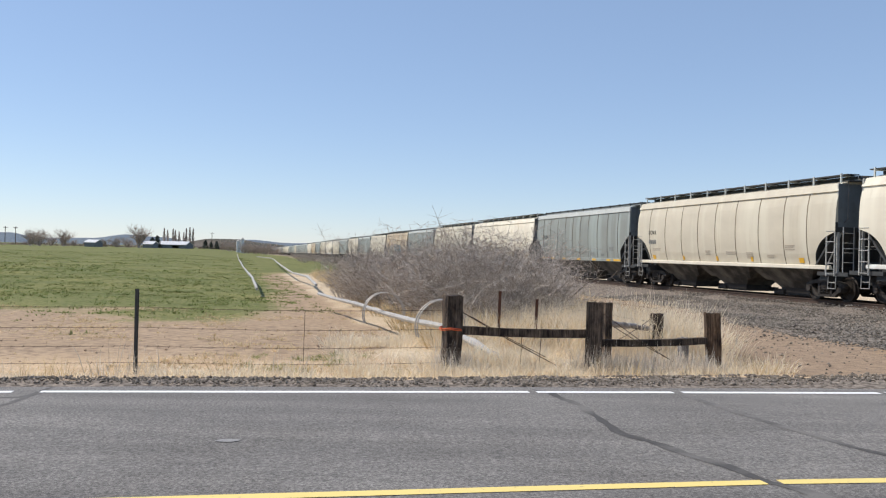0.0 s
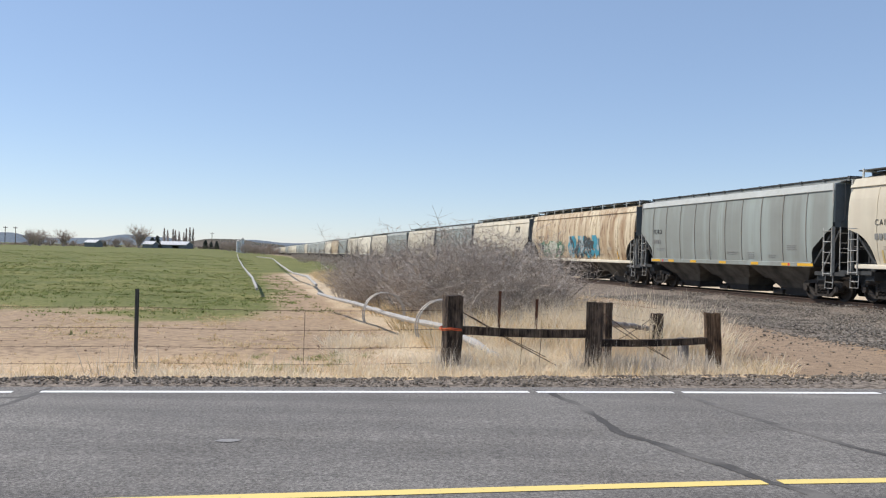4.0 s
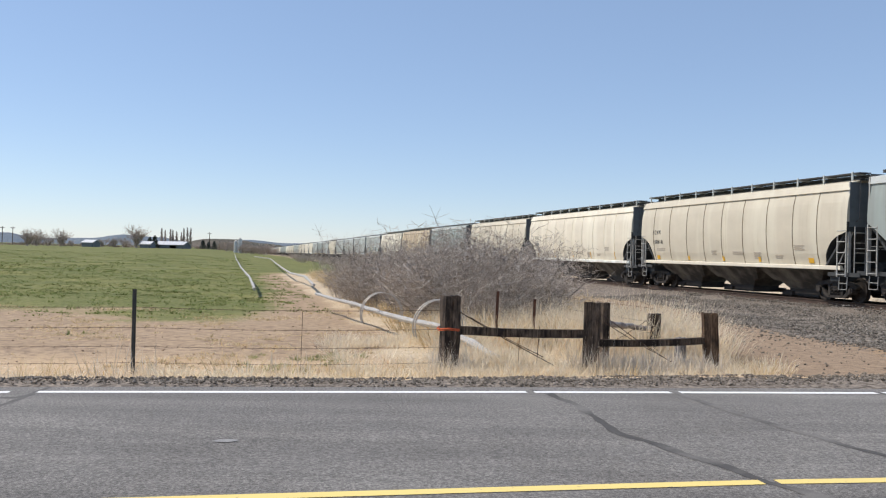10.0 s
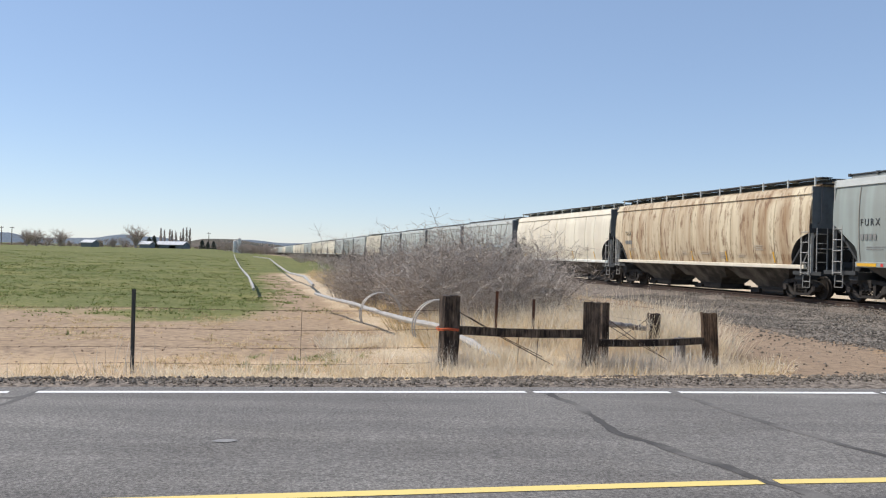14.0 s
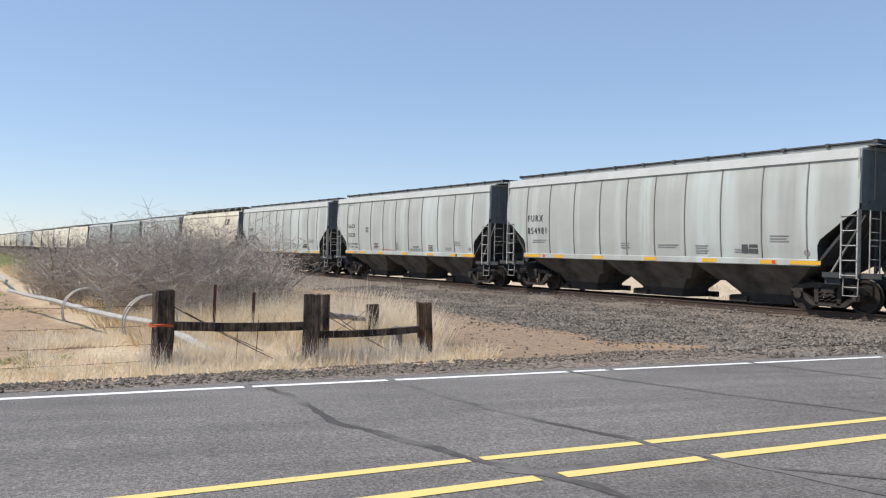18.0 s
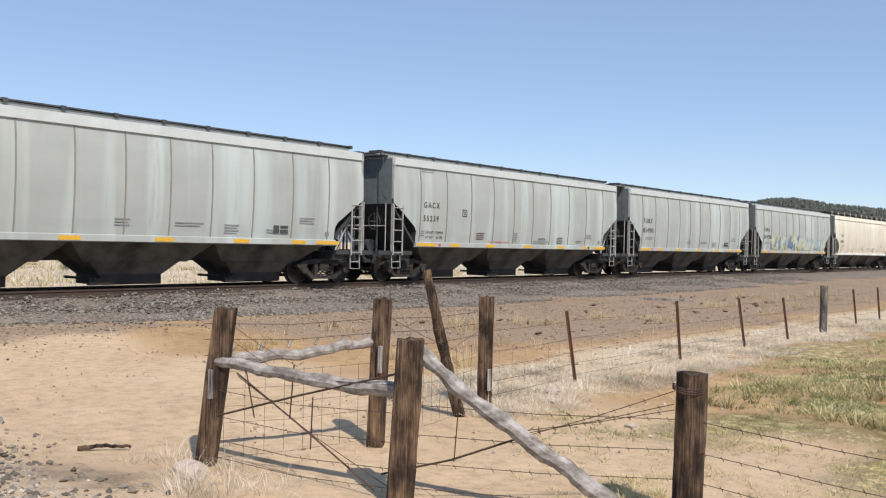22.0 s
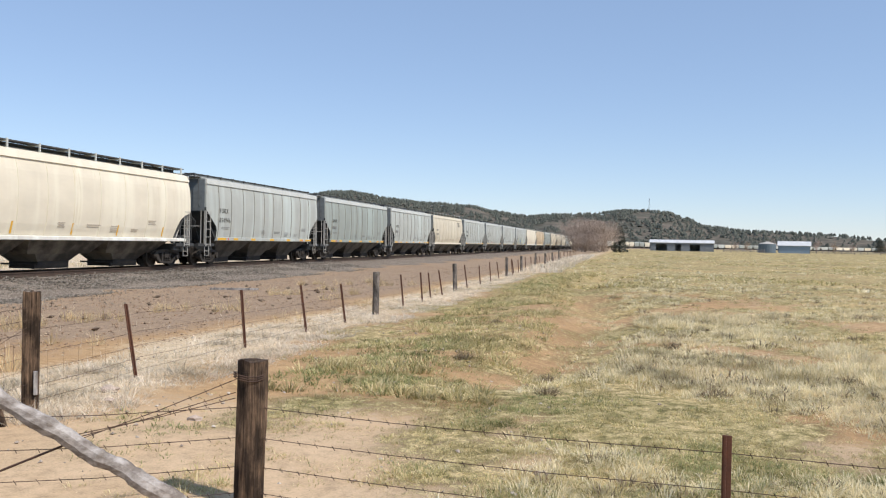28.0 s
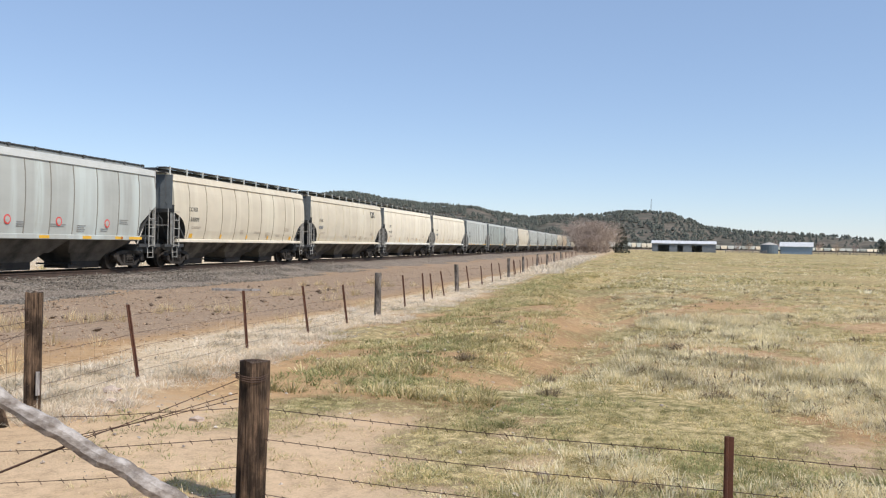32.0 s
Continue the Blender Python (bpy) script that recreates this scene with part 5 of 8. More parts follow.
def beam(x0, y0, z0, x1, y1, z1, w, h, mat, label):
    bm = bmesh.new()
    d = Vector((x1 - x0, y1 - y0, z1 - z0))
    k = 8
    side = Vector((-d.y, d.x, 0)).normalized() * (w / 2)
    rings = []
    for i in range(k + 1):
        p = Vector((x0, y0, z0)) + d * (i / k) + Vector((0, 0, -0.02 * math.sin(math.pi * i / k)))
        j = 0.008 * noise.noise((i * 0.9, x0, 2))
        rings.append([bm.verts.new(p + side * a + Vector((0, 0, b * h / 2 + j))) for a, b in ((-1, -1), (1, -1), (1, 1), (-1, 1))])
    for a, b in zip(rings, rings[1:]):
        for q in range(4):
            bm.faces.new((a[q], a[(q + 1) % 4], b[(q + 1) % 4], b[q]))
    bm.faces.new(rings[0][::-1]), bm.faces.new(rings[-1])
    thing("fence_rail", bm, mat, label, "fence rail")


beam(A[0] + 0.1, A[1] - 0.02, 0.265, B[0] - 0.1, B[1] - 0.03, 0.235, 0.07, 0.12, W_DARK, "blackened plank rail between two posts")
beam(B[0] + 0.1, B[1] + 0.02, 0.10, C[0] - 0.06, C[1] - 0.02, 0.115, 0.09, 0.10, W_DARK, "dark sagging rail with a pale worn top edge")
bm = bmesh.new()
log_rail(bm, [(BB[0] + 0.03, BB[1], 0.26), (3.25, 14.9, 0.18), (D[0] - 0.05, D[1] - 0.02, 0.08)], 0.05, 0.045, 4)
thing("fence_rail", bm, W_LOG, "pale peeled log brace between two posts", "fence rail")
t_post(*T1, -0.38, 0.78, M_GREEN_POST, "dark steel fence post at the roadside")
for k, (x, y, z0, z1) in enumerate(((1.03, 15.96, -0.4, 0.68), (1.72, 16.09, -0.4, 0.54), (-9.2, 10.75, -0.4, 0.74), (0.2, 22.5, -0.4, 0.7), (-1.4, 30.5, -0.42, 0.7), (-3.2, 39.0, -0.45, 0.7))):
    t_post(x, y, z0, z1, M_TPOST if k != 2 else M_GREEN_POST, "rusty steel fence post in dry grass", (0.03, 0))
bm = bmesh.new()
left = Vector((-60, 0.62, 0))
for z in (0.54, 0.27, 0.02, -0.2):
    wire(bm, (T1[0] - 40, T1[1] - 7.2, z), (-9.2, 10.75, z), 0.05, 0.003)
    wire(bm, (-9.2, 10.75, z), (*T1, z), 0.02, 0.003, 0.14)
    wire(bm, (*T1, z), (A[0], A[1] - 0.1, z + 0.01), 0.03, 0.003, 0.14)
for x, y, h in ((-1.9, 12.12, 0.5), (-6.2, 11.2, 0.3), (1.15, 12.6, 0.3)):
    wire(bm, (x, y, -0.35), (x + 0.01, y, h), 0, 0.004)
thing("fence_wire", bm, M_WIRE, "rusty barbed wire strung along the roadside", "wire fence")
bm = bmesh.new()
wire(bm, (A[0] + 0.1, A[1], 0.55), (B[0] - 0.5, B[1], -0.25), 0.02, 0.008)
wire(bm, (A[0] + 0.3, A[1], 0.45), (1.5, 12.55, -0.1), 0.02, 0.006)
wire(bm, (B[0] + 0.12, B[1], 0.55), (3.4, 13.0, -0.15), 0.02, 0.006)
wire(bm, (B[0] + 0.12, B[1], 0.45), (3.5, 13.05, -0.2), 0.02, 0.006)
wire(bm, (1.45, 12.62, 0.33), (1.42, 12.62, -0.2), 0, 0.006)
wire(bm, (D[0], D[1], 0.35), (B[0] + 0.4, B[1] + 0.8, 0.0), 0.03, 0.006)
for z in (0.45, 0.2, 0.0):
    wire(bm, (D[0], D[1], z), (-3.2, 39, z), 0.02, 0.003)
thing("fence_wire", bm, M_WIRE, "loose twisted wires of the corner brace", "wire fence")
bm = bmesh.new()
for z in (0.27, 0.29):
    pts = [(A[0] + 0.135 * math.cos(k) * 1.25, A[1] + 0.135 * math.sin(k) * 1.25, z + 0.01 * math.sin(3 * k)) for k in np.linspace(0, 6.28, 13)]
    tube(bm, pts, 0.008, 4, False)
thing("twine", bm, plain("orange_twine", (0.75, 0.16, 0.05), (0.6, 0.12, 0.05), 9, 0.8), "orange baling twine round a post", "twine")

# south side: brace of weathered posts and logs, then a long wire fence beside the track
GP, JP, FP, GG, EP, LP, KP = (6.74, -3.10), (6.52, -4.66), (4.98, -3.78), (3.53, -5.14), (7.26, -6.69), (7.06, -6.19), (0.39, -5.24)
post_thing("fence_post", *GP, -0.47, 0.81, 0.085, W_POST, "leaning weathered brown fence post", 4, (-0.12, -0.13), 11, 0.9)
post_thing("fence_post", *JP, -0.47, 0.86, 0.08, W_POST, "square brown fence post with cracked grain", 4, (-0.03, -0.04), 12, 0.75)
post_thing("fence_post", *FP, -0.45, 0.69, 0.10, W_POST, "stout weathered brown corner post", 4, (-0.04, -0.05), 13, 0.95)
post_thing("fence_post", *GG, -0.5, 0.53, 0.105, W_BARK, "round dark-stained fence post with blackened top", 8, (-0.01, -0.02), 14)
post_thing("fence_post", *EP, -0.5, 0.79, 0.085, W_BARK, "square dark brown fence post", 4, (0.0, 0.0), 15, 0.8)
bm = bmesh.new()
log_rail(bm, [(LP[0] - 0.02, LP[1] - 0.03, -0.7), (7.20, -6.02, 0.25), (7.32, -5.87, 1.09)], 0.07, 0.05, 21, 0.025)
thing("leaning_pole", bm, W_BARK, "dark crooked pole leaning in the fence line", "pole")
bm = bmesh.new()
log_rail(bm, [(GP[0] - 0.06, GP[1] - 0.05, 0.40), (6.0, -3.4, 0.34), (FP[0] + 0.02, FP[1] - 0.05, 0.30)], 0.042, 0.06, 31, 0.03)
thing("fence_rail", bm, W_LOG, "silvered split log braced between two posts", "fence rail")
bm = bmesh.new()
log_rail(bm, [(GP[0] - 0.02, GP[1] - 0.08, 0.38), (6.58, -3.9, 0.40), (JP[0], JP[1] + 0.05, 0.47)], 0.055, 0.04, 32, 0.03)
for k in range(6):
    t = k / 6 + 0.1
    p = Vector((GP[0], GP[1] - 0.08, 0.42)).lerp(Vector((JP[0], JP[1], 0.5)), t)
    tube(bm, [p, p + Vector((0.01, -0.03, 0.06))], [0.016, 0.008], 5)
thing("fence_rail", bm, W_LOG, "pale knotty log between two posts", "fence rail")
bm = bmesh.new()
log_rail(bm, [(FP[0] - 0.07, FP[1] - 0.1, 0.62), (4.62, -4.02, 0.36), (4.28, -4.28, 0.07), (3.98, -4.45, -0.12), (3.68, -4.62, -0.36), (3.52, -4.75, -0.5)], 0.052, 0.062, 33, 0.05)
thing("fence_rail", bm, W_LOG, "crooked silvered log slanting down to the ground", "fence rail")
for (x, y), z, nm in ((GP, 0.08, 1), (JP, 0.2, 2), (EP, -0.25, 3)):
    bm = bmesh.new()
    ring_box(bm, -0.045, 0.045, -0.02, 0.02, 0, 0.24, Matrix.Translation((x - 0.09, y + 0.02 - 0.05 * (nm == 1), z)) @ Matrix.Rotation(-0.7, 4, "Z"), 0.004)
    thing("cleat_board", bm, W_GREY, "short grey board nailed to a post", "board")


def net(bm, a, b, z0, z1, rows, step, r=0.0018):
    """Square woven wire between two posts."""
    a, b = Vector(a), Vector(b)
    for k in range(rows):
        z = z0 + (z1 - z0) * k / (rows - 1)
        wire(bm, (*a, z + 0.02 * noise.noise((k, a.x, 0))), (*b, z + 0.02 * noise.noise((k, b.x, 1))), 0.02, r)
    count = int((b - a).length / step)
    for k in range(1, count):
        p = a.lerp(b, k / count)
        wire(bm, (p.x, p.y, z0), (p.x + 0.02 * noise.noise((k, 3, 0)), p.y, z1), 0, r)


bm = bmesh.new()
net(bm, GP, JP, -0.42, 0.28, 6, 0.16)
net(bm, JP, EP, -0.42, 0.28, 6, 0.16)
for z in (0.42, 0.55, 0.68):
    wire(bm, (*GP, z), (*JP, z), 0.03, 0.003, 0.14)
    wire(bm, (*JP, z), (*EP, z - 0.05), 0.03, 0.003, 0.14)
wire(bm, (*JP, 0.75), (*LP, 0.2), 0.02, 0.003), wire(bm, (*EP, 0.45), (*JP, 0.0), 0.02, 0.003)
thing("fence_wire", bm, M_WIRE, "rusty woven and barbed wire between the posts", "wire fence")
bm = bmesh.new()
for z in (0.36, 0.16, -0.05, -0.24, -0.38):
    wire(bm, (*GP, z), (*FP, z), 0.04, 0.003, 0.14)
wire(bm, (GP[0], GP[1], -0.1), (FP[0], FP[1], 0.45), -0.01, 0.008, 0, 4)
wire(bm, (6.35, -3.2, 0.32), (5.2, -3.72, -0.42), -0.01, 0.008, 0, 4)
wire(bm, (6.35, -3.2, 0.30), (5.05, -3.85, -0.45), 0.03, 0.004)
for p, q in (((6.3, -3.25, 0.36), (6.2, -3.28, -0.02)), ((5.9, -3.45, 0.42), (5.95, -3.45, 0.0)), ((5.7, -3.5, 0.2), (5.72, -3.5, -0.2))):
    wire(bm, p, q, 0, 0.006)
for z in (0.6, 0.72):
    wire(bm, (GP[0] - 0.08, GP[1] - 0.12, z), (6.1, -3.6, z - 0.35), 0.02, 0.003)
thing("fence_wire", bm, M_WIRE, "rusty barbed wire and twisted brace wire", "wire fence")
bm = bmesh.new()
for z in (0.21, 0.0, -0.2, -0.38):
    wire(bm, (*FP, z + 0.02), (*GG, z), 0.02, 0.003, 0.13)
    wire(bm, (*GG, z), (*KP, z), 0.02, 0.003, 0.13)
    wire(bm, (*KP, z), (KP[0] - 6, KP[1] - 0.9, z), 0.05, 0.003, 0.13)
tie = Vector((4.28, -4.32, 0.06))
for k, z in enumerate((0.40, 0.31, 0.27)):
    wire(bm, (GG[0] + 0.08, GG[1] + 0.05, z), tie + Vector((0, 0, 0.02 * k)), 0.01, 0.0032, 0.1)
wire(bm, tie, (5.15, -3.75, -0.3), 0.03, 0.0075, 0, 4)
wire(bm, (4.62, -4.02, 0.3), (4.64, -4.0, -0.14), 0, 0.005)
for k in range(3):
    pts = [(GG[0] + 0.112 * math.cos(a), GG[1] + 0.112 * math.sin(a), 0.41 + 0.015 * k + 0.012 * math.sin(2 * a)) for a in np.linspace(0, 6.28, 13)]
    tube(bm, pts, 0.004, 4, False)
thing("fence_wire", bm, M_WIRE, "rusty barbed wire tied round the posts", "wire fence")
t_post(*KP, -0.5, 0.31, M_TPOST, "rusty steel fence post with a pale tip in the pasture")


FENCE = radians(11.674)
FENCE_U, FENCE_N = Vector((math.sin(FENCE), -math.cos(FENCE), 0)), Vector((math.cos(FENCE), math.sin(FENCE), 0))


def fence_at(s, a=-16.0):
    p = FENCE_N * (OFF + a) + FENCE_U * s
    return p.x, p.y


woods = {21.95, 34.6, 51.9, 62.0, 73.0, 83.0, 94.0, 106.0}
stops = [10.53, 14.05, 17.28, 19.7, 21.95, 25.9, 27.9, 30.0, 32.2, 34.6, 37.8, 41.2, 44.8, 48.4, 51.9, 54.6, 57.0, 59.5, 62.0, 65.6, 69.3, 73.0, 76.3, 79.6, 83.0, 86.6, 90.3, 94.0, 98.0, 102.0, 106.0, 112, 118, 124, 130, 137, 144, 152, 160]
rnd = random.Random(5)
for s in stops:
    a = -16.0 - 0.004 * max(0, s - 20) + rnd.uniform(-0.1, 0.1)
    x, y = fence_at(s, a)
    z = ground_z(x, y)
    if s in woods:
        post_thing("fence_post", x, y, z, z + rnd.uniform(1.08, 1.2), 0.085, W_OLD, "grey weathered round fence post", 7, (rnd.uniform(-0.05, 0.05), 0.03), int(s), 0, "post", "posts of the long fence")
    else:
        t_post(x, y, z, z + rnd.uniform(0.88, 1.0), M_TPOST, "thin rusty steel fence post", (rnd.uniform(0.08, 0.18), rnd.uniform(0.02, 0.08)))
bm = bmesh.new()
line = [EP] + [fence_at(s, -16.0 - 0.004 * max(0, s - 20)) for s in stops]
for (x0, y0), (x1, y1) in zip(line, line[1:]):
    g0, g1 = ground_z(x0, y0), ground_z(x1, y1)
    for h in (0.86, 0.62, 0.44, 0.28, 0.12):
        wire(bm, (x0, y0, g0 + h), (x1, y1, g1 + h), 0.015, 0.0026)
    if y0 > -18:
        net(bm, (x0, y0), (x1, y1), g0 + 0.05, g0 + 0.6, 4, 0.3, 0.001)
thing("fence_wire", bm, M_WIRE, "rusty wire strung along the railway fence", "wire fence")

# crossing sign on a wooden post
M_SIGN_RED = plain("red_sign_face", (0.72, 0.05, 0.03), (0.62, 0.045, 0.03), 3, 0.4)
M_SIGN_WHITE = plain("white_sign_face", (0.80, 0.80, 0.80), (0.68, 0.69, 0.70), 3, 0.45)
M_SIGN_BLACK = plain("black_sign_letters", (0.02, 0.02, 0.022), (0.03, 0.03, 0.03), 3, 0.5)
W_SIGN = timber("reddish_sign_post", (0.22, 0.12, 0.075), (0.36, 0.22, 0.14))


def crossing_sign():
    base = Vector((18.0, 2.07, -0.02))
    root = tagged(new("crossing_sign"), "wooden post with red octagonal sign and white crossbuck", "road sign")
    face = math.atan2(-base.y, -base.x) + 0.03               # the way it looks: towards the camera
    root.matrix_basis = Matrix.Translation(base) @ Matrix.Rotation(face + math.pi / 2, 4, "Z") @ Matrix.Rotation(radians(4.3), 4, "Y")
    bm = bmesh.new()
    stake(bm, 0, 0, -0.3, 4.1, 0.095, 4, (0, 0), 3, 0.0, 0.04)
    part("post", bm, W_SIGN, root)
    bm = bmesh.new()
    ring_box(bm, -0.085, 0.04, -0.112, -0.1, 0.45, 1.95)
    part("reflector_strip", bm, M_SIGN_WHITE, root, "long white reflective strip")

    def octagon(bm, r, y0, y1):
        extrude_y(bm, [(r * math.cos(radians(22.5 + 45 * k)), 2.36 + r * math.sin(radians(22.5 + 45 * k))) for k in range(8)], y0, y1)
    bm = bmesh.new()
    octagon(bm, 0.475, -0.125, -0.112)
    plate = part("sign_border", bm, M_SIGN_WHITE, root, "white border of the octagon")
    bm = bmesh.new()
    octagon(bm, 0.445, -0.131, -0.124)
    part("stop_plate", bm, M_SIGN_RED, root, "red octagonal plate")
    me = letters("STOP", 0.40, 0.002)
    me.materials.append(M_SIGN_WHITE)
    ob = new("stop_letters", me)
    ob.parent, ob.matrix_basis = root, Matrix.Translation((-0.365, -0.136, 2.225)) @ Matrix.Diagonal((0.72, 1, 1.02, 1))
    for turn, words, y in ((33, (("CROSSING", -0.56, 1.05),), -0.135), (-53, (("RAIL", -0.58, 0.9), ("ROAD", 0.14, 0.9)), -0.112)):
        m = Matrix.Translation((0.02, y, 3.22)) @ Matrix.Rotation(-radians(turn), 4, "Y")
        bm = bmesh.new()
        ring_box(bm, -0.66, 0.66, -0.008, 0.008, -0.125, 0.125, m)
        blade = part("crossbuck_blade", bm, M_SIGN_WHITE, root, "white crossbuck blade")
        for word, x, stretch in words:
            me = letters(word, 0.235, 0.002)
            me.materials.append(M_SIGN_BLACK)
            ob = new("crossbuck_letters", me)
            ob.parent, ob.matrix_basis = root, m @ Matrix.Translation((x, -0.011, -0.085)) @ Matrix.Diagonal((stretch * 0.86, 1, 1, 1))


crossing_sign()


# power pole beyond the track, with one slack cable
def power_pole(base, wood):
    root = tagged(new("power_pole"), "wooden power pole with crossarm and insulators", "utility pole")
    root.matrix_basis = Matrix.Translation(base) @ Matrix.Rotation(TRACK - math.pi / 2 + 0.12, 4, "Z")
    bm = bmesh.new()
    tube(bm, [(0, 0, -0.5), (0.02, 0, 4), (0.1, 0, 9.75)], [0.16, 0.14, 0.11], 10)
    part("pole", bm, wood, root)
    bm = bmesh.new()
    ring_box(bm, -1.28, 1.48, -0.16, -0.05, 9.42, 9.58, None, 0.01)
    part("crossarm", bm, wood, root)
    for x in (-1.2, -0.45, 0.6, 1.38):
        bm = bmesh.new()
        tube(bm, [(x, -0.1, 9.56), (x, -0.1, 9.66), (x, -0.1, 9.68), (x, -0.1, 9.78)], [0.02, 0.03, 0.07, 0.05], 8)
        part("insulator", bm, M_SIGN_WHITE, root, "white insulator")
    for x in (-0.7, 0.9):
        bm = bmesh.new()
        tube(bm, [(x, -0.17, 9.45), (0.1, -0.17, 8.95)], 0.02, 5)
        part("brace", bm, M_ENDS, root, "dark steel brace")


power_pole(Vector((31.9, 1.57, -0.5)), W_POLE)
power_pole(Vector((104.1, 14.4, -0.6)), W_OLD)
power_pole(Vector((212.2, 35.0, -0.6)), W_OLD)
bm = bmesh.new()
low, high = Vector((31.02, 2.08, 6.57)), Vector((31.08, -0.59, 10.21))
wire(bm, low + (low - high) * 1.95, high + (high - low) * 9, 0.0, 0.008)
thing("guy_cable", bm, M_ENDS, "dark taut cable anchored beside the pole", "cable")


# stones and litter
def stone(bm, p, r, seed, flat=0.6, sub=1):
    ret = bmesh.ops.create_icosphere(bm, subdivisions=sub, radius=1.0)
    for v in ret["verts"]:
        k = 1 + 0.5 * noise.noise(v.co * 1.5 + Vector((seed, 0, 0))) + 0.25 * noise.noise(v.co * 4 + Vector((seed, 3, 0)))
        v.co = Vector((v.co.x * r * k * 1.25, v.co.y * r * k, v.co.z * r * k * flat)) + Vector(p)


M_PALE_STONE = plain("pale_pink_stone", (0.55, 0.44, 0.36), (0.45, 0.36, 0.29), 6, 0.9)
M_GREY_STONE = plain("grey_stone", (0.30, 0.285, 0.26), (0.21, 0.195, 0.175), 6, 0.9)
M_DARK_STONE = plain("brown_stone", (0.13, 0.095, 0.075), (0.2, 0.145, 0.11), 6, 0.9)
for x, y, z, r, flat, mat, sub, label in ((6.35, -2.82, -0.40, 0.13, 0.8, M_PALE_STONE, 2, "pale pinkish round stone at a post"), (12.05, -1.54, -0.38, 0.24, 0.42, M_DARK_STONE, 3, "flat dark brown boulder on sand"), (9.1, -2.05, -0.4, 0.1, 0.5, M_GREY_STONE, 2, "flat grey stone half sunk in sand"),
                                         (7.5, -8.06, -0.5, 0.09, 0.6, M_PALE_STONE, 2, "pale stone on the sand"), (14.35, 0.36, 0.0, 0.12, 0.8, M_PALE_STONE, 2, "pale stone at the gravel edge"),
                                         (13.3, 0.05, -0.05, 0.12, 0.6, M_DARK_STONE, 2, "brown stone at the gravel edge"), 
                                         (5.6, -7.2, -0.5, 0.06, 0.6, M_PALE_STONE, 2, "small pale stone on bare soil"), (7.0, -7.5, -0.5, 0.06, 0.6, M_PALE_STONE, 2, "small pale stone on bare soil"), (1.91, -6.84, -0.52, 0.045, 0.6, M_PALE_STONE, 2, "pale flat stone in pasture grass")):
    bm = bmesh.new()
    stone(bm, (x, y, ground_z(x, y) + r * flat * 0.35), r, x, flat, sub)
    thing("stone", bm, mat, label, "stone")
bm = bmesh.new()
log_rail(bm, [(7.52, -2.36, ground_z(7.52, -2.36) + 0.02), (7.5, -2.57, ground_z(7.5, -2.57) + 0.04), (7.46, -2.78, ground_z(7.46, -2.78) + 0.02)], 0.02, 0.012, 41)
thing("stick", bm, W_BARK, "dark broken stick on sand", "stick")
bm = bmesh.new()
x, y = 19.74, -27.47
beam_z = ground_z(x, y) + 0.12
ring_box(bm, -0.9, 0.9, -0.05, 0.05, 0, 0.08, Matrix.Translation((x, y, beam_z - 0.1)) @ Matrix.Rotation(0.56, 4, "Z"))
thing("board", bm, W_GREY, "pale loose board lying by the track", "board")


# wheel-line irrigation pipe lying along the field edge
M_ALU = plain("dull_aluminium", (0.54, 0.51, 0.46), (0.40, 0.37, 0.33), 4, 0.55, 0.3)


def irrigation_line(pts, r0, r1, hoops, label):
    root = tagged(new("irrigation_pipe"), label, "irrigation pipe")
    bm = bmesh.new()
    log_rail(bm, pts, r0, r1, len(pts), 0.03, 8)
    part("pipe", bm, M_ALU, root)
    across = Vector((math.sin(0.36), -math.cos(0.36), 0)) * 0.06
    for (x, y, z), rr in hoops:
        bm = bmesh.new()
        for k in (-1, 1):
            ring = [Vector((x, y, z)) + across * k + Vector((math.cos(0.36), math.sin(0.36), 0)) * (rr * math.cos(math.pi * j / 16)) + Vector((0, 0, rr * math.sin(math.pi * j / 16))) for j in range(-2, 19)]
            tube(bm, ring, 0.014, 5, False)
        part("wheel_rim", bm, M_ALU, root, "bent pair of thin metal wheel rims")


irrigation_line([(1.04, 13.1, -0.3), (0.5, 14.6, -0.1), (0.0, 16.06, 0.0), (-1.2, 18.7, 0.02), (-1.95, 21.1, 0.03), (-3.74, 26.4, 0.02)], 0.065, 0.045,
                [((0.0, 16.06, 0.0), 0.49), ((-1.25, 18.9, 0.0), 0.46)], "dull aluminium irrigation pipe with thin wheels by the thicket")
irrigation_line([(-5.47, 37.85, -0.2), (-7.2, 46.4, -0.1), (-9.4, 54.8, -0.2), (-13.8, 74.7, -0.15), (-25.4, 129.6, -0.2), (-33.4, 156, -0.25)], 0.065, 0.06, [], "long crooked aluminium irrigation pipe on the field edge")
irrigation_line([(-7.25, 34.1, -0.25), (-9.4, 43.1, -0.12), (-14.7, 64.3, -0.12), (-24.9, 106.2, -0.15), (-49.6, 209.5, -0.2)], 0.06, 0.055, [], "long aluminium irrigation pipe in the green field")


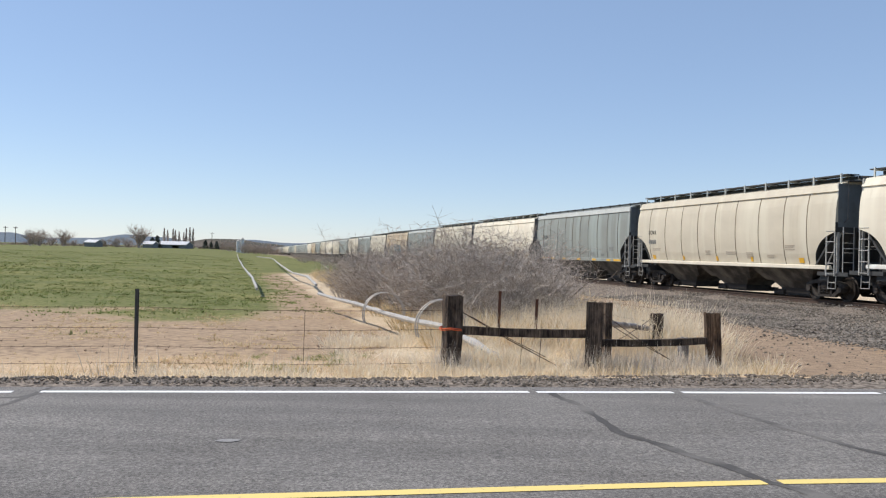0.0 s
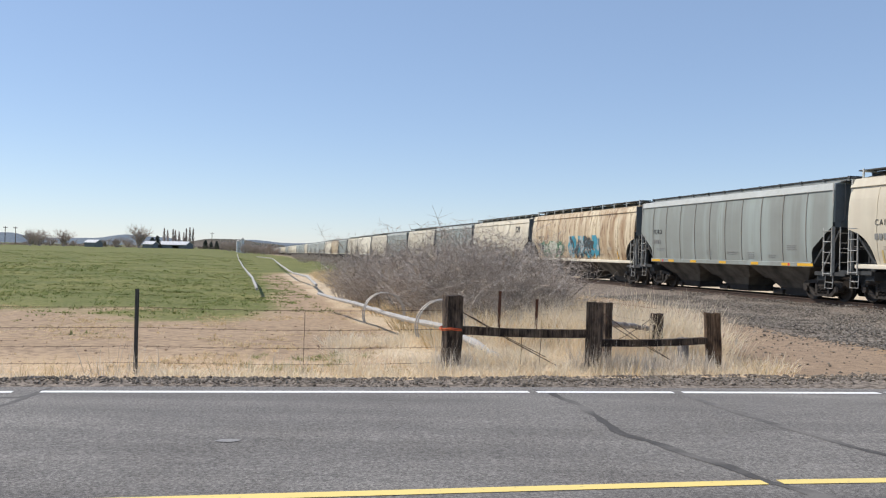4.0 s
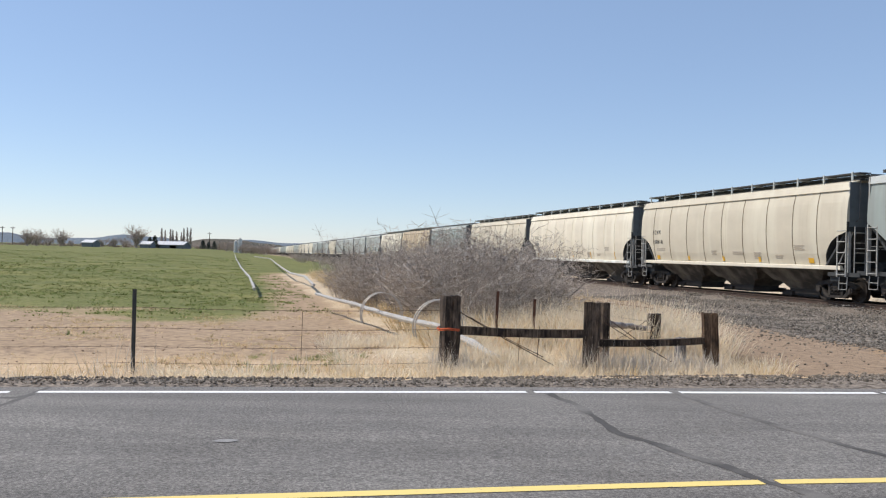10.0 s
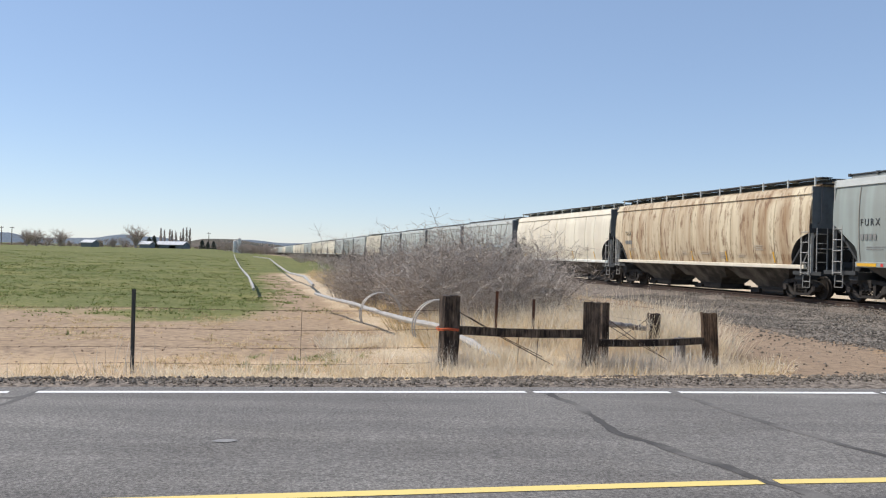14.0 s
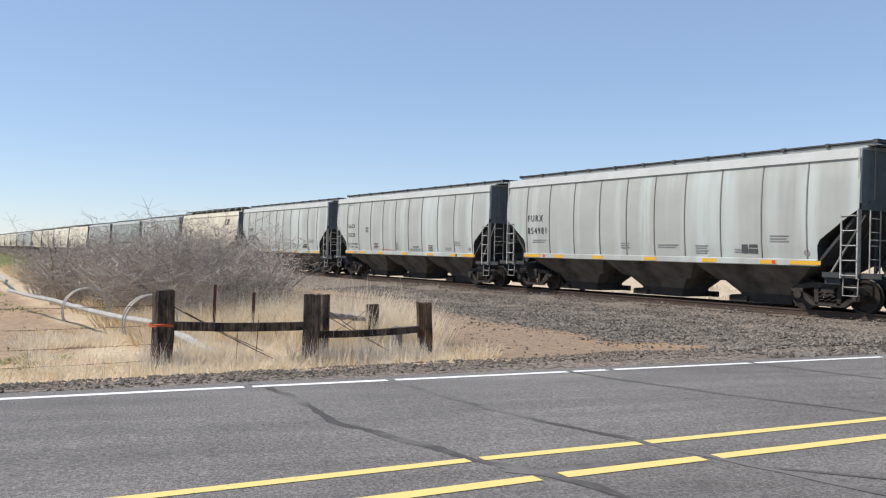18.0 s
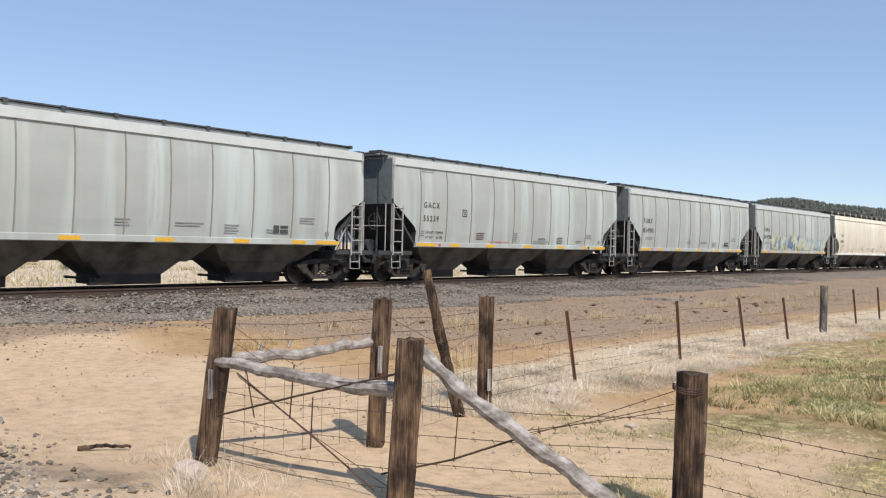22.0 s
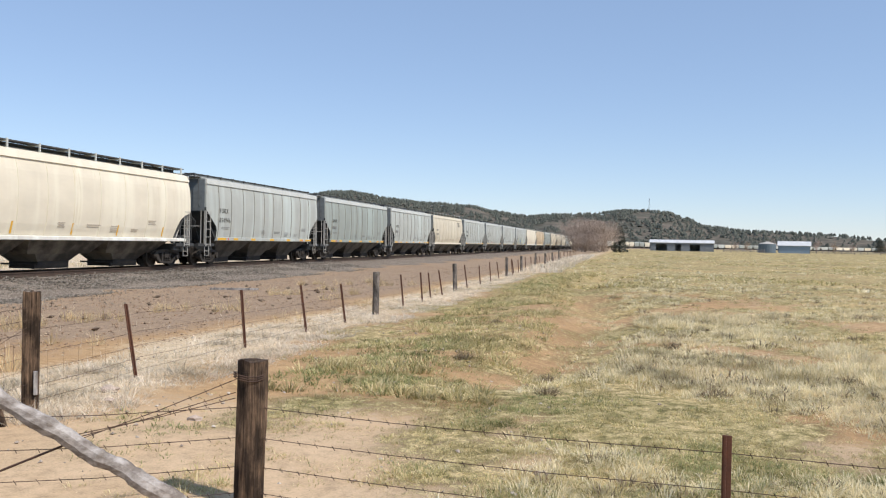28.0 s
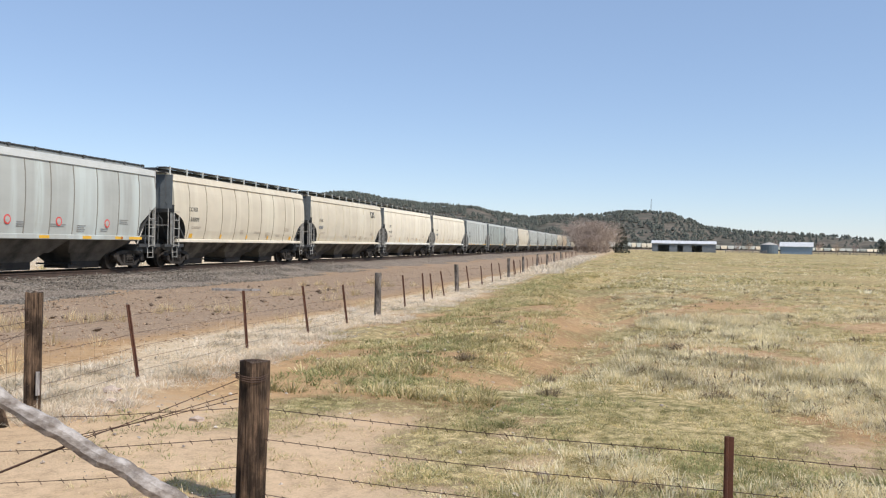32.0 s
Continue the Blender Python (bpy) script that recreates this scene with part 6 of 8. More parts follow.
# ---- plants ----
def blade_material(name, tones, thin=0.0, patch=0.0):
    """Grass whose blades differ one from another."""
    m, n, l, b = material(name, 0.85, 0, 0.15)
    g = n.new("ShaderNodeNewGeometry")
    k = len(tones) - 1
    c = ramp(n, l, g.outputs["Random Per Island"], [(i / k, c) for i, c in enumerate(tones)])
    if patch:                                               # whole tufts differ too
        spot = noise_tex(n, l, coords(n, l), patch, 3, 0.65)
        c = mix(n, l, 1.0, c, ramp(n, l, spot, [(0.36, (0.62, 0.6, 0.53)), (0.5, (1.0, 0.99, 0.96)), (0.62, (1.18, 1.18, 1.18))]), "MULTIPLY")
    l.new(c, b.inputs["Base Color"])
    if thin:                                                # light shines through the blades
        t, mx = n.new("ShaderNodeBsdfTranslucent"), n.new("ShaderNodeMixShader")
        mx.inputs[0].default_value = thin
        l.new(c, t.inputs[0])
        l.new(b.outputs[0], mx.inputs[1])
        l.new(t.outputs[0], mx.inputs[2])
        l.new(mx.outputs[0], n["Material Output"].inputs[0])
    return m


M_STRAW = blade_material("dry_straw_grass", [(0.76, 0.61, 0.38), (0.60, 0.45, 0.25), (0.82, 0.70, 0.48), (0.48, 0.37, 0.21), (0.74, 0.57, 0.34)], 0.5, 1.7)
M_TUFT = blade_material("tawny_tufts", [(0.88, 0.79, 0.56), (0.74, 0.65, 0.41), (0.92, 0.85, 0.66), (0.56, 0.49, 0.27), (0.80, 0.70, 0.46)], 0.5, 1.1)
M_PALE = blade_material("bleached_grass", [(0.87, 0.79, 0.65), (0.72, 0.63, 0.50), (0.90, 0.84, 0.73), (0.52, 0.44, 0.34)], 0.5, 1.2)
M_BLEACH = blade_material("sun_bleached_straw", [(0.90, 0.80, 0.61), (0.77, 0.65, 0.46), (0.92, 0.85, 0.69), (0.66, 0.55, 0.40), (0.86, 0.75, 0.56)], 0.5)
M_GREEN = blade_material("young_green_grass", [(0.23, 0.265, 0.11), (0.33, 0.345, 0.15), (0.46, 0.43, 0.23), (0.19, 0.215, 0.085)], 0.45, 1.5)
M_OLIVE = blade_material("mixed_pasture_grass", [(0.44, 0.39, 0.17), (0.69, 0.58, 0.33), (0.33, 0.32, 0.13), (0.80, 0.69, 0.45), (0.58, 0.49, 0.26)], 0.45, 1.3)
M_DEAD = blade_material("brown_dead_grass", [(0.27, 0.21, 0.135), (0.18, 0.14, 0.09), (0.36, 0.29, 0.19)], 0.2)
M_CROP = blade_material("green_crop", [(0.15, 0.20, 0.06), (0.22, 0.26, 0.09), (0.33, 0.32, 0.14)], 0.35, 0.5)


def blades(name, spots, mat, label, height, width, lean, seed, category="grass", tuft=False):
    """Loose blades as one mesh: spots are rows of x, y, scale."""
    r = np.random.default_rng(seed)
    spots = np.asarray(spots, float)
    k = len(spots)
    z = np.array([ground_z(x, y) for x, y in spots[:, :2]])
    turn, h = r.uniform(0, 2 * np.pi, k), height * spots[:, 2] * r.uniform(0.5, 1.25, k)
    w = width * np.sqrt(spots[:, 2]) * r.uniform(0.7, 1.3, k)
    tilt, way = np.minimum(np.abs(r.normal(0, lean, k)), 1.5), r.uniform(0, 2 * np.pi, k)
    if tuft and spots.shape[1] > 4:                         # blades bend outwards from the tuft's middle
        way = np.arctan2(spots[:, 4], spots[:, 3]) + r.normal(0, 0.5, k)
        turn = way + np.pi / 2 + r.normal(0, 0.5, k)
    side = np.stack([np.cos(turn), np.sin(turn), np.zeros(k)], 1) * w[:, None] / 2
    base = np.stack([spots[:, 0], spots[:, 1], z - 0.01], 1)
    out = np.stack([np.cos(way), np.sin(way)], 1) * (np.sin(tilt) * h)[:, None]
    mid = base + np.concatenate([out * 0.4, (np.cos(tilt) * h * 0.55)[:, None]], 1)
    tip = base + np.concatenate([out, (np.cos(tilt) * h)[:, None]], 1)
    v = np.stack([base - side, base + side, mid + side * 0.7, mid - side * 0.7, tip], 1).reshape(-1, 3)
    f = (np.arange(k)[:, None, None] * 5 + np.array([[0, 1, 2], [0, 2, 3], [3, 2, 4]])[None]).reshape(-1, 3)
    me = bpy.data.meshes.new(name)
    me.from_pydata(v.tolist(), [], f.tolist())
    me.materials.append(mat)
    return tagged(new(name, me), label, category, "", "stuff")


def clumped(seed, count, area, per=14, spread=0.09, keep=None, size=(0.6, 1.3)):
    """Tufts inside an area of (e or s, q or a) given by a function from two 0..1 numbers to x, y."""
    r, rows = random.Random(seed), []
    while len(rows) < count:                                # each row: place, size and the tuft's middle
        x, y = area(r.random(), r.random())
        if keep and r.random() > keep(x, y):
            continue
        sc = r.uniform(*size)
        for _ in range(per):
            dx, dy = r.gauss(0, spread), r.gauss(0, spread)
            rows.append((x + dx, y + dy, sc, dx, dy))
    return rows


def on_road_side(e0, e1, q0, q1):
    def place(u, v):
        p = at_road(e0 + (e1 - e0) * u, q0 + (q1 - q0) * v)
        return p.x, p.y
    return place


def by_track(s0, s1, a0, a1, power=1.0):
    def place(u, v):
        p = N * (OFF + a0 + (a1 - a0) * v) + U * (s0 + (s1 - s0) * u ** power)
        return p.x, p.y
    return place


def pasture_polar(r0, r1, az0, az1, power=1.6):
    def place(u, v):
        d, a = r0 + (r1 - r0) * u ** power, radians(az0 + (az1 - az0) * v)
        return d * math.sin(a), d * math.cos(a)
    return place


M_BRUSH = blade_material("bleached_twigs", [(0.76, 0.68, 0.56), (0.58, 0.50, 0.40), (0.84, 0.77, 0.65), (0.34, 0.28, 0.22)], 0.3)
def tussocks(name, spots, mat, label, height, width, per, seed, spread=0.5, fan=(0.1, 1.15), droop=0.3):
    """Tufts of curved blades that fan out from a small foot; spots are rows of x, y, size."""
    r = np.random.default_rng(seed)
    sp = np.asarray(spots, float)
    z = np.repeat(np.array([ground_z(x, y) for x, y in sp[:, :2]]), per)
    sp = np.repeat(sp, per, 0)
    k = len(sp)
    way, far = r.uniform(0, 2 * np.pi, k), np.sqrt(r.random(k))
    h = height * sp[:, 2] * r.uniform(0.55, 1.2, k)
    tilt = np.clip(fan[0] + (fan[1] - fan[0]) * far + r.normal(0, 0.18, k), -0.2, 1.5)
    out = np.stack([np.cos(way), np.sin(way)], 1)
    foot = sp[:, :2] + out * (spread * height * sp[:, 2] * far)[:, None]
    turn = way + np.pi / 2 + r.normal(0, 0.5, k)
    side = np.stack([np.cos(turn), np.sin(turn), np.zeros(k)], 1) * (width * np.sqrt(sp[:, 2]) * r.uniform(0.7, 1.4, k))[:, None] / 2
    base = np.concatenate([foot, (z - 0.01)[:, None]], 1)
    mid = base + np.concatenate([out * (np.sin(tilt * 0.7) * h * 0.55)[:, None], (np.cos(tilt * 0.7) * h * 0.55)[:, None]], 1)
    bend = np.clip(tilt * (1 + droop), -0.3, 1.75)
    tip = mid + np.concatenate([out * (np.sin(bend) * h * 0.5)[:, None], (np.cos(bend) * h * 0.5)[:, None]], 1)
    v = np.stack([base - side, base + side, mid + side * 0.75, mid - side * 0.75, tip], 1).reshape(-1, 3)
    f = (np.arange(k)[:, None, None] * 5 + np.array([[0, 1, 2], [0, 2, 3], [3, 2, 4]])[None]).reshape(-1, 3)
    me = bpy.data.meshes.new(name)
    me.from_pydata(v.tolist(), [], f.tolist())
    me.materials.append(mat)
    return tagged(new(name, me), label, "grass", "", "stuff")


def scatter(seed, count, area, keep=None, size=(0.6, 1.3)):
    """Places in an area with a size each; keep gives the share that stays."""
    r, rows = random.Random(seed), []
    tries = 0
    while len(rows) < count and tries < count * 60:
        tries += 1
        x, y = area(r.random(), r.random())
        if keep is None or r.random() < keep(x, y):
            rows.append((x, y, r.uniform(*size)))
    return rows


def spot_noise(x, y, f, seed):
    return noise.noise((x * f, y * f, seed)) + 0.5 * noise.noise((x * f * 2.7, y * f * 2.7, seed + 3))


# straw along the far roadside, round the corner posts and up to the thicket
def corner(x, y):
    return 1 - smooth(-15.2, -13.6, plan(x, y)[2])


tussocks("dry_grass", scatter(1, 720, on_road_side(-15, 7.2, 10.95, 12.6), lambda x, y: 0.04 + 0.96 * smooth(0.1, 0.45, spot_noise(x, y, 0.7, 5)), (0.5, 1.5)), M_BLEACH, "thin dry roadside grass", 0.17, 0.007, 18, 1, 0.8, (0.1, 1.3))
tussocks("dry_grass", scatter(2, 180, on_road_side(-15, 7.6, 11.0, 12.3), lambda x, y: smooth(0.1, 0.45, spot_noise(x, y, 0.55, 4)), (0.6, 1.4)), M_STRAW, "long dry stalks leaning over", 0.3, 0.006, 7, 4, 0.5, (0.2, 1.1), 0.1)
tussocks("dry_grass", scatter(3, 620, on_road_side(0.9, 8.2, 11.4, 17.5), lambda x, y: corner(x, y) * smooth(-0.2, 0.25, spot_noise(x, y, 0.7, 8)) * (1 - smooth(6.9, 8.2, plan(x, y)[0])), (0.6, 1.4)), M_BLEACH, "matted straw-coloured grass round the fence corner", 0.24, 0.007, 38, 2, 0.8, (0.1, 1.35))
tussocks("dry_grass", scatter(45, 300, on_road_side(3.0, 9.0, 14.6, 20.5), lambda x, y: corner(x, y) * smooth(-0.3, 0.2, spot_noise(x, y, 0.5, 18)), (0.6, 1.3)), M_BLEACH, "tall bleached grass before the thicket", 0.58, 0.009, 50, 45, 0.5, (0.05, 1.1))
tussocks("dry_grass", scatter(51, 130, lambda u, v: (1.7 + 3.4 * v, 15.2 + 4.6 * u), lambda x, y: smooth(-0.35, 0.2, spot_noise(x, y, 0.6, 33)), (0.6, 1.35)), M_BLEACH, "tall pale grass mound beside the thicket", 0.8, 0.008, 70, 51, 0.55, (0.05, 0.95))
tussocks("dry_grass", scatter(52, 60, lambda u, v: (0.3 + 1.3 * v, 12.75 + 0.9 * u), None, (0.6, 1.3)), M_BLEACH, "dry grass over the end of the pipe", 0.4, 0.008, 60, 52, 0.6, (0.1, 1.2))
tussocks("dry_grass", scatter(5, 1500, by_track(-15, -75, -19.0, -9.5, 1.5), lambda x, y: smooth(-0.4, 0.2, spot_noise(x, y, 0.3, 3)) * (1 - smooth(-left_bank(plan(x, y)[3]) - 5.0, -left_bank(plan(x, y)[3]) - 2.5, plan(x, y)[2])), (0.6, 1.3)), M_STRAW, "tall straw-coloured grass along the thicket", 0.55, 0.018, 26, 3, 0.5, (0.05, 1.1))
tussocks("dry_grass", scatter(46, 2600, lambda u, v: (-15 + 16 * v, 12.4 + 14 * u ** 1.3), lambda x, y: smooth(-0.1, 0.45, spot_noise(x, y, 0.45, 19)), (0.4, 1.4)), M_STRAW, "low dry stubble on the bare field edge", 0.075, 0.01, 9, 46, 0.8, (0.4, 1.4))
tussocks("green_weeds", scatter(50, 46, lambda u, v: (-3.0 + 1.9 * v, 12.3 + 2.2 * u), lambda x, y: smooth(0.0, 0.3, spot_noise(x, y, 1.3, 29))), M_GREEN, "small green weeds on the bare field edge", 0.1, 0.012, 26, 50, 0.9, (0.4, 1.4))
blades("dry_brush", clumped(47, 900, on_road_side(-12, 7.5, 11.1, 12.2), 12, 0.16, lambda x, y: smooth(0.0, 0.4, noise.noise((x * 0.9, y * 0.9, 20)))), M_BRUSH, "broken pale stalks along the roadside", 0.42, 0.008, 1.1, 47)
blades("dry_brush", clumped(5, 2600, on_road_side(4.7, 6.5, 11.75, 12.5), 60, 0.16), M_BRUSH, "tangle of pale dry twigs under the rail", 0.32, 0.012, 1.3, 5)
for k, post in enumerate((A, B)):
    blades("dry_brush", clumped(6 + k, 450, lambda u, v: (post[0] + 0.5 * (u - 0.5), post[1] - 0.18 + 0.1 * v), 20, 0.1), M_BRUSH, "dry twigs against a post", 0.4, 0.008, 0.6, 6 + k)
tussocks("crop_rows", scatter(8, 5200, lambda u, v: (-2 - 30 * v * (0.35 + 1.1 * u), 17 + 50 * u ** 1.5), lambda x, y: smooth(21, 36, plan(x, y)[1] + 8 * noise.noise((x * 0.2, y * 0.2, 0))) * (plan(x, y)[2] < -19.5) * (0.25 + 0.75 * smooth(-0.2, 0.3, spot_noise(x, y, 0.5, 31))), (0.5, 1.5)), M_CROP, "short young green crop", 0.085, 0.03, 9, 8, 1.6, (0.4, 1.4))
tussocks("crop_rows", scatter(9, 2600, lambda u, v: (-10 - 75 * v * (0.5 + u), 60 + 140 * u), lambda x, y: (plan(x, y)[2] < -21) * smooth(-0.2, 0.3, spot_noise(x, y, 0.15, 32)), (0.6, 1.5)), M_CROP, "green crop farther out", 0.11, 0.09, 8, 9, 4.0, (0.5, 1.4))


# pasture: bleached straw under the long fence, short turf, pale tussocks
def fence_straw(x, y):
    return 0.08 + 0.92 * smooth(-0.2, 0.35, spot_noise(x, y, 0.6, 1))


def turf(x, y):
    return min(1.0, ground_mix(x, y)[1] * 1.1)


def tussock_land(x, y):
    """Where the coarse pale grass stands: out in the field, in drifts."""
    e, q, a, s = plan(x, y)
    drift = smooth(-0.25, 0.35, spot_noise(x, y, 0.28, 6))
    return drift * smooth(-20.2, -23.5, a + 1.6 * noise.noise((x * 0.3, y * 0.3, 9))) * smooth(5.5, 9.0, s + 1.5 * noise.noise((x * 0.5, y * 0.5, 14)))


near_pasture, mid_pasture = pasture_polar(5.0, 16, 135, 200), pasture_polar(12, 50, 145, 200, 1.3)
tussocks("dry_grass", scatter(11, 2500, by_track(7.5, 60, -16.9, -14.6, 1.5), fence_straw, (0.5, 1.4)), M_PALE, "bleached dry grass under the fence", 0.15, 0.007, 24, 11, 1.1, (0.55, 1.5))
tussocks("dry_grass", scatter(10, 420, by_track(60, 165, -18.0, -15.0, 1.2), None, (0.7, 1.4)), M_PALE, "bleached dry grass under the far fence", 0.4, 0.04, 14, 10, 0.9, (0.1, 1.2))
tussocks("dry_grass", scatter(12, 46, lambda u, v: (6.3 + 1.4 * (u - 0.5), -2.9 + 0.9 * (v - 0.5))), M_PALE, "pale dry grass at a leaning post", 0.2, 0.005, 18, 12, 0.7, (0.2, 1.4))
tussocks("dry_grass", scatter(13, 130, by_track(9, 40, -15.5, -8.5), lambda x, y: smooth(0.1, 0.5, noise.noise((x * 0.5, y * 0.5, 1)))), M_STRAW, "small dry tufts on bare soil", 0.3, 0.009, 30, 13, 0.5, (0.05, 1.0))
tussocks("pasture_grass", scatter(21, 8200, near_pasture, lambda x, y: turf(x, y) * smooth(-0.35, 0.3, spot_noise(x, y, 0.8, 2)), (0.4, 1.4)), M_OLIVE, "short dry and green pasture grass", 0.05, 0.006, 20, 21, 1.5, (0.3, 1.45))
tussocks("pasture_grass", scatter(22, 2400, near_pasture, lambda x, y: turf(x, y) * smooth(0.0, 0.35, spot_noise(x, y, 0.6, 12)), (0.4, 1.3)), M_GREEN, "fresh green grass in patches", 0.055, 0.007, 20, 22, 1.6, (0.3, 1.45))
tussocks("pasture_grass", scatter(23, 9500, mid_pasture, lambda x, y: turf(x, y) * smooth(-0.5, 0.2, spot_noise(x, y, 0.45, 22)), (0.5, 1.6)), M_OLIVE, "mixed pasture grass", 0.06, 0.012, 15, 23, 1.6, (0.3, 1.4))
tussocks("pasture_grass", scatter(43, 1000, by_track(10, 55, -19.4, -17.4, 1.4), lambda x, y: smooth(-0.35, 0.2, spot_noise(x, y, 0.5, 15)), (0.5, 1.5)), M_GREEN, "fresh green grass along the fence bank", 0.085, 0.012, 18, 43, 1.3, (0.2, 1.4))
tussocks("pasture_grass", scatter(48, 1200, by_track(10, 60, -20.6, -17.6, 1.4), lambda x, y: smooth(-0.2, 0.3, spot_noise(x, y, 0.6, 35)), (0.5, 1.5)), M_OLIVE, "olive grass on the lip of the ditch", 0.13, 0.014, 20, 48, 0.9, (0.2, 1.3))
tussocks("pasture_clumps", scatter(24, 3200, near_pasture, tussock_land, (0.45, 1.5)), M_TUFT, "pale grass tussocks in the pasture", 0.085, 0.006, 38, 24, 1.0, (0.05, 1.3))
tussocks("pasture_clumps", scatter(25, 5200, mid_pasture, tussock_land, (0.45, 1.7)), M_TUFT, "pale grass tussocks in the pasture", 0.095, 0.012, 26, 25, 1.0, (0.05, 1.3))
tussocks("pasture_clumps", scatter(44, 520, pasture_polar(9, 26, 163, 192, 1.2), lambda x, y: smooth(0.05, 0.45, spot_noise(x, y, 0.2, 16)) * (plan(x, y)[2] < -22.5), (0.7, 1.5)), M_TUFT, "bleached feathery grass tussocks", 0.17, 0.009, 70, 44, 0.9, (0.05, 1.2))
tussocks("pasture_clumps", [(x, y, 1.0) for x, y in ((4.88, -12.84), (3.58, -13.04), (2.2, -16.5), (6.4, -19.0), (1.0, -11.4), (2.9, -10.6), (-0.6, -13.2), (0.25, -5.7))], M_DEAD, "dark dead tussocks in the pasture", 0.16, 0.009, 150, 27, 0.9, (0.1, 1.3))
tussocks("pasture_clumps", scatter(29, 260, near_pasture, tussock_land, (0.5, 1.3)), M_DEAD, "brown dead grass between the tufts", 0.11, 0.009, 30, 29, 0.9, (0.2, 1.4))
tussocks("pasture_clumps", scatter(30, 600, mid_pasture, tussock_land, (0.5, 1.4)), M_DEAD, "brown dead grass between the tufts", 0.12, 0.018, 22, 30, 0.9, (0.2, 1.4))
far_pasture = pasture_polar(42, 200, 150, 194, 1.3)
tussocks("pasture_grass", scatter(28, 700, far_pasture, lambda x, y: (0.1 + 0.9 * smooth(-0.1, 0.4, spot_noise(x, y, 0.1, 6))) * (plan(x, y)[2] < -17.5), (0.6, 1.6)), M_TUFT, "pale pasture grass far out", 0.16, 0.06, 12, 28, 2.0, (0.2, 1.3))
tussocks("pasture_grass", scatter(31, 2600, far_pasture, lambda x, y: smooth(0.0, 0.4, spot_noise(x, y, 0.08, 7)) * (plan(x, y)[2] < -17.5), (0.6, 1.6)), M_OLIVE, "olive pasture grass far out", 0.12, 0.06, 12, 31, 2.5, (0.3, 1.4))
tussocks("far_side_grass", scatter(26, 1500, by_track(-40, 60, 6.0, 24), lambda x, y: smooth(-0.4, 0.2, spot_noise(x, y, 0.3, 41)), (0.5, 1.4)), M_PALE, "bleached grass beyond the track", 0.34, 0.02, 22, 26, 0.9, (0.1, 1.3))
tussocks("far_side_grass", scatter(53, 420, by_track(-40, 60, 9.0, 40), lambda x, y: smooth(0.0, 0.4, spot_noise(x, y, 0.16, 42)), (0.5, 1.4)), M_OLIVE, "olive grass beyond the track", 0.4, 0.03, 22, 53, 0.9, (0.1, 1.3))
M_SAGE = blade_material("olive_sage_leaves", [(0.16, 0.165, 0.095), (0.235, 0.235, 0.145), (0.30, 0.29, 0.19), (0.12, 0.12, 0.07)], 0.3)


def sage(seed):
    """Woody stems that carry many small grey-green leaves."""
    r = random.Random(seed)
    bm = bmesh.new()
    for _ in range(26):
        a, lean = r.uniform(0, 6.28), r.uniform(0.05, 1.2)
        d = Vector((math.cos(a) * lean, math.sin(a) * lean, 1)).normalized()
        tip = d * r.uniform(0.55, 1.0)
        tube(bm, [(0, 0, -0.05), tip * 0.5 + Vector((r.gauss(0, 0.04), r.gauss(0, 0.04), 0)), tip], [0.016, 0.01, 0.004], 3, False)
        for _ in range(46):
            p = tip * r.uniform(0.3, 1.05) + Vector((r.gauss(0, 0.08), r.gauss(0, 0.08), r.gauss(0, 0.07)))
            e = Vector((r.gauss(0, 1), r.gauss(0, 1), r.gauss(0.5, 0.7))).normalized()
            f = e.orthogonal().normalized() * 0.018
            bm.faces.new([bm.verts.new(q) for q in (p - f, p + e * 0.05 + f * 0.4, p + e * 0.11, p - f * 0.2 + e * 0.05)])
    return bm


SAGES = [to_mesh("sage_bush", sage(70 + k), M_SAGE) for k in range(3)]
r = random.Random(12)
for k in range(34):
    s, a = r.uniform(-24, 46), 9 + 26 * r.random() ** 1.5
    p = N * (OFF + a) + U * s
    size = r.uniform(0.7, 1.5)
    ob = tagged(new("sage_bush", SAGES[k % 3]), "low olive-green sage bush in bleached grass", "bush", "bushes beyond the track")
    ob.matrix_basis = pose(p.x, p.y, ground_z(p.x, p.y), 0, 0, r.uniform(0, 360)) @ Matrix.Diagonal((size * 1.3, size * 1.3, size, 1))
for k in range(46):
    b, d, size = 52 + 46 * (k + r.random()) / 46, r.uniform(230, 300), r.uniform(2.6, 5.0)
    x, y = d * math.sin(radians(b)), d * math.cos(radians(b))
    ob = tagged(new("juniper", SAGES[k % 3]), "dark olive juniper far beyond the track", "tree", "trees beyond the track")
    ob.matrix_basis = pose(x, y, ground_z(x, y), 0, 0, r.uniform(0, 360)) @ Matrix.Diagonal((size * 1.4, size * 1.4, size, 1))
for k in range(22):
    p = N * (OFF + 15.5) + U * (-20 + 3.1 * k)
    t_post(p.x, p.y, ground_z(p.x, p.y), ground_z(p.x, p.y) + 1.15, M_LADDER, "pale steel fence post beyond the track", (r.uniform(-0.05, 0.05), r.uniform(-0.05, 0.05)), "steel posts beyond the track")


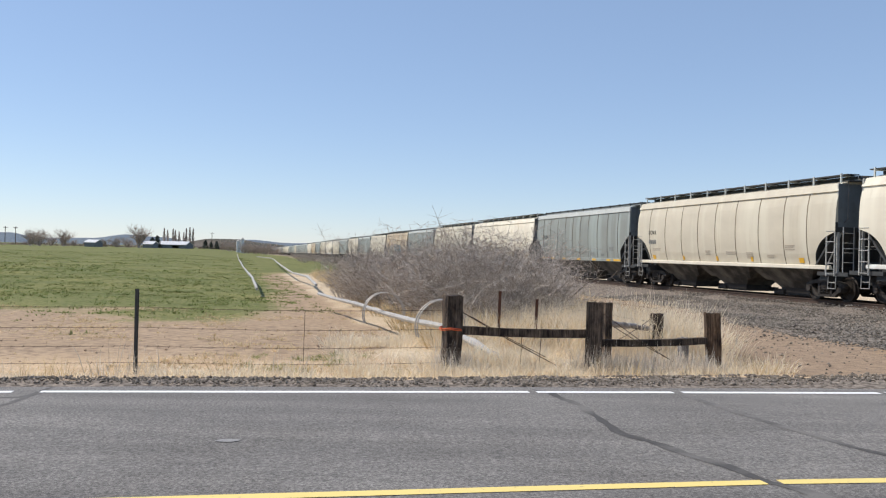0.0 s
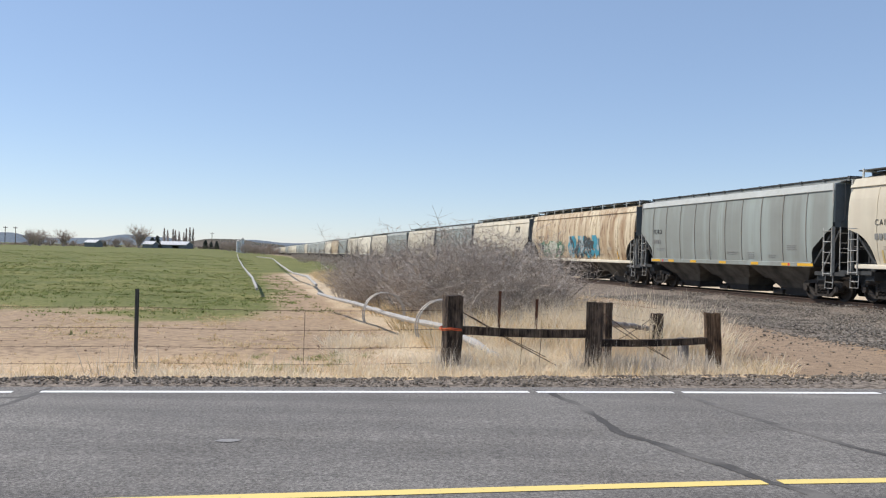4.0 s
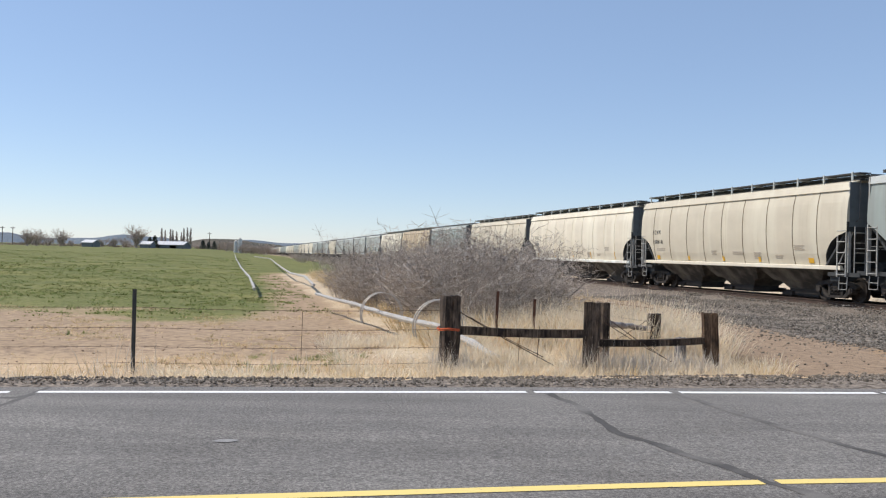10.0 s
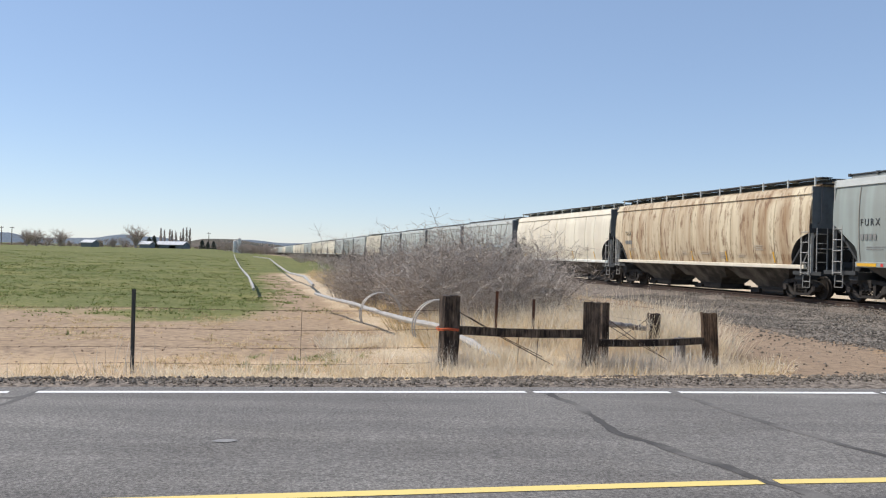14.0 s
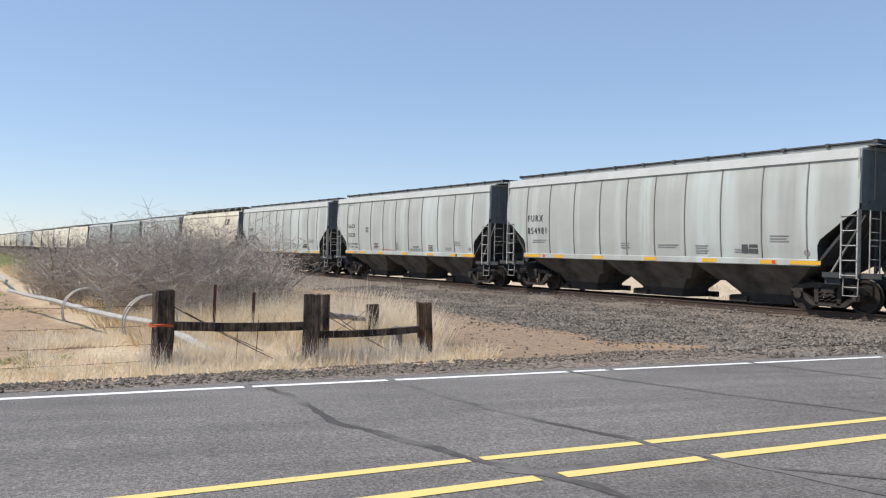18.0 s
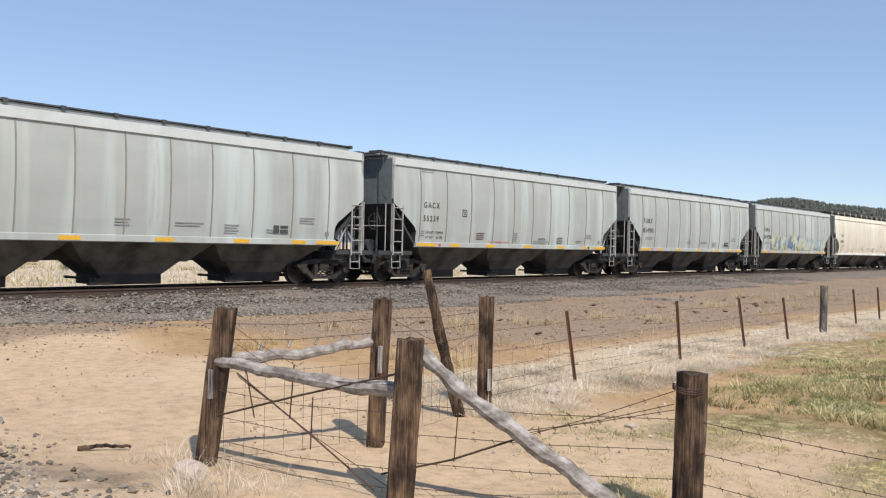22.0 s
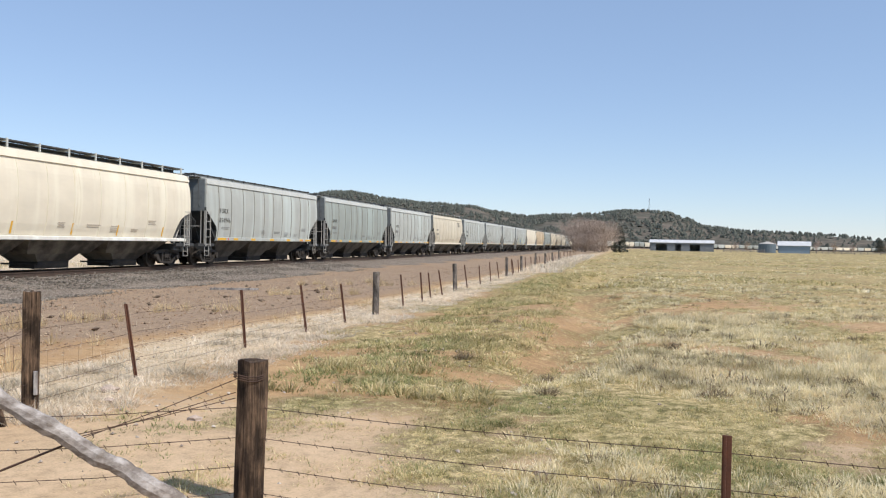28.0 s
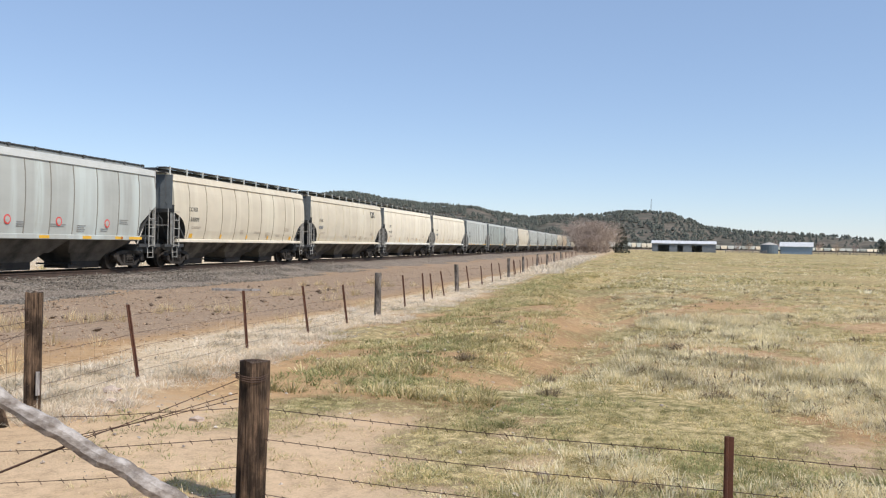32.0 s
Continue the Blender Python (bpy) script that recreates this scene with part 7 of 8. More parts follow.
# loose stones: road shoulder, track bank and gravel apron
def pebbles(name, spots, mat, label, seed, low=0.02, high=0.05):
    r = np.random.default_rng(seed)
    shape = np.array([(1, 0, 0), (-1, 0, 0), (0, 1, 0), (0, -1, 0), (0, 0, 1), (0, 0, -1)], float)
    tri = np.array([(0, 2, 4), (2, 1, 4), (1, 3, 4), (3, 0, 4), (2, 0, 5), (1, 2, 5), (3, 1, 5), (0, 3, 5)])
    k = len(spots)
    sp = np.asarray(spots, float)
    z = np.array([ground_z(x, y) for x, y in sp[:, :2]])
    size = low + (high - low) * r.random(k) ** 2.2
    v = shape[None] * r.uniform(0.6, 1.3, (k, 6, 1))
    a = r.uniform(0, 2 * np.pi, k)
    c, s = np.cos(a)[:, None], np.sin(a)[:, None]
    x, y = v[..., 0] * c - v[..., 1] * s, v[..., 0] * s + v[..., 1] * c
    tip = r.uniform(-0.4, 0.4, (k, 1))
    zz = v[..., 2] * 0.7 + x * tip
    v = np.stack([x, y, zz], -1) * size[:, None, None] + np.stack([sp[:, 0], sp[:, 1], z + size * 0.35], 1)[:, None]
    f = (np.arange(k)[:, None, None] * 6 + tri[None]).reshape(-1, 3)
    me = bpy.data.meshes.new(name)
    me.from_pydata(v.reshape(-1, 3).tolist(), [], f.tolist())
    me.materials.append(mat)
    return tagged(new(name, me), label, "gravel", "", "stuff")


M_PEBBLE = blade_material("grey_brown_gravel", [(0.105, 0.092, 0.077), (0.19, 0.168, 0.138), (0.31, 0.275, 0.23), (0.15, 0.132, 0.108), (0.08, 0.07, 0.06)])
M_CLOD = blade_material("brown_clods", [(0.40, 0.28, 0.18), (0.27, 0.18, 0.12), (0.5, 0.39, 0.27)])
M_LUMP = blade_material("dark_earth_lumps", [(0.13, 0.095, 0.07), (0.19, 0.14, 0.10), (0.24, 0.18, 0.13)])
M_GRIT = blade_material("pale_grit", [(0.34, 0.285, 0.23), (0.46, 0.395, 0.32), (0.58, 0.51, 0.43), (0.25, 0.21, 0.17), (0.41, 0.345, 0.28)])
M_SHOULDER = blade_material("brown_shoulder_gravel", [(0.14, 0.118, 0.092), (0.21, 0.18, 0.14), (0.30, 0.255, 0.205), (0.17, 0.142, 0.11), (0.11, 0.092, 0.072)])
pebbles("gravel", clumped(31, 13000, on_road_side(-14, 10, 9.05, 10.8), 1, 0), M_SHOULDER, "grey-brown gravel of the road shoulder", 31, 0.005, 0.03)
pebbles("gravel", clumped(32, 42000, by_track(-40, -1.5, -11.8, -1.9), 1, 0, lambda x, y: ground_mix(x, y)[0]), M_PEBBLE, "grey ballast stones on the bank", 32, 0.016, 0.05)
pebbles("gravel", clumped(33, 40000, by_track(3, 60, -5.4, -1.7, 1.4), 1, 0, lambda x, y: ground_mix(x, y)[0]), M_PEBBLE, "grey ballast stones on the bank", 33, 0.018, 0.055)
pebbles("gravel", clumped(34, 16000, lambda u, v: tuple(at_road(2.5 + 15 * u ** 1.5, -3.2 + 3.9 * v)[:2]), 1, 0, lambda x, y: ground_mix(x, y)[5]), M_GRIT, "fine pale gravel of the apron", 34, 0.004, 0.02)
pebbles("gravel", clumped(39, 2600, on_road_side(4, 17.5, -4.6, -0.2), 7, 0.16, lambda x, y: (4 * ground_mix(x, y)[5] * (1 - ground_mix(x, y)[5])) ** 1.5), M_SHOULDER, "scattered larger stones at the sand's edge", 39, 0.006, 0.04)
blades("straw_litter", clumped(40, 1500, by_track(2.5, 22, -17, -6), 5, 0.12), M_PALE, "loose dry straws lying on the sand", 0.16, 0.006, 1.5, 40)
pebbles("clods", clumped(35, 2600, by_track(2.5, 40, -15.5, -4.2), 9, 0.3), M_CLOD, "small clods on bare soil", 35, 0.004, 0.026)
pebbles("clods", clumped(37, 9000, by_track(13, 70, -14.5, -4.5, 1.5), 1, 0, lambda x, y: ground_mix(x, y)[4]), M_CLOD, "crumbs and stones on brown dirt", 37, 0.008, 0.04)
pebbles("gravel", clumped(48, 6000, by_track(3, 32, -10.5, -3.2, 1.2), 5, 0.25, lambda x, y: math.exp((plan(x, y)[2] + 4.6) / 1.9)), M_SHOULDER, "stones strewn from the bank over the sand", 48, 0.006, 0.035)
pebbles("clods", clumped(42, 60, by_track(13, 36, -12.5, -6.5), 1, 0), M_LUMP, "dark lumps of earth on the dirt", 42, 0.05, 0.13)
pebbles("clods", clumped(38, 1800, by_track(-26, -9, -15, -8, 1), 1, 0, lambda x, y: ground_mix(x, y)[4]), M_SHOULDER, "dark crumbs and stones on brown dirt", 38, 0.008, 0.04)
pebbles("gravel", clumped(41, 900, by_track(6, 22, -22.5, -14), 4, 0.3), M_GRIT, "small pale stones on bare soil", 41, 0.008, 0.032)
pebbles("clods", clumped(36, 350, lambda u, v: (-12 + 13 * v, 12.5 + 14 * u), 1, 0), M_CLOD, "small clods on the bare field edge", 36, 0.01, 0.035)


# leafless shrubs
M_TWIG = blade_material("grey_brown_twigs", [(0.46, 0.395, 0.335), (0.64, 0.57, 0.49), (0.18, 0.148, 0.12), (0.37, 0.315, 0.262), (0.50, 0.43, 0.36)])
M_TWIG_RED = blade_material("reddish_twigs", [(0.34, 0.26, 0.22), (0.42, 0.33, 0.285), (0.26, 0.2, 0.17)])
M_TWIG_TAN = blade_material("tan_twigs", [(0.36, 0.28, 0.20), (0.30, 0.22, 0.16), (0.42, 0.33, 0.24)])


def bare_plant(seed, height, spread, stems, depth, thick, trunk=0.0):
    """Twigs that fork from stems, each a tapering three-sided tube."""
    r = random.Random(seed)
    bm = bmesh.new()

    def grow(p, d, length, rad, level):
        pts, rads, q = [p], [rad], p
        for k in range(3):
            d = (d + Vector((r.gauss(0, 0.2), r.gauss(0, 0.2), r.gauss(0.03, 0.14)))).normalized()
            q = q + d * length / 3
            pts.append(q), rads.append(rad * (1 - 0.25 * (k + 1)))
        if level:
            tube(bm, pts, rads, 3, False)
        else:                                               # the last twigs are straight
            tube(bm, [p, q], [rad, rad * 0.3], 3, False)
        if level:
            for _ in range(r.randint(3, 4)):
                at = pts[r.randint(1, 3)]
                grow(at, (d + Vector((r.gauss(0, 0.6), r.gauss(0, 0.6), r.gauss(0.1, 0.4)))).normalized(), length * r.uniform(0.5, 0.8), rad * 0.55, level - 1)

    for _ in range(stems):
        a, t = r.uniform(0, 6.28), r.uniform(0.05, 1.0)
        start = Vector((math.cos(a) * spread * 0.25 * t, math.sin(a) * spread * 0.25 * t, trunk))
        grow(start, Vector((math.cos(a) * t * spread / height, math.sin(a) * t * spread / height, 1)).normalized(), height * r.uniform(0.35, 0.55), thick, depth)
    if trunk:
        tube(bm, [(0, 0, -0.2), (0.05, 0, trunk * 0.6), (0, 0, trunk + 0.3)], [thick * 3, thick * 2.4, thick * 1.6], 7)
    return bm


def thorn_shrub(seed, height):
    """Arching grey canes that cross each other, with short stiff side twigs."""
    r = random.Random(seed)
    bm = bmesh.new()
    for _ in range(36):
        a, lean = r.uniform(0, 6.28), r.uniform(0.05, 0.9)
        d = Vector((math.cos(a) * lean, math.sin(a) * lean, 1.0)).normalized()
        p = Vector((math.cos(a) * r.uniform(0, 0.5), math.sin(a) * r.uniform(0, 0.5), -0.05))
        steps, rad = 7, r.uniform(0.006, 0.013) if r.random() < 0.85 else r.uniform(0.016, 0.026)
        length = height * r.uniform(0.6, 1.25) * (1.0 if lean < 0.8 else 0.85)
        pts, rads = [p], [rad]
        for k in range(steps):
            d = (d + Vector((r.gauss(0, 0.2), r.gauss(0, 0.2), -0.06 * lean * k / 3 + r.gauss(0, 0.1)))).normalized()
            p = p + d * (length / steps)
            pts.append(p), rads.append(rad * (1 - 0.12 * (k + 1)))
        tube(bm, pts, rads, 4, False)
        for k in range(2, steps + 1):
            for _ in range(r.randint(1, 3)):
                q = pts[k - 1].lerp(pts[k], r.random())
                e = Vector((r.gauss(0, 1), r.gauss(0, 1), r.gauss(0.35, 0.6))).normalized()
                m = q + e * r.uniform(0.12, 0.4) * height / 2.4
                n = m + (e + Vector((r.gauss(0, 0.5), r.gauss(0, 0.5), r.gauss(0.1, 0.5)))).normalized() * r.uniform(0.1, 0.35)
                tube(bm, [q, m, n], [rads[k] * 0.6 + 0.001, 0.004, 0.002], 3, False)
                for _ in range(r.randint(1, 3)):
                    o = q.lerp(m, r.uniform(0.3, 1.0))
                    tube(bm, [o, o + Vector((r.gauss(0, 1), r.gauss(0, 1), r.gauss(0.3, 0.7))).normalized() * r.uniform(0.08, 0.3)], [0.0035, 0.0016], 3, False)
    return bm


SHRUBS = [to_mesh("shrub", thorn_shrub(50 + k, 2.1), M_TWIG) for k in range(6)]
r = random.Random(9)
spots = []
for k in range(165):
    t = (k + r.random()) / 165
    s = -20.0 - 104 * t ** 1.35
    a = r.uniform(-16.5, -9.0) if s > -60 else r.uniform(-13.5, -8.5)
    if s > -36:
        a = r.uniform(-17.5, -16.6 + 0.34 * (-s - 18))
    size = r.uniform(0.62, 1.05) * (1.18 if s > -48 else 0.62) * (1.0 if s < -22 else 0.8) * (0.75 if a > -12 else 1.0)
    spots.append((s, a, size))
for k in range(50):                                         # the dense front, just behind the irrigation pipe
    y = 19.2 + 17 * r.random() ** 1.15
    x = 1.75 - (y - 16) * 0.31 + r.random() ** 1.4 * (0.8 + 0.3 * (y - 16))
    spots.append((x * U.x + y * U.y, x * N.x + y * N.y - OFF, r.uniform(0.7, 1.12) * (0.72 if y < 21 else 1.0)))
for s, a, size in spots:
    p = N * (OFF + a) + U * s
    ob = tagged(new("shrub", SHRUBS[r.randrange(6)]), "leafless grey-brown shrub with tangled twigs", "shrub", "thicket by the railway")
    ob.matrix_basis = pose(p.x, p.y, ground_z(p.x, p.y), 0, 0, r.uniform(0, 360)) @ Matrix.Diagonal((size * 1.2, size * 1.2, size, 1))
for k in range(26):                                         # the thicket thins out far along the line
    s, a = -125 - 330 * (k / 26) ** 1.2, r.uniform(-17, -9)
    p = N * (OFF + a) + U * s
    size = r.uniform(0.5, 0.95)
    ob = tagged(new("shrub", SHRUBS[k % 6]), "leafless grey-brown shrub far along the line", "shrub", "thicket by the railway")
    ob.matrix_basis = pose(p.x, p.y, ground_z(p.x, p.y), 0, 0, r.uniform(0, 360)) @ Matrix.Diagonal((size * 1.6, size * 1.6, size, 1))


# ---- far off: farm, sheds, woods and hills ----
def far_place(bearing, d):
    """A place d metres off at a bearing in degrees to the right of +y."""
    return d * math.sin(radians(bearing)), d * math.cos(radians(bearing))


def hill_material(name, a, b, c):
    m, n, l, bs = material(name, 1.0, 0, 0.0)
    v = coords(n, l)
    col = ramp(n, l, noise_tex(n, l, v, 0.012, 6), [(0.35, a), (0.55, b), (0.7, c)])
    col = mix(n, l, 1.0, col, ramp(n, l, noise_tex(n, l, v, 0.09, 4), [(0.3, (0.6,) * 3), (0.7, (1.2,) * 3)]), "MULTIPLY")
    l.new(col, bs.inputs["Base Color"])
    return m


M_HILL = hill_material("wooded_hillside", (0.105, 0.108, 0.09), (0.15, 0.135, 0.112), (0.2, 0.172, 0.14))
# The far ridges carry the distance haze in their pale blue base colour.
M_RIDGE = hill_material("haze_painted_ridge", (0.175, 0.21, 0.245), (0.195, 0.228, 0.255), (0.215, 0.24, 0.255))
# Needle tones lifted a little, so that some haze is in the colour.
M_PINE = blade_material("dark_pine_needles", [(0.085, 0.096, 0.08), (0.10, 0.11, 0.09), (0.095, 0.103, 0.088), (0.125, 0.127, 0.10)])


def profile(points, x):
    for (x0, y0), (x1, y1) in zip(points, points[1:]):
        if x <= x1:
            t = max(0.0, (x - x0) / (x1 - x0))
            return y0 + (y1 - y0) * t * t * (3 - 2 * t)
    return points[-1][1]


def ridge(name, points, dist, depth, mat, label, rough=0.06, seed=0, steps=220):
    """A hill range: crest height in degrees over the horizon by bearing, with a foot in front."""
    verts, faces, rows = [], [], 7
    b0, b1 = points[0][0], points[-1][0]
    for i in range(steps + 1):
        b = b0 + (b1 - b0) * i / steps
        top = math.tan(radians(profile(points, b))) * dist
        for j in range(rows):
            t = j / (rows - 1)
            d = dist - depth * (1 - t) if t < 0.86 else dist + depth * (t - 0.86) * 3
            rise = math.sin(min(t / 0.86, 1) * math.pi / 2) ** 1.4 if t <= 0.86 else 0.55
            z = -8 + (top + 8) * rise * (1 + rough * noise.noise((b * 0.7, j * 0.9, seed)) + rough * 0.5 * noise.noise((b * 2.7, j, seed)))
            verts.append((*far_place(b, d), z))
    for i in range(steps):
        for j in range(rows - 1):
            k = i * rows + j
            faces.append((k, k + 1, k + rows + 1, k + rows))
    me = bpy.data.meshes.new(name)
    me.from_pydata(verts, [], faces)
    me.materials.append(mat)
    me.shade_smooth()
    return tagged(new(name, me), label, "hill", "", "structure")


# bearings run clockwise from the first view
RIGHT_HILL = [(143.0, 0.4), (147.5, 2.4), (150.6, 2.95), (151.6, 2.95), (154.6, 2.55), (156.8, 2.37), (159.4, 2.27), (160.9, 1.95), (163.1, 1.7), (165.3, 1.8), (167.2, 1.87), (169.4, 2.1),
              (170.8, 2.1), (172.2, 2.0), (173.2, 1.7), (174.6, 1.2), (177.3, 0.95), (179.5, 0.9), (181.1, 0.85), (184.7, 0.6), (192, 0.4)]
ridge("backdrop_hill", RIGHT_HILL, 1700, 620, M_HILL, "brown hill scattered with dark pines", 0.03, 2)
ridge("backdrop_ridge", [(52, 0.6), (58, 0.9), (62, 1.5), (64.5, 1.95), (66.4, 2.15), (68.8, 1.2), (70.5, 0.95), (76, 1.0), (84, 1.25), (88, 1.35), (92, 1.3), (100, 1.35), (108, 1.3), (120, 1.2), (135, 1.0), (150, 0.8)], 4200, 900, M_RIDGE, "far ridge painted pale blue with haze", 0.05, 3)
ridge("backdrop_ridge", [(-40, 0.5), (-30, 0.65), (-26.5, 0.55), (-25, 0.3), (-22, 0.35), (-20, 0.62), (-18, 0.5), (-16, 0.28), (-14, 0.4), (-12.5, 0.5), (-10, 0.35), (-6, 0.5), (0, 0.7), (20, 0.9)], 4300, 900, M_RIDGE, "far ridge painted pale blue with haze", 0.05, 4)
ridge("backdrop_hill", [(-17.5, 0.1), (-15.0, 0.5), (-13.5, 0.52), (-11.5, 0.3), (-9.5, 0.12)], 2600, 400, M_HILL, "low dark hill beyond the fields", 0.05, 5)


def pines(name, count, seed, label):
    """A scatter of small conifers over the hill: ragged stacked cones."""
    r = random.Random(seed)
    verts, faces = [], []
    for _ in range(count):
        b = 146.5 + 44 * r.random() ** 1.35
        t = r.random() ** 0.8
        j = t * 0.86
        crest = math.tan(radians(profile(RIGHT_HILL, b))) * 1700
        if (noise.noise((b * 0.9, t * 5, 4)) < -0.25 and t < 0.8) or r.random() < 0.75 * smooth(174, 184, b):
            continue
        d = 1700 - 620 * (1 - j)
        z = -8 + (crest + 8) * math.sin(t * math.pi / 2) ** 1.4
        x, y = far_place(b, d)
        h, w = r.uniform(3.2, 7.0), r.uniform(2.4, 4.6)
        for lo, hi, wid in ((0.1, 0.55, 1.0), (0.35, 0.8, 0.75), (0.6, 1.0, 0.5)):
            base = len(verts)
            for k in range(6):
                a = k * math.pi / 3 + r.uniform(-0.3, 0.3)
                rr = w * wid * r.uniform(0.65, 1.2)
                verts.append((x + rr * math.cos(a), y + rr * math.sin(a), z + h * lo + r.uniform(-0.5, 0.5)))
            verts.append((x + r.uniform(-0.4, 0.4), y, z + h * hi))
            faces += [(base + k, base + (k + 1) % 6, base + 6) for k in range(6)]
    me = bpy.data.meshes.new(name)
    me.from_pydata(verts, [], faces)
    me.materials.append(M_PINE)
    tagged(new(name, me), label, "trees", "", "stuff")


pines("pine_wood", 6000, 3, "dark pines scattered over the hill")


def conifer(x, y, h, w, seed, label):
    r = random.Random(seed)
    root = tagged(new("conifer"), label, "tree")
    root.matrix_basis = Matrix.Translation((x, y, ground_z(x, y)))
    bm = bmesh.new()
    tube(bm, [(0, 0, -0.3), (0, 0, h * 0.9)], [w * 0.07, 0.02], 6)
    part("trunk", bm, W_BARK, root)
    verts, faces = [], []
    for k in range(2200):
        z = h * (0.06 + 0.94 * r.random())
        reach = w * (1 - z / h) ** 0.55 * (0.8 + 0.35 * noise.noise((z * 0.8, seed, 0)))
        a, d = r.uniform(0, 6.28), reach * math.sqrt(r.random())
        c = Vector((math.cos(a) * d, math.sin(a) * d, z))
        s = r.uniform(0.22, 0.45) * h / 7
        base = len(verts)
        for _ in range(3):
            verts.append(tuple(c + Vector((r.uniform(-s, s), r.uniform(-s, s), r.uniform(-s, s) * 0.8))))
        faces.append((base, base + 1, base + 2))
    me = bpy.data.meshes.new("crown")
    me.from_pydata(verts, [], faces)
    me.materials.append(M_PINE)
    ob = new("crown", me)
    ob.parent = root
    return root


def bare_tree(x, y, h, w, seed, mat, label, stems=9, depth=4, fat=0.008, dome=0.0):
    bm = bare_plant(seed, h, w, stems, depth, h * fat, h * (0.03 if dome else 0.12))
    if dome:                                                # long shoots gathered into a rounded crown
        for v in bm.verts:
            v.co.z = v.co.z if v.co.z < dome else dome + (v.co.z - dome) * 0.22
    ob = tagged(new("bare_tree", to_mesh("bare_tree", bm, mat)), label, "tree")
    ob.matrix_basis = pose(x, y, ground_z(x, y), 0, 0, seed * 37)
    return ob


M_TWIG_ASH = blade_material("ashy_brown_twigs", [(0.40, 0.325, 0.27), (0.48, 0.395, 0.33), (0.32, 0.25, 0.205)])
# the tree where the fence meets the line, and its dark neighbour
for b, d, h, w, seed in ((167.0, 250, 13.0, 7.4, 3), (167.6, 246, 12.0, 6.8, 4), (166.4, 262, 10.6, 6.0, 5), (168.2, 258, 9.6, 5.6, 6), (167.9, 240, 7.0, 5.6, 8), (166.8, 244, 7.0, 5.6, 9)):
    bare_tree(*far_place(b, d), h, w, seed, M_TWIG_ASH, "leafless grey-brown tree at the fence end", 24, 4, 0.0095, h * 0.68)
conifer(*far_place(169.2, 262), 8.0, 3.3, 2, "dark green juniper beside the bare tree")


def shed(bearing, d, turn, length, wide, eave, top, wall, roof, label, bays=()):
    x, y = far_place(bearing, d)
    root = tagged(new("farm_shed"), label, "shed")
    root.matrix_basis = pose(x, y, ground_z(x, y), 0, 0, turn)
    bm = bmesh.new()
    w = 0.15
    ring_box(bm, -length / 2, length / 2, wide / 2 - w, wide / 2, 0, eave)
    for sx in (-1, 1):
        extrude_x(bm, [(-wide / 2, 0), (wide / 2, 0), (wide / 2, eave), (0, top - 0.1), (-wide / 2, eave)], sx * length / 2 - w, sx * length / 2 + w)
    if bays:                                                # front wall with wide dark openings
        edge = -length / 2
        for a, b in bays:
            ring_box(bm, edge, -length / 2 + length * a, -wide / 2, -wide / 2 + w, 0, eave)
            edge = -length / 2 + length * b
        ring_box(bm, edge, length / 2, -wide / 2, -wide / 2 + w, 0, eave)
        ring_box(bm, -length / 2, length / 2, -wide / 2 - 0.01, -wide / 2 + w, eave * 0.8, eave)
    else:
        ring_box(bm, -length / 2, length / 2, -wide / 2, -wide / 2 + w, 0, eave)
    part("wall", bm, wall, root)
    bm = bmesh.new()
    for sy in (-1, 1):
        v = [bm.verts.new(p) for p in ((-length / 2 - 0.5, sy * (wide / 2 + 0.5), eave - 0.1), (length / 2 + 0.5, sy * (wide / 2 + 0.5), eave - 0.1), (length / 2 + 0.5, 0, top), (-length / 2 - 0.5, 0, top))]
        u = [bm.verts.new(p.co + Vector((0, 0, 0.15))) for p in v]
        bm.faces.new(v), bm.faces.new(u)
        for k in range(4):
            bm.faces.new((v[k], v[(k + 1) % 4], u[(k + 1) % 4], u[k]))
    part("roof", bm, roof, root)
    return root


M_SHED = plain("grey_shed_boards", (0.22, 0.24, 0.26), (0.15, 0.17, 0.19), 1, 0.8)
M_BLUE_WALL = plain("blue_grey_sheet_wall", (0.28, 0.36, 0.44), (0.22, 0.3, 0.38), 1, 0.7)
M_BIN = plain("dull_blue_bin_sheet", (0.14, 0.18, 0.21), (0.10, 0.13, 0.155), 1, 0.7)
M_ROOF = plain("bright_metal_roof", (0.72, 0.73, 0.72), (0.55, 0.55, 0.54), 0.6, 0.5, 0.1)
M_ROOF_OLD = plain("worn_pale_roof", (0.52, 0.50, 0.45), (0.38, 0.36, 0.33), 0.6, 0.8)
BAYS = ((0.09, 0.27), (0.4, 0.49), (0.63, 0.79))
shed(173.05, 440, 187, 29.5, 8, 4.0, 5.3, M_SHED, M_ROOF, "long open-fronted grey cattle shed with pale roof", BAYS)
shed(179.7, 450, 0, 14.0, 8, 3.6, 5.6, M_BLUE_WALL, M_ROOF, "blue-grey shed with a bright metal roof")
x, y = far_place(178.15, 445)
root = tagged(new("grain_bin"), "round blue-grey metal grain bin", "silo")
root.matrix_basis = Matrix.Translation((x, y, ground_z(x, y)))
bm = bmesh.new()
tube(bm, [(0, 0, 0), (0, 0, 4.2)], 4.0, 20)
part("wall", bm, M_BIN, root)
bm = bmesh.new()
tube(bm, [(0, 0, 4.2), (0, 0, 5.4)], [4.1, 0.5], 20)
part("roof", bm, M_ROOF_OLD, root)
bm = bmesh.new()
rr = random.Random(6)
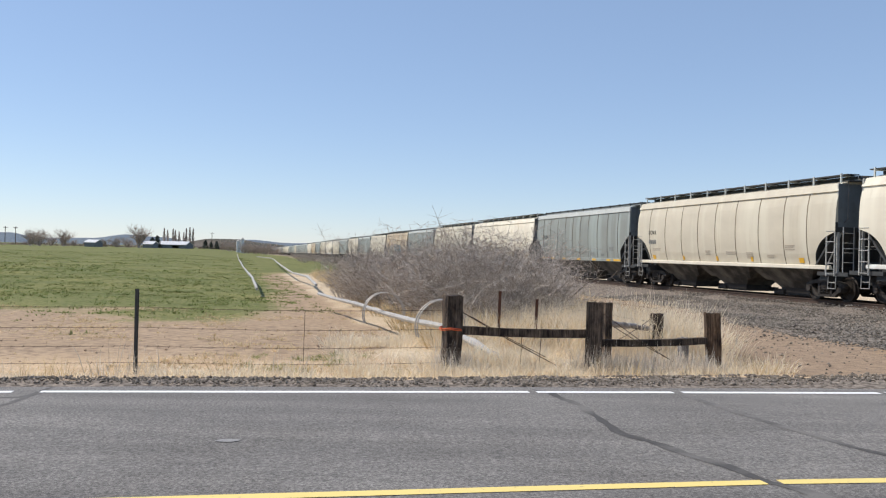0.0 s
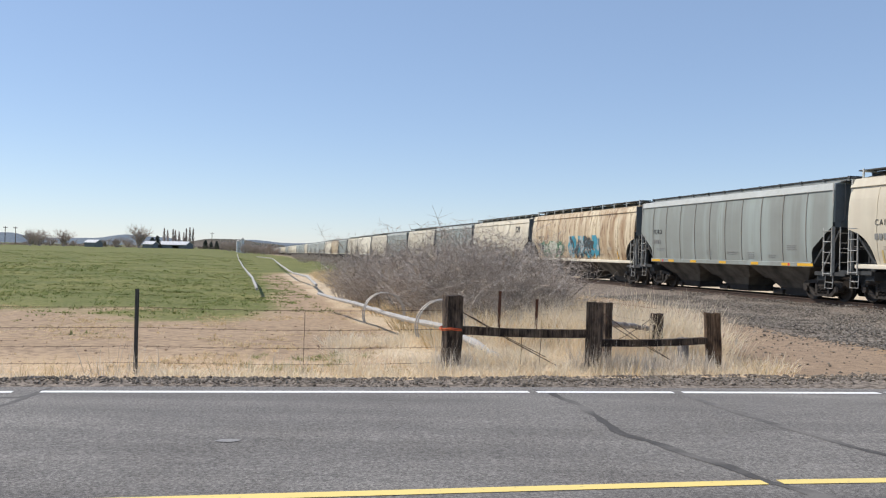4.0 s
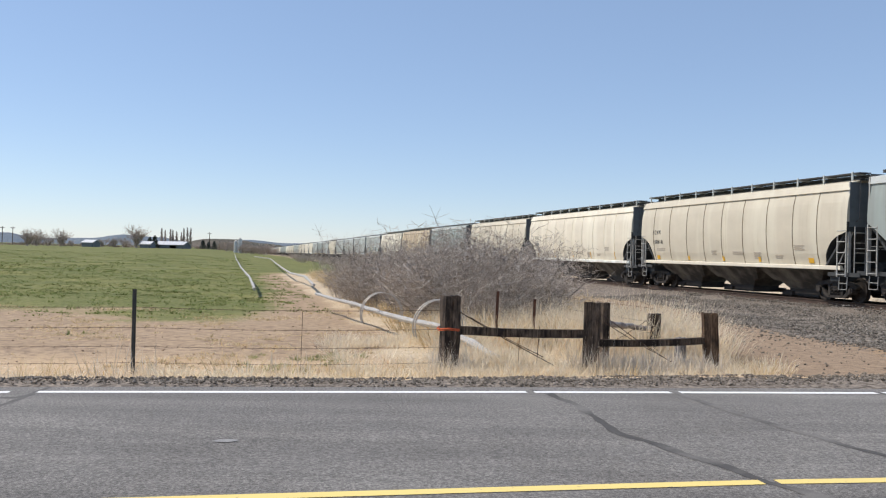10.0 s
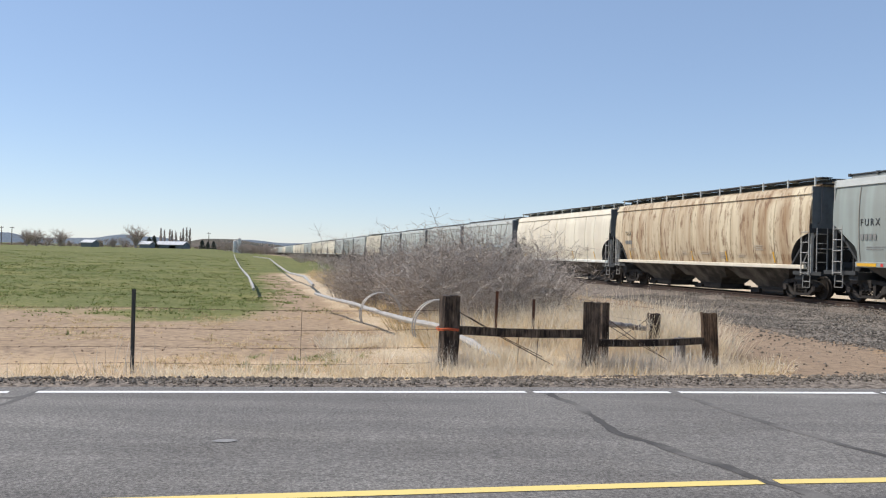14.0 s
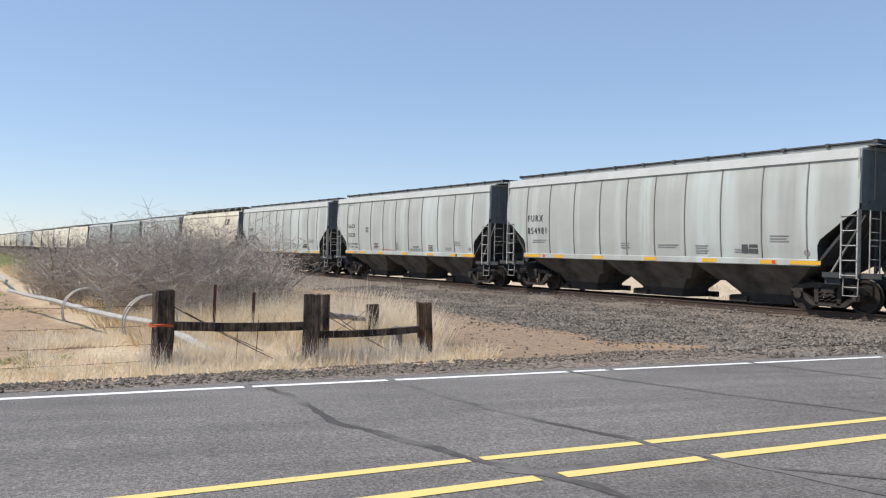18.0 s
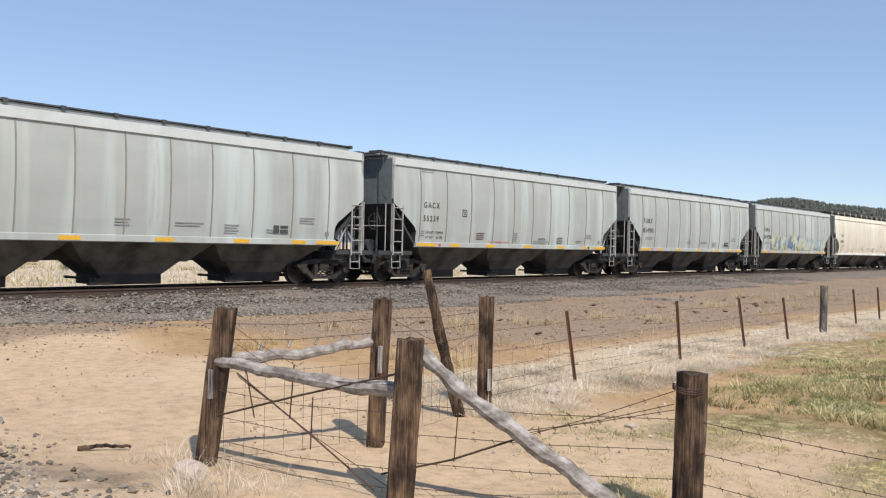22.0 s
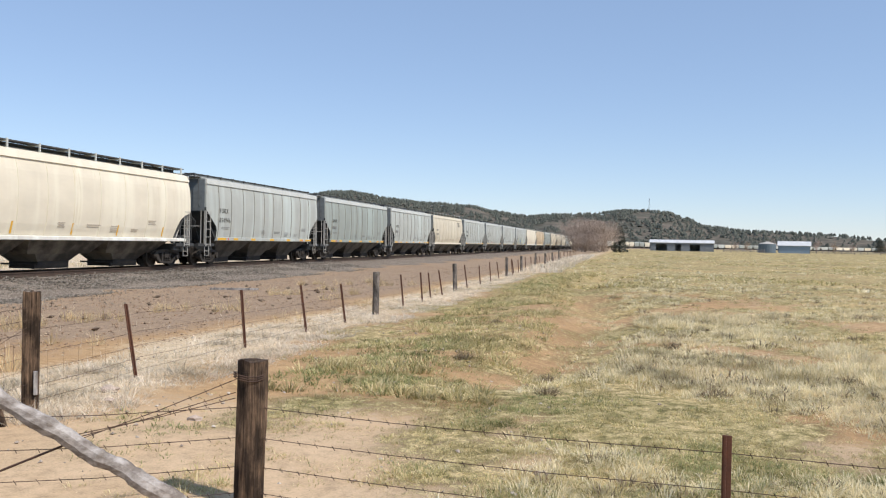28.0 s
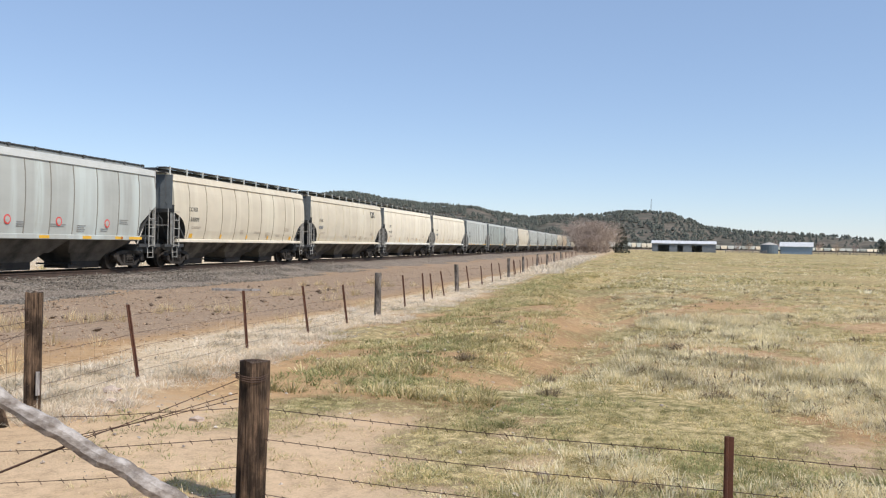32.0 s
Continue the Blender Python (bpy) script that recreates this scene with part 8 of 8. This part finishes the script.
for b0, b1, d in ((175.6, 178.0, 425), (180.6, 186.5, 430)):
    x0, y0 = far_place(b0, d)
    x1, y1 = far_place(b1, d)
    k = int(math.hypot(x1 - x0, y1 - y0) / 2.6)
    for i in range(k + 1):
        p = Vector((x0, y0, 0)).lerp(Vector((x1, y1, 0)), i / k)
        z = ground_z(p.x, p.y)
        tube(bm, [(p.x, p.y, z - 0.3), (p.x, p.y, z + rr.uniform(1.3, 1.9))], 0.14, 5)
    for h in (0.5, 0.9, 1.3):
        tube(bm, [(x0, y0, ground_z(x0, y0) + h), (x1, y1, ground_z(x1, y1) + h)], 0.09, 4)
thing("corral_fence", bm, W_GREY, "weathered wooden corral fence beside the sheds", "fence")
for k in range(9):
    b = 176.0 + 1.2 * k + rr.uniform(-0.4, 0.4)
    bare_tree(*far_place(b, 640 + 60 * rr.random()), rr.uniform(6, 9), rr.uniform(5, 8), 60 + k % 3, M_TWIG_TAN if k % 2 else M_TWIG_RED, "leafless trees behind the sheds", 9, 3, 0.018)
conifer(*far_place(184.4, 640), 9.5, 5, 7, "dark evergreen behind the sheds")
bm = bmesh.new()
x, y = far_place(171.0, 1690)
for dx, dy in ((-1.2, 0), (1.2, 0), (0, 1.5)):
    tube(bm, [(x + dx, y + dy, 62), (x + dx * 0.6, y + dy * 0.6, 92)], 0.16, 4)
for z in range(64, 90, 5):
    tube(bm, [(x - 1.1, y, z), (x + 1.1, y, z + 4)], 0.14, 4)
thing("radio_mast", bm, M_SHED, "thin grey lattice radio mast on the hilltop", "mast")

# the farm beyond the green field
shed(-17.3, 600, -14, 25, 9, 2.4, 4.6, M_SHED, M_ROOF, "long dark barn with a bright metal roof", ((0.1, 0.3), (0.6, 0.8)))
shed(-18.6, 585, -14, 7, 6, 2.4, 4.2, M_SHED, M_ROOF, "small dark barn with a bright roof")
shed(-21.9, 560, -20, 8, 6, 2.6, 4.2, M_SHED, M_ROOF, "small farm building with a white roof")
for b, d, w, h in ((-13.25, 560, 2.2, 7.0), (-13.0, 575, 1.9, 8.8)):
    x, y = far_place(b, d)
    root = tagged(new("silo"), "tall pale metal silo at the field's end", "silo")
    root.matrix_basis = Matrix.Translation((x, y, ground_z(x, y)))
    bm = bmesh.new()
    tube(bm, [(0, 0, 0), (0, 0, h)], w / 2 + 0.3, 16)
    part("wall", bm, M_ROOF, root)
    bm = bmesh.new()
    tube(bm, [(0, 0, h), (0, 0, h + 1.0)], [w / 2 + 0.4, 0.2], 16)
    part("roof", bm, M_ROOF_OLD, root)
def poplar(x, y, h, seed):
    """A narrow leafless tree: one stem and steep branches."""
    r = random.Random(seed)
    bm = bmesh.new()
    tube(bm, [(0, 0, -0.3), (0.1, 0, h * 0.5), (0, 0, h)], [0.3, 0.2, 0.05], 6)
    for _ in range(90):
        z, a = h * r.uniform(0.08, 0.85), r.uniform(0, 6.28)
        reach, up = r.uniform(0.8, 1.6) * (1.1 - z / h), h * r.uniform(0.1, 0.2)
        tube(bm, [(0, 0, z), (math.cos(a) * reach * 0.7, math.sin(a) * reach * 0.7, z + up * 0.5), (math.cos(a) * reach, math.sin(a) * reach, z + up)], [0.2, 0.17, 0.1], 3, False)
    ob = tagged(new("poplar", to_mesh("poplar", bm, M_TWIG_ASH)), "tall bare columnar poplar by the barn", "tree", "row of poplars")
    ob.matrix_basis = Matrix.Translation((x, y, ground_z(x, y)))


for k in range(9):                                          # a row of bare poplars
    b = -17.75 + 0.215 * k + rr.uniform(-0.06, 0.06)
    poplar(*far_place(b, 610), rr.uniform(11, 14.5), 80 + k)
for b, d, h, w in ((-18.5, 590, 7, 3.5), (-18.2, 595, 8, 3.6), (-15.3, 590, 6, 3), (-14.6, 590, 5.5, 2.6), (-14.95, 600, 5, 2.4)):
    conifer(*far_place(b, d), h, w, int(-b * 10), "dark evergreen by the farm")
for b, d, h, w in ((-25.4, 520, 9, 7), (-24.9, 530, 8, 6), (-24.3, 540, 6, 6), (-23.6, 530, 8.5, 4), (-19.3, 560, 12, 4), (-20.6, 560, 6, 5), (-21.2, 570, 5, 5), (-20.0, 570, 6, 6), (-16.4, 600, 6, 5), (-23.0, 560, 4, 4)):
    bare_tree(*far_place(b, d), h, w, int(-b * 7) % 5 + 90, M_TWIG_ASH, "leafless tree by the farm", 18, 3, 0.03)
for b in (-26.75, -26.2, -14.9):
    x, y = far_place(b, 640)
    bm = bmesh.new()
    tube(bm, [(x, y, -1), (x, y, 11.5)], 0.22, 6)
    tube(bm, [(x - 1.5, y, 10.8), (x + 1.5, y, 10.8)], 0.15, 5)
    thing("power_pole", bm, W_BARK, "distant dark power pole", "utility pole")
for k in range(30):                                         # low bare woods closing the left distance
    b = -14.2 + 3.6 * (k / 30) + rr.uniform(-0.1, 0.1)
    bare_tree(*far_place(b, rr.uniform(520, 760)), rr.uniform(4, 7), rr.uniform(5, 8), 100 + k % 4, M_TWIG_ASH, "low leafless trees in the distance", 14, 3, 0.03)

HEDGE = [to_mesh("hedge_shrub", bare_plant(140 + k, 3.2, 4.0, 16, 3, 0.075), M_TWIG_RED) for k in range(3)]
for k in range(44):                                         # brush along the end of the field
    b = -27.5 + 13.5 * (k + rr.random()) / 44
    x, y = far_place(b, rr.uniform(590, 655))
    ob = tagged(new("hedge_shrub", HEDGE[k % 3]), "low leafless brush at the end of the field", "shrub", "hedge beyond the field")
    ob.matrix_basis = pose(x, y, ground_z(x, y), 0, 0, rr.uniform(0, 360)) @ Matrix.Diagonal((1.6, 1.6, rr.uniform(0.5, 1.05), 1))


def locomotive(k, tone, label):
    car = tagged(new("locomotive"), label, "locomotive", "engines of the train")
    LENGTHS[k] = 10.2
    bm = bmesh.new()
    ring_box(bm, -10.2, 10.2, -1.45, 1.45, 1.1, 1.6)
    ring_box(bm, -9.0, 5.5, -0.95, 0.95, 1.6, 4.1, None, 0.08)
    part("hood", bm, tone, car)
    bm = bmesh.new()
    ring_box(bm, 5.5, 8.2, -1.5, 1.5, 1.6, 4.6, None, 0.1)
    ring_box(bm, 8.2, 9.6, -1.0, 1.0, 1.6, 3.1, None, 0.1)
    part("cab", bm, tone, car)
    bm = bmesh.new()
    for x in (-6.6, 6.6):
        ring_box(bm, x - 2.2, x + 2.2, -1.2, 1.2, 0.0, 1.0)
    ring_box(bm, -2.6, 2.6, -1.35, 1.35, 0.4, 1.1)
    part("running_gear", bm, M_TRUCK, car)
    return car


M_ENGINE = plain("rusty_orange_engine_paint", (0.30, 0.10, 0.05), (0.2, 0.08, 0.05), 1, 0.6)
for k in (FIRST - 1, FIRST - 2, FIRST - 3):
    CARS[k] = locomotive(k, M_ENGINE, "dull orange-brown diesel locomotive far ahead")


# ---- what moves: the train rolls by at a steady pace, its wheels turn ----
# where the front of a car's body stands at 20.6 s; the cars between follow by their lengths
FRONTS = {-18: 326.6, -17: 309.35, -16: 292.85, -15: 274.55, -14: 257.6, -13: 241.2, -12: 222.8, -11: 205.85, -10: 189.2, -9: 171.8, -8: 155.25, -7: 137.85, -6: 119.35, -5: 101.25, -4: 84.4, -3: 66.15, -2: 47.4,
          -1: 30.6, 0: 13.74, 1: -3.25, 2: -20.1, 3: -37.5, 4: -54.4, 5: -71.55, 6: -88.7, 7: -107.2, 8: -125.6, 9: -143.1, 10: -160.8}


def centres():
    """The middle of each car along the line at 20.6 s."""
    out = {k: f - LENGTHS[k] for k, f in FRONTS.items()}
    for k in range(min(FRONTS) - 1, min(CARS) - 1, -1):
        out[k] = out[k + 1] + LENGTHS[k + 1] + GAP + LENGTHS[k]
    for k in range(max(FRONTS) + 1, max(CARS) + 1):
        out[k] = out[k - 1] - LENGTHS[k - 1] - GAP - LENGTHS[k]
    return out


def motions():
    middle = centres()
    for k, car in CARS.items():
        walk(car, [(t, track_pose(middle[k] + SPEED * (t - 20.6))) for t in range(33)])
    rate = math.degrees(SPEED / 0.457)
    first = WHEELS[0]
    walk(first, [(j / FPS, pose(0, 0, 0, 0, (rate * j / FPS) % 360, 0)) for j in range(int(32 * FPS) + 1)])
    for w in WHEELS[1:]:                                    # all wheels turn alike
        w.rotation_mode = "QUATERNION"
        w.animation_data_create()
        w.animation_data.action = first.animation_data.action
        w.animation_data.action_slot = first.animation_data.action_slot


motions()
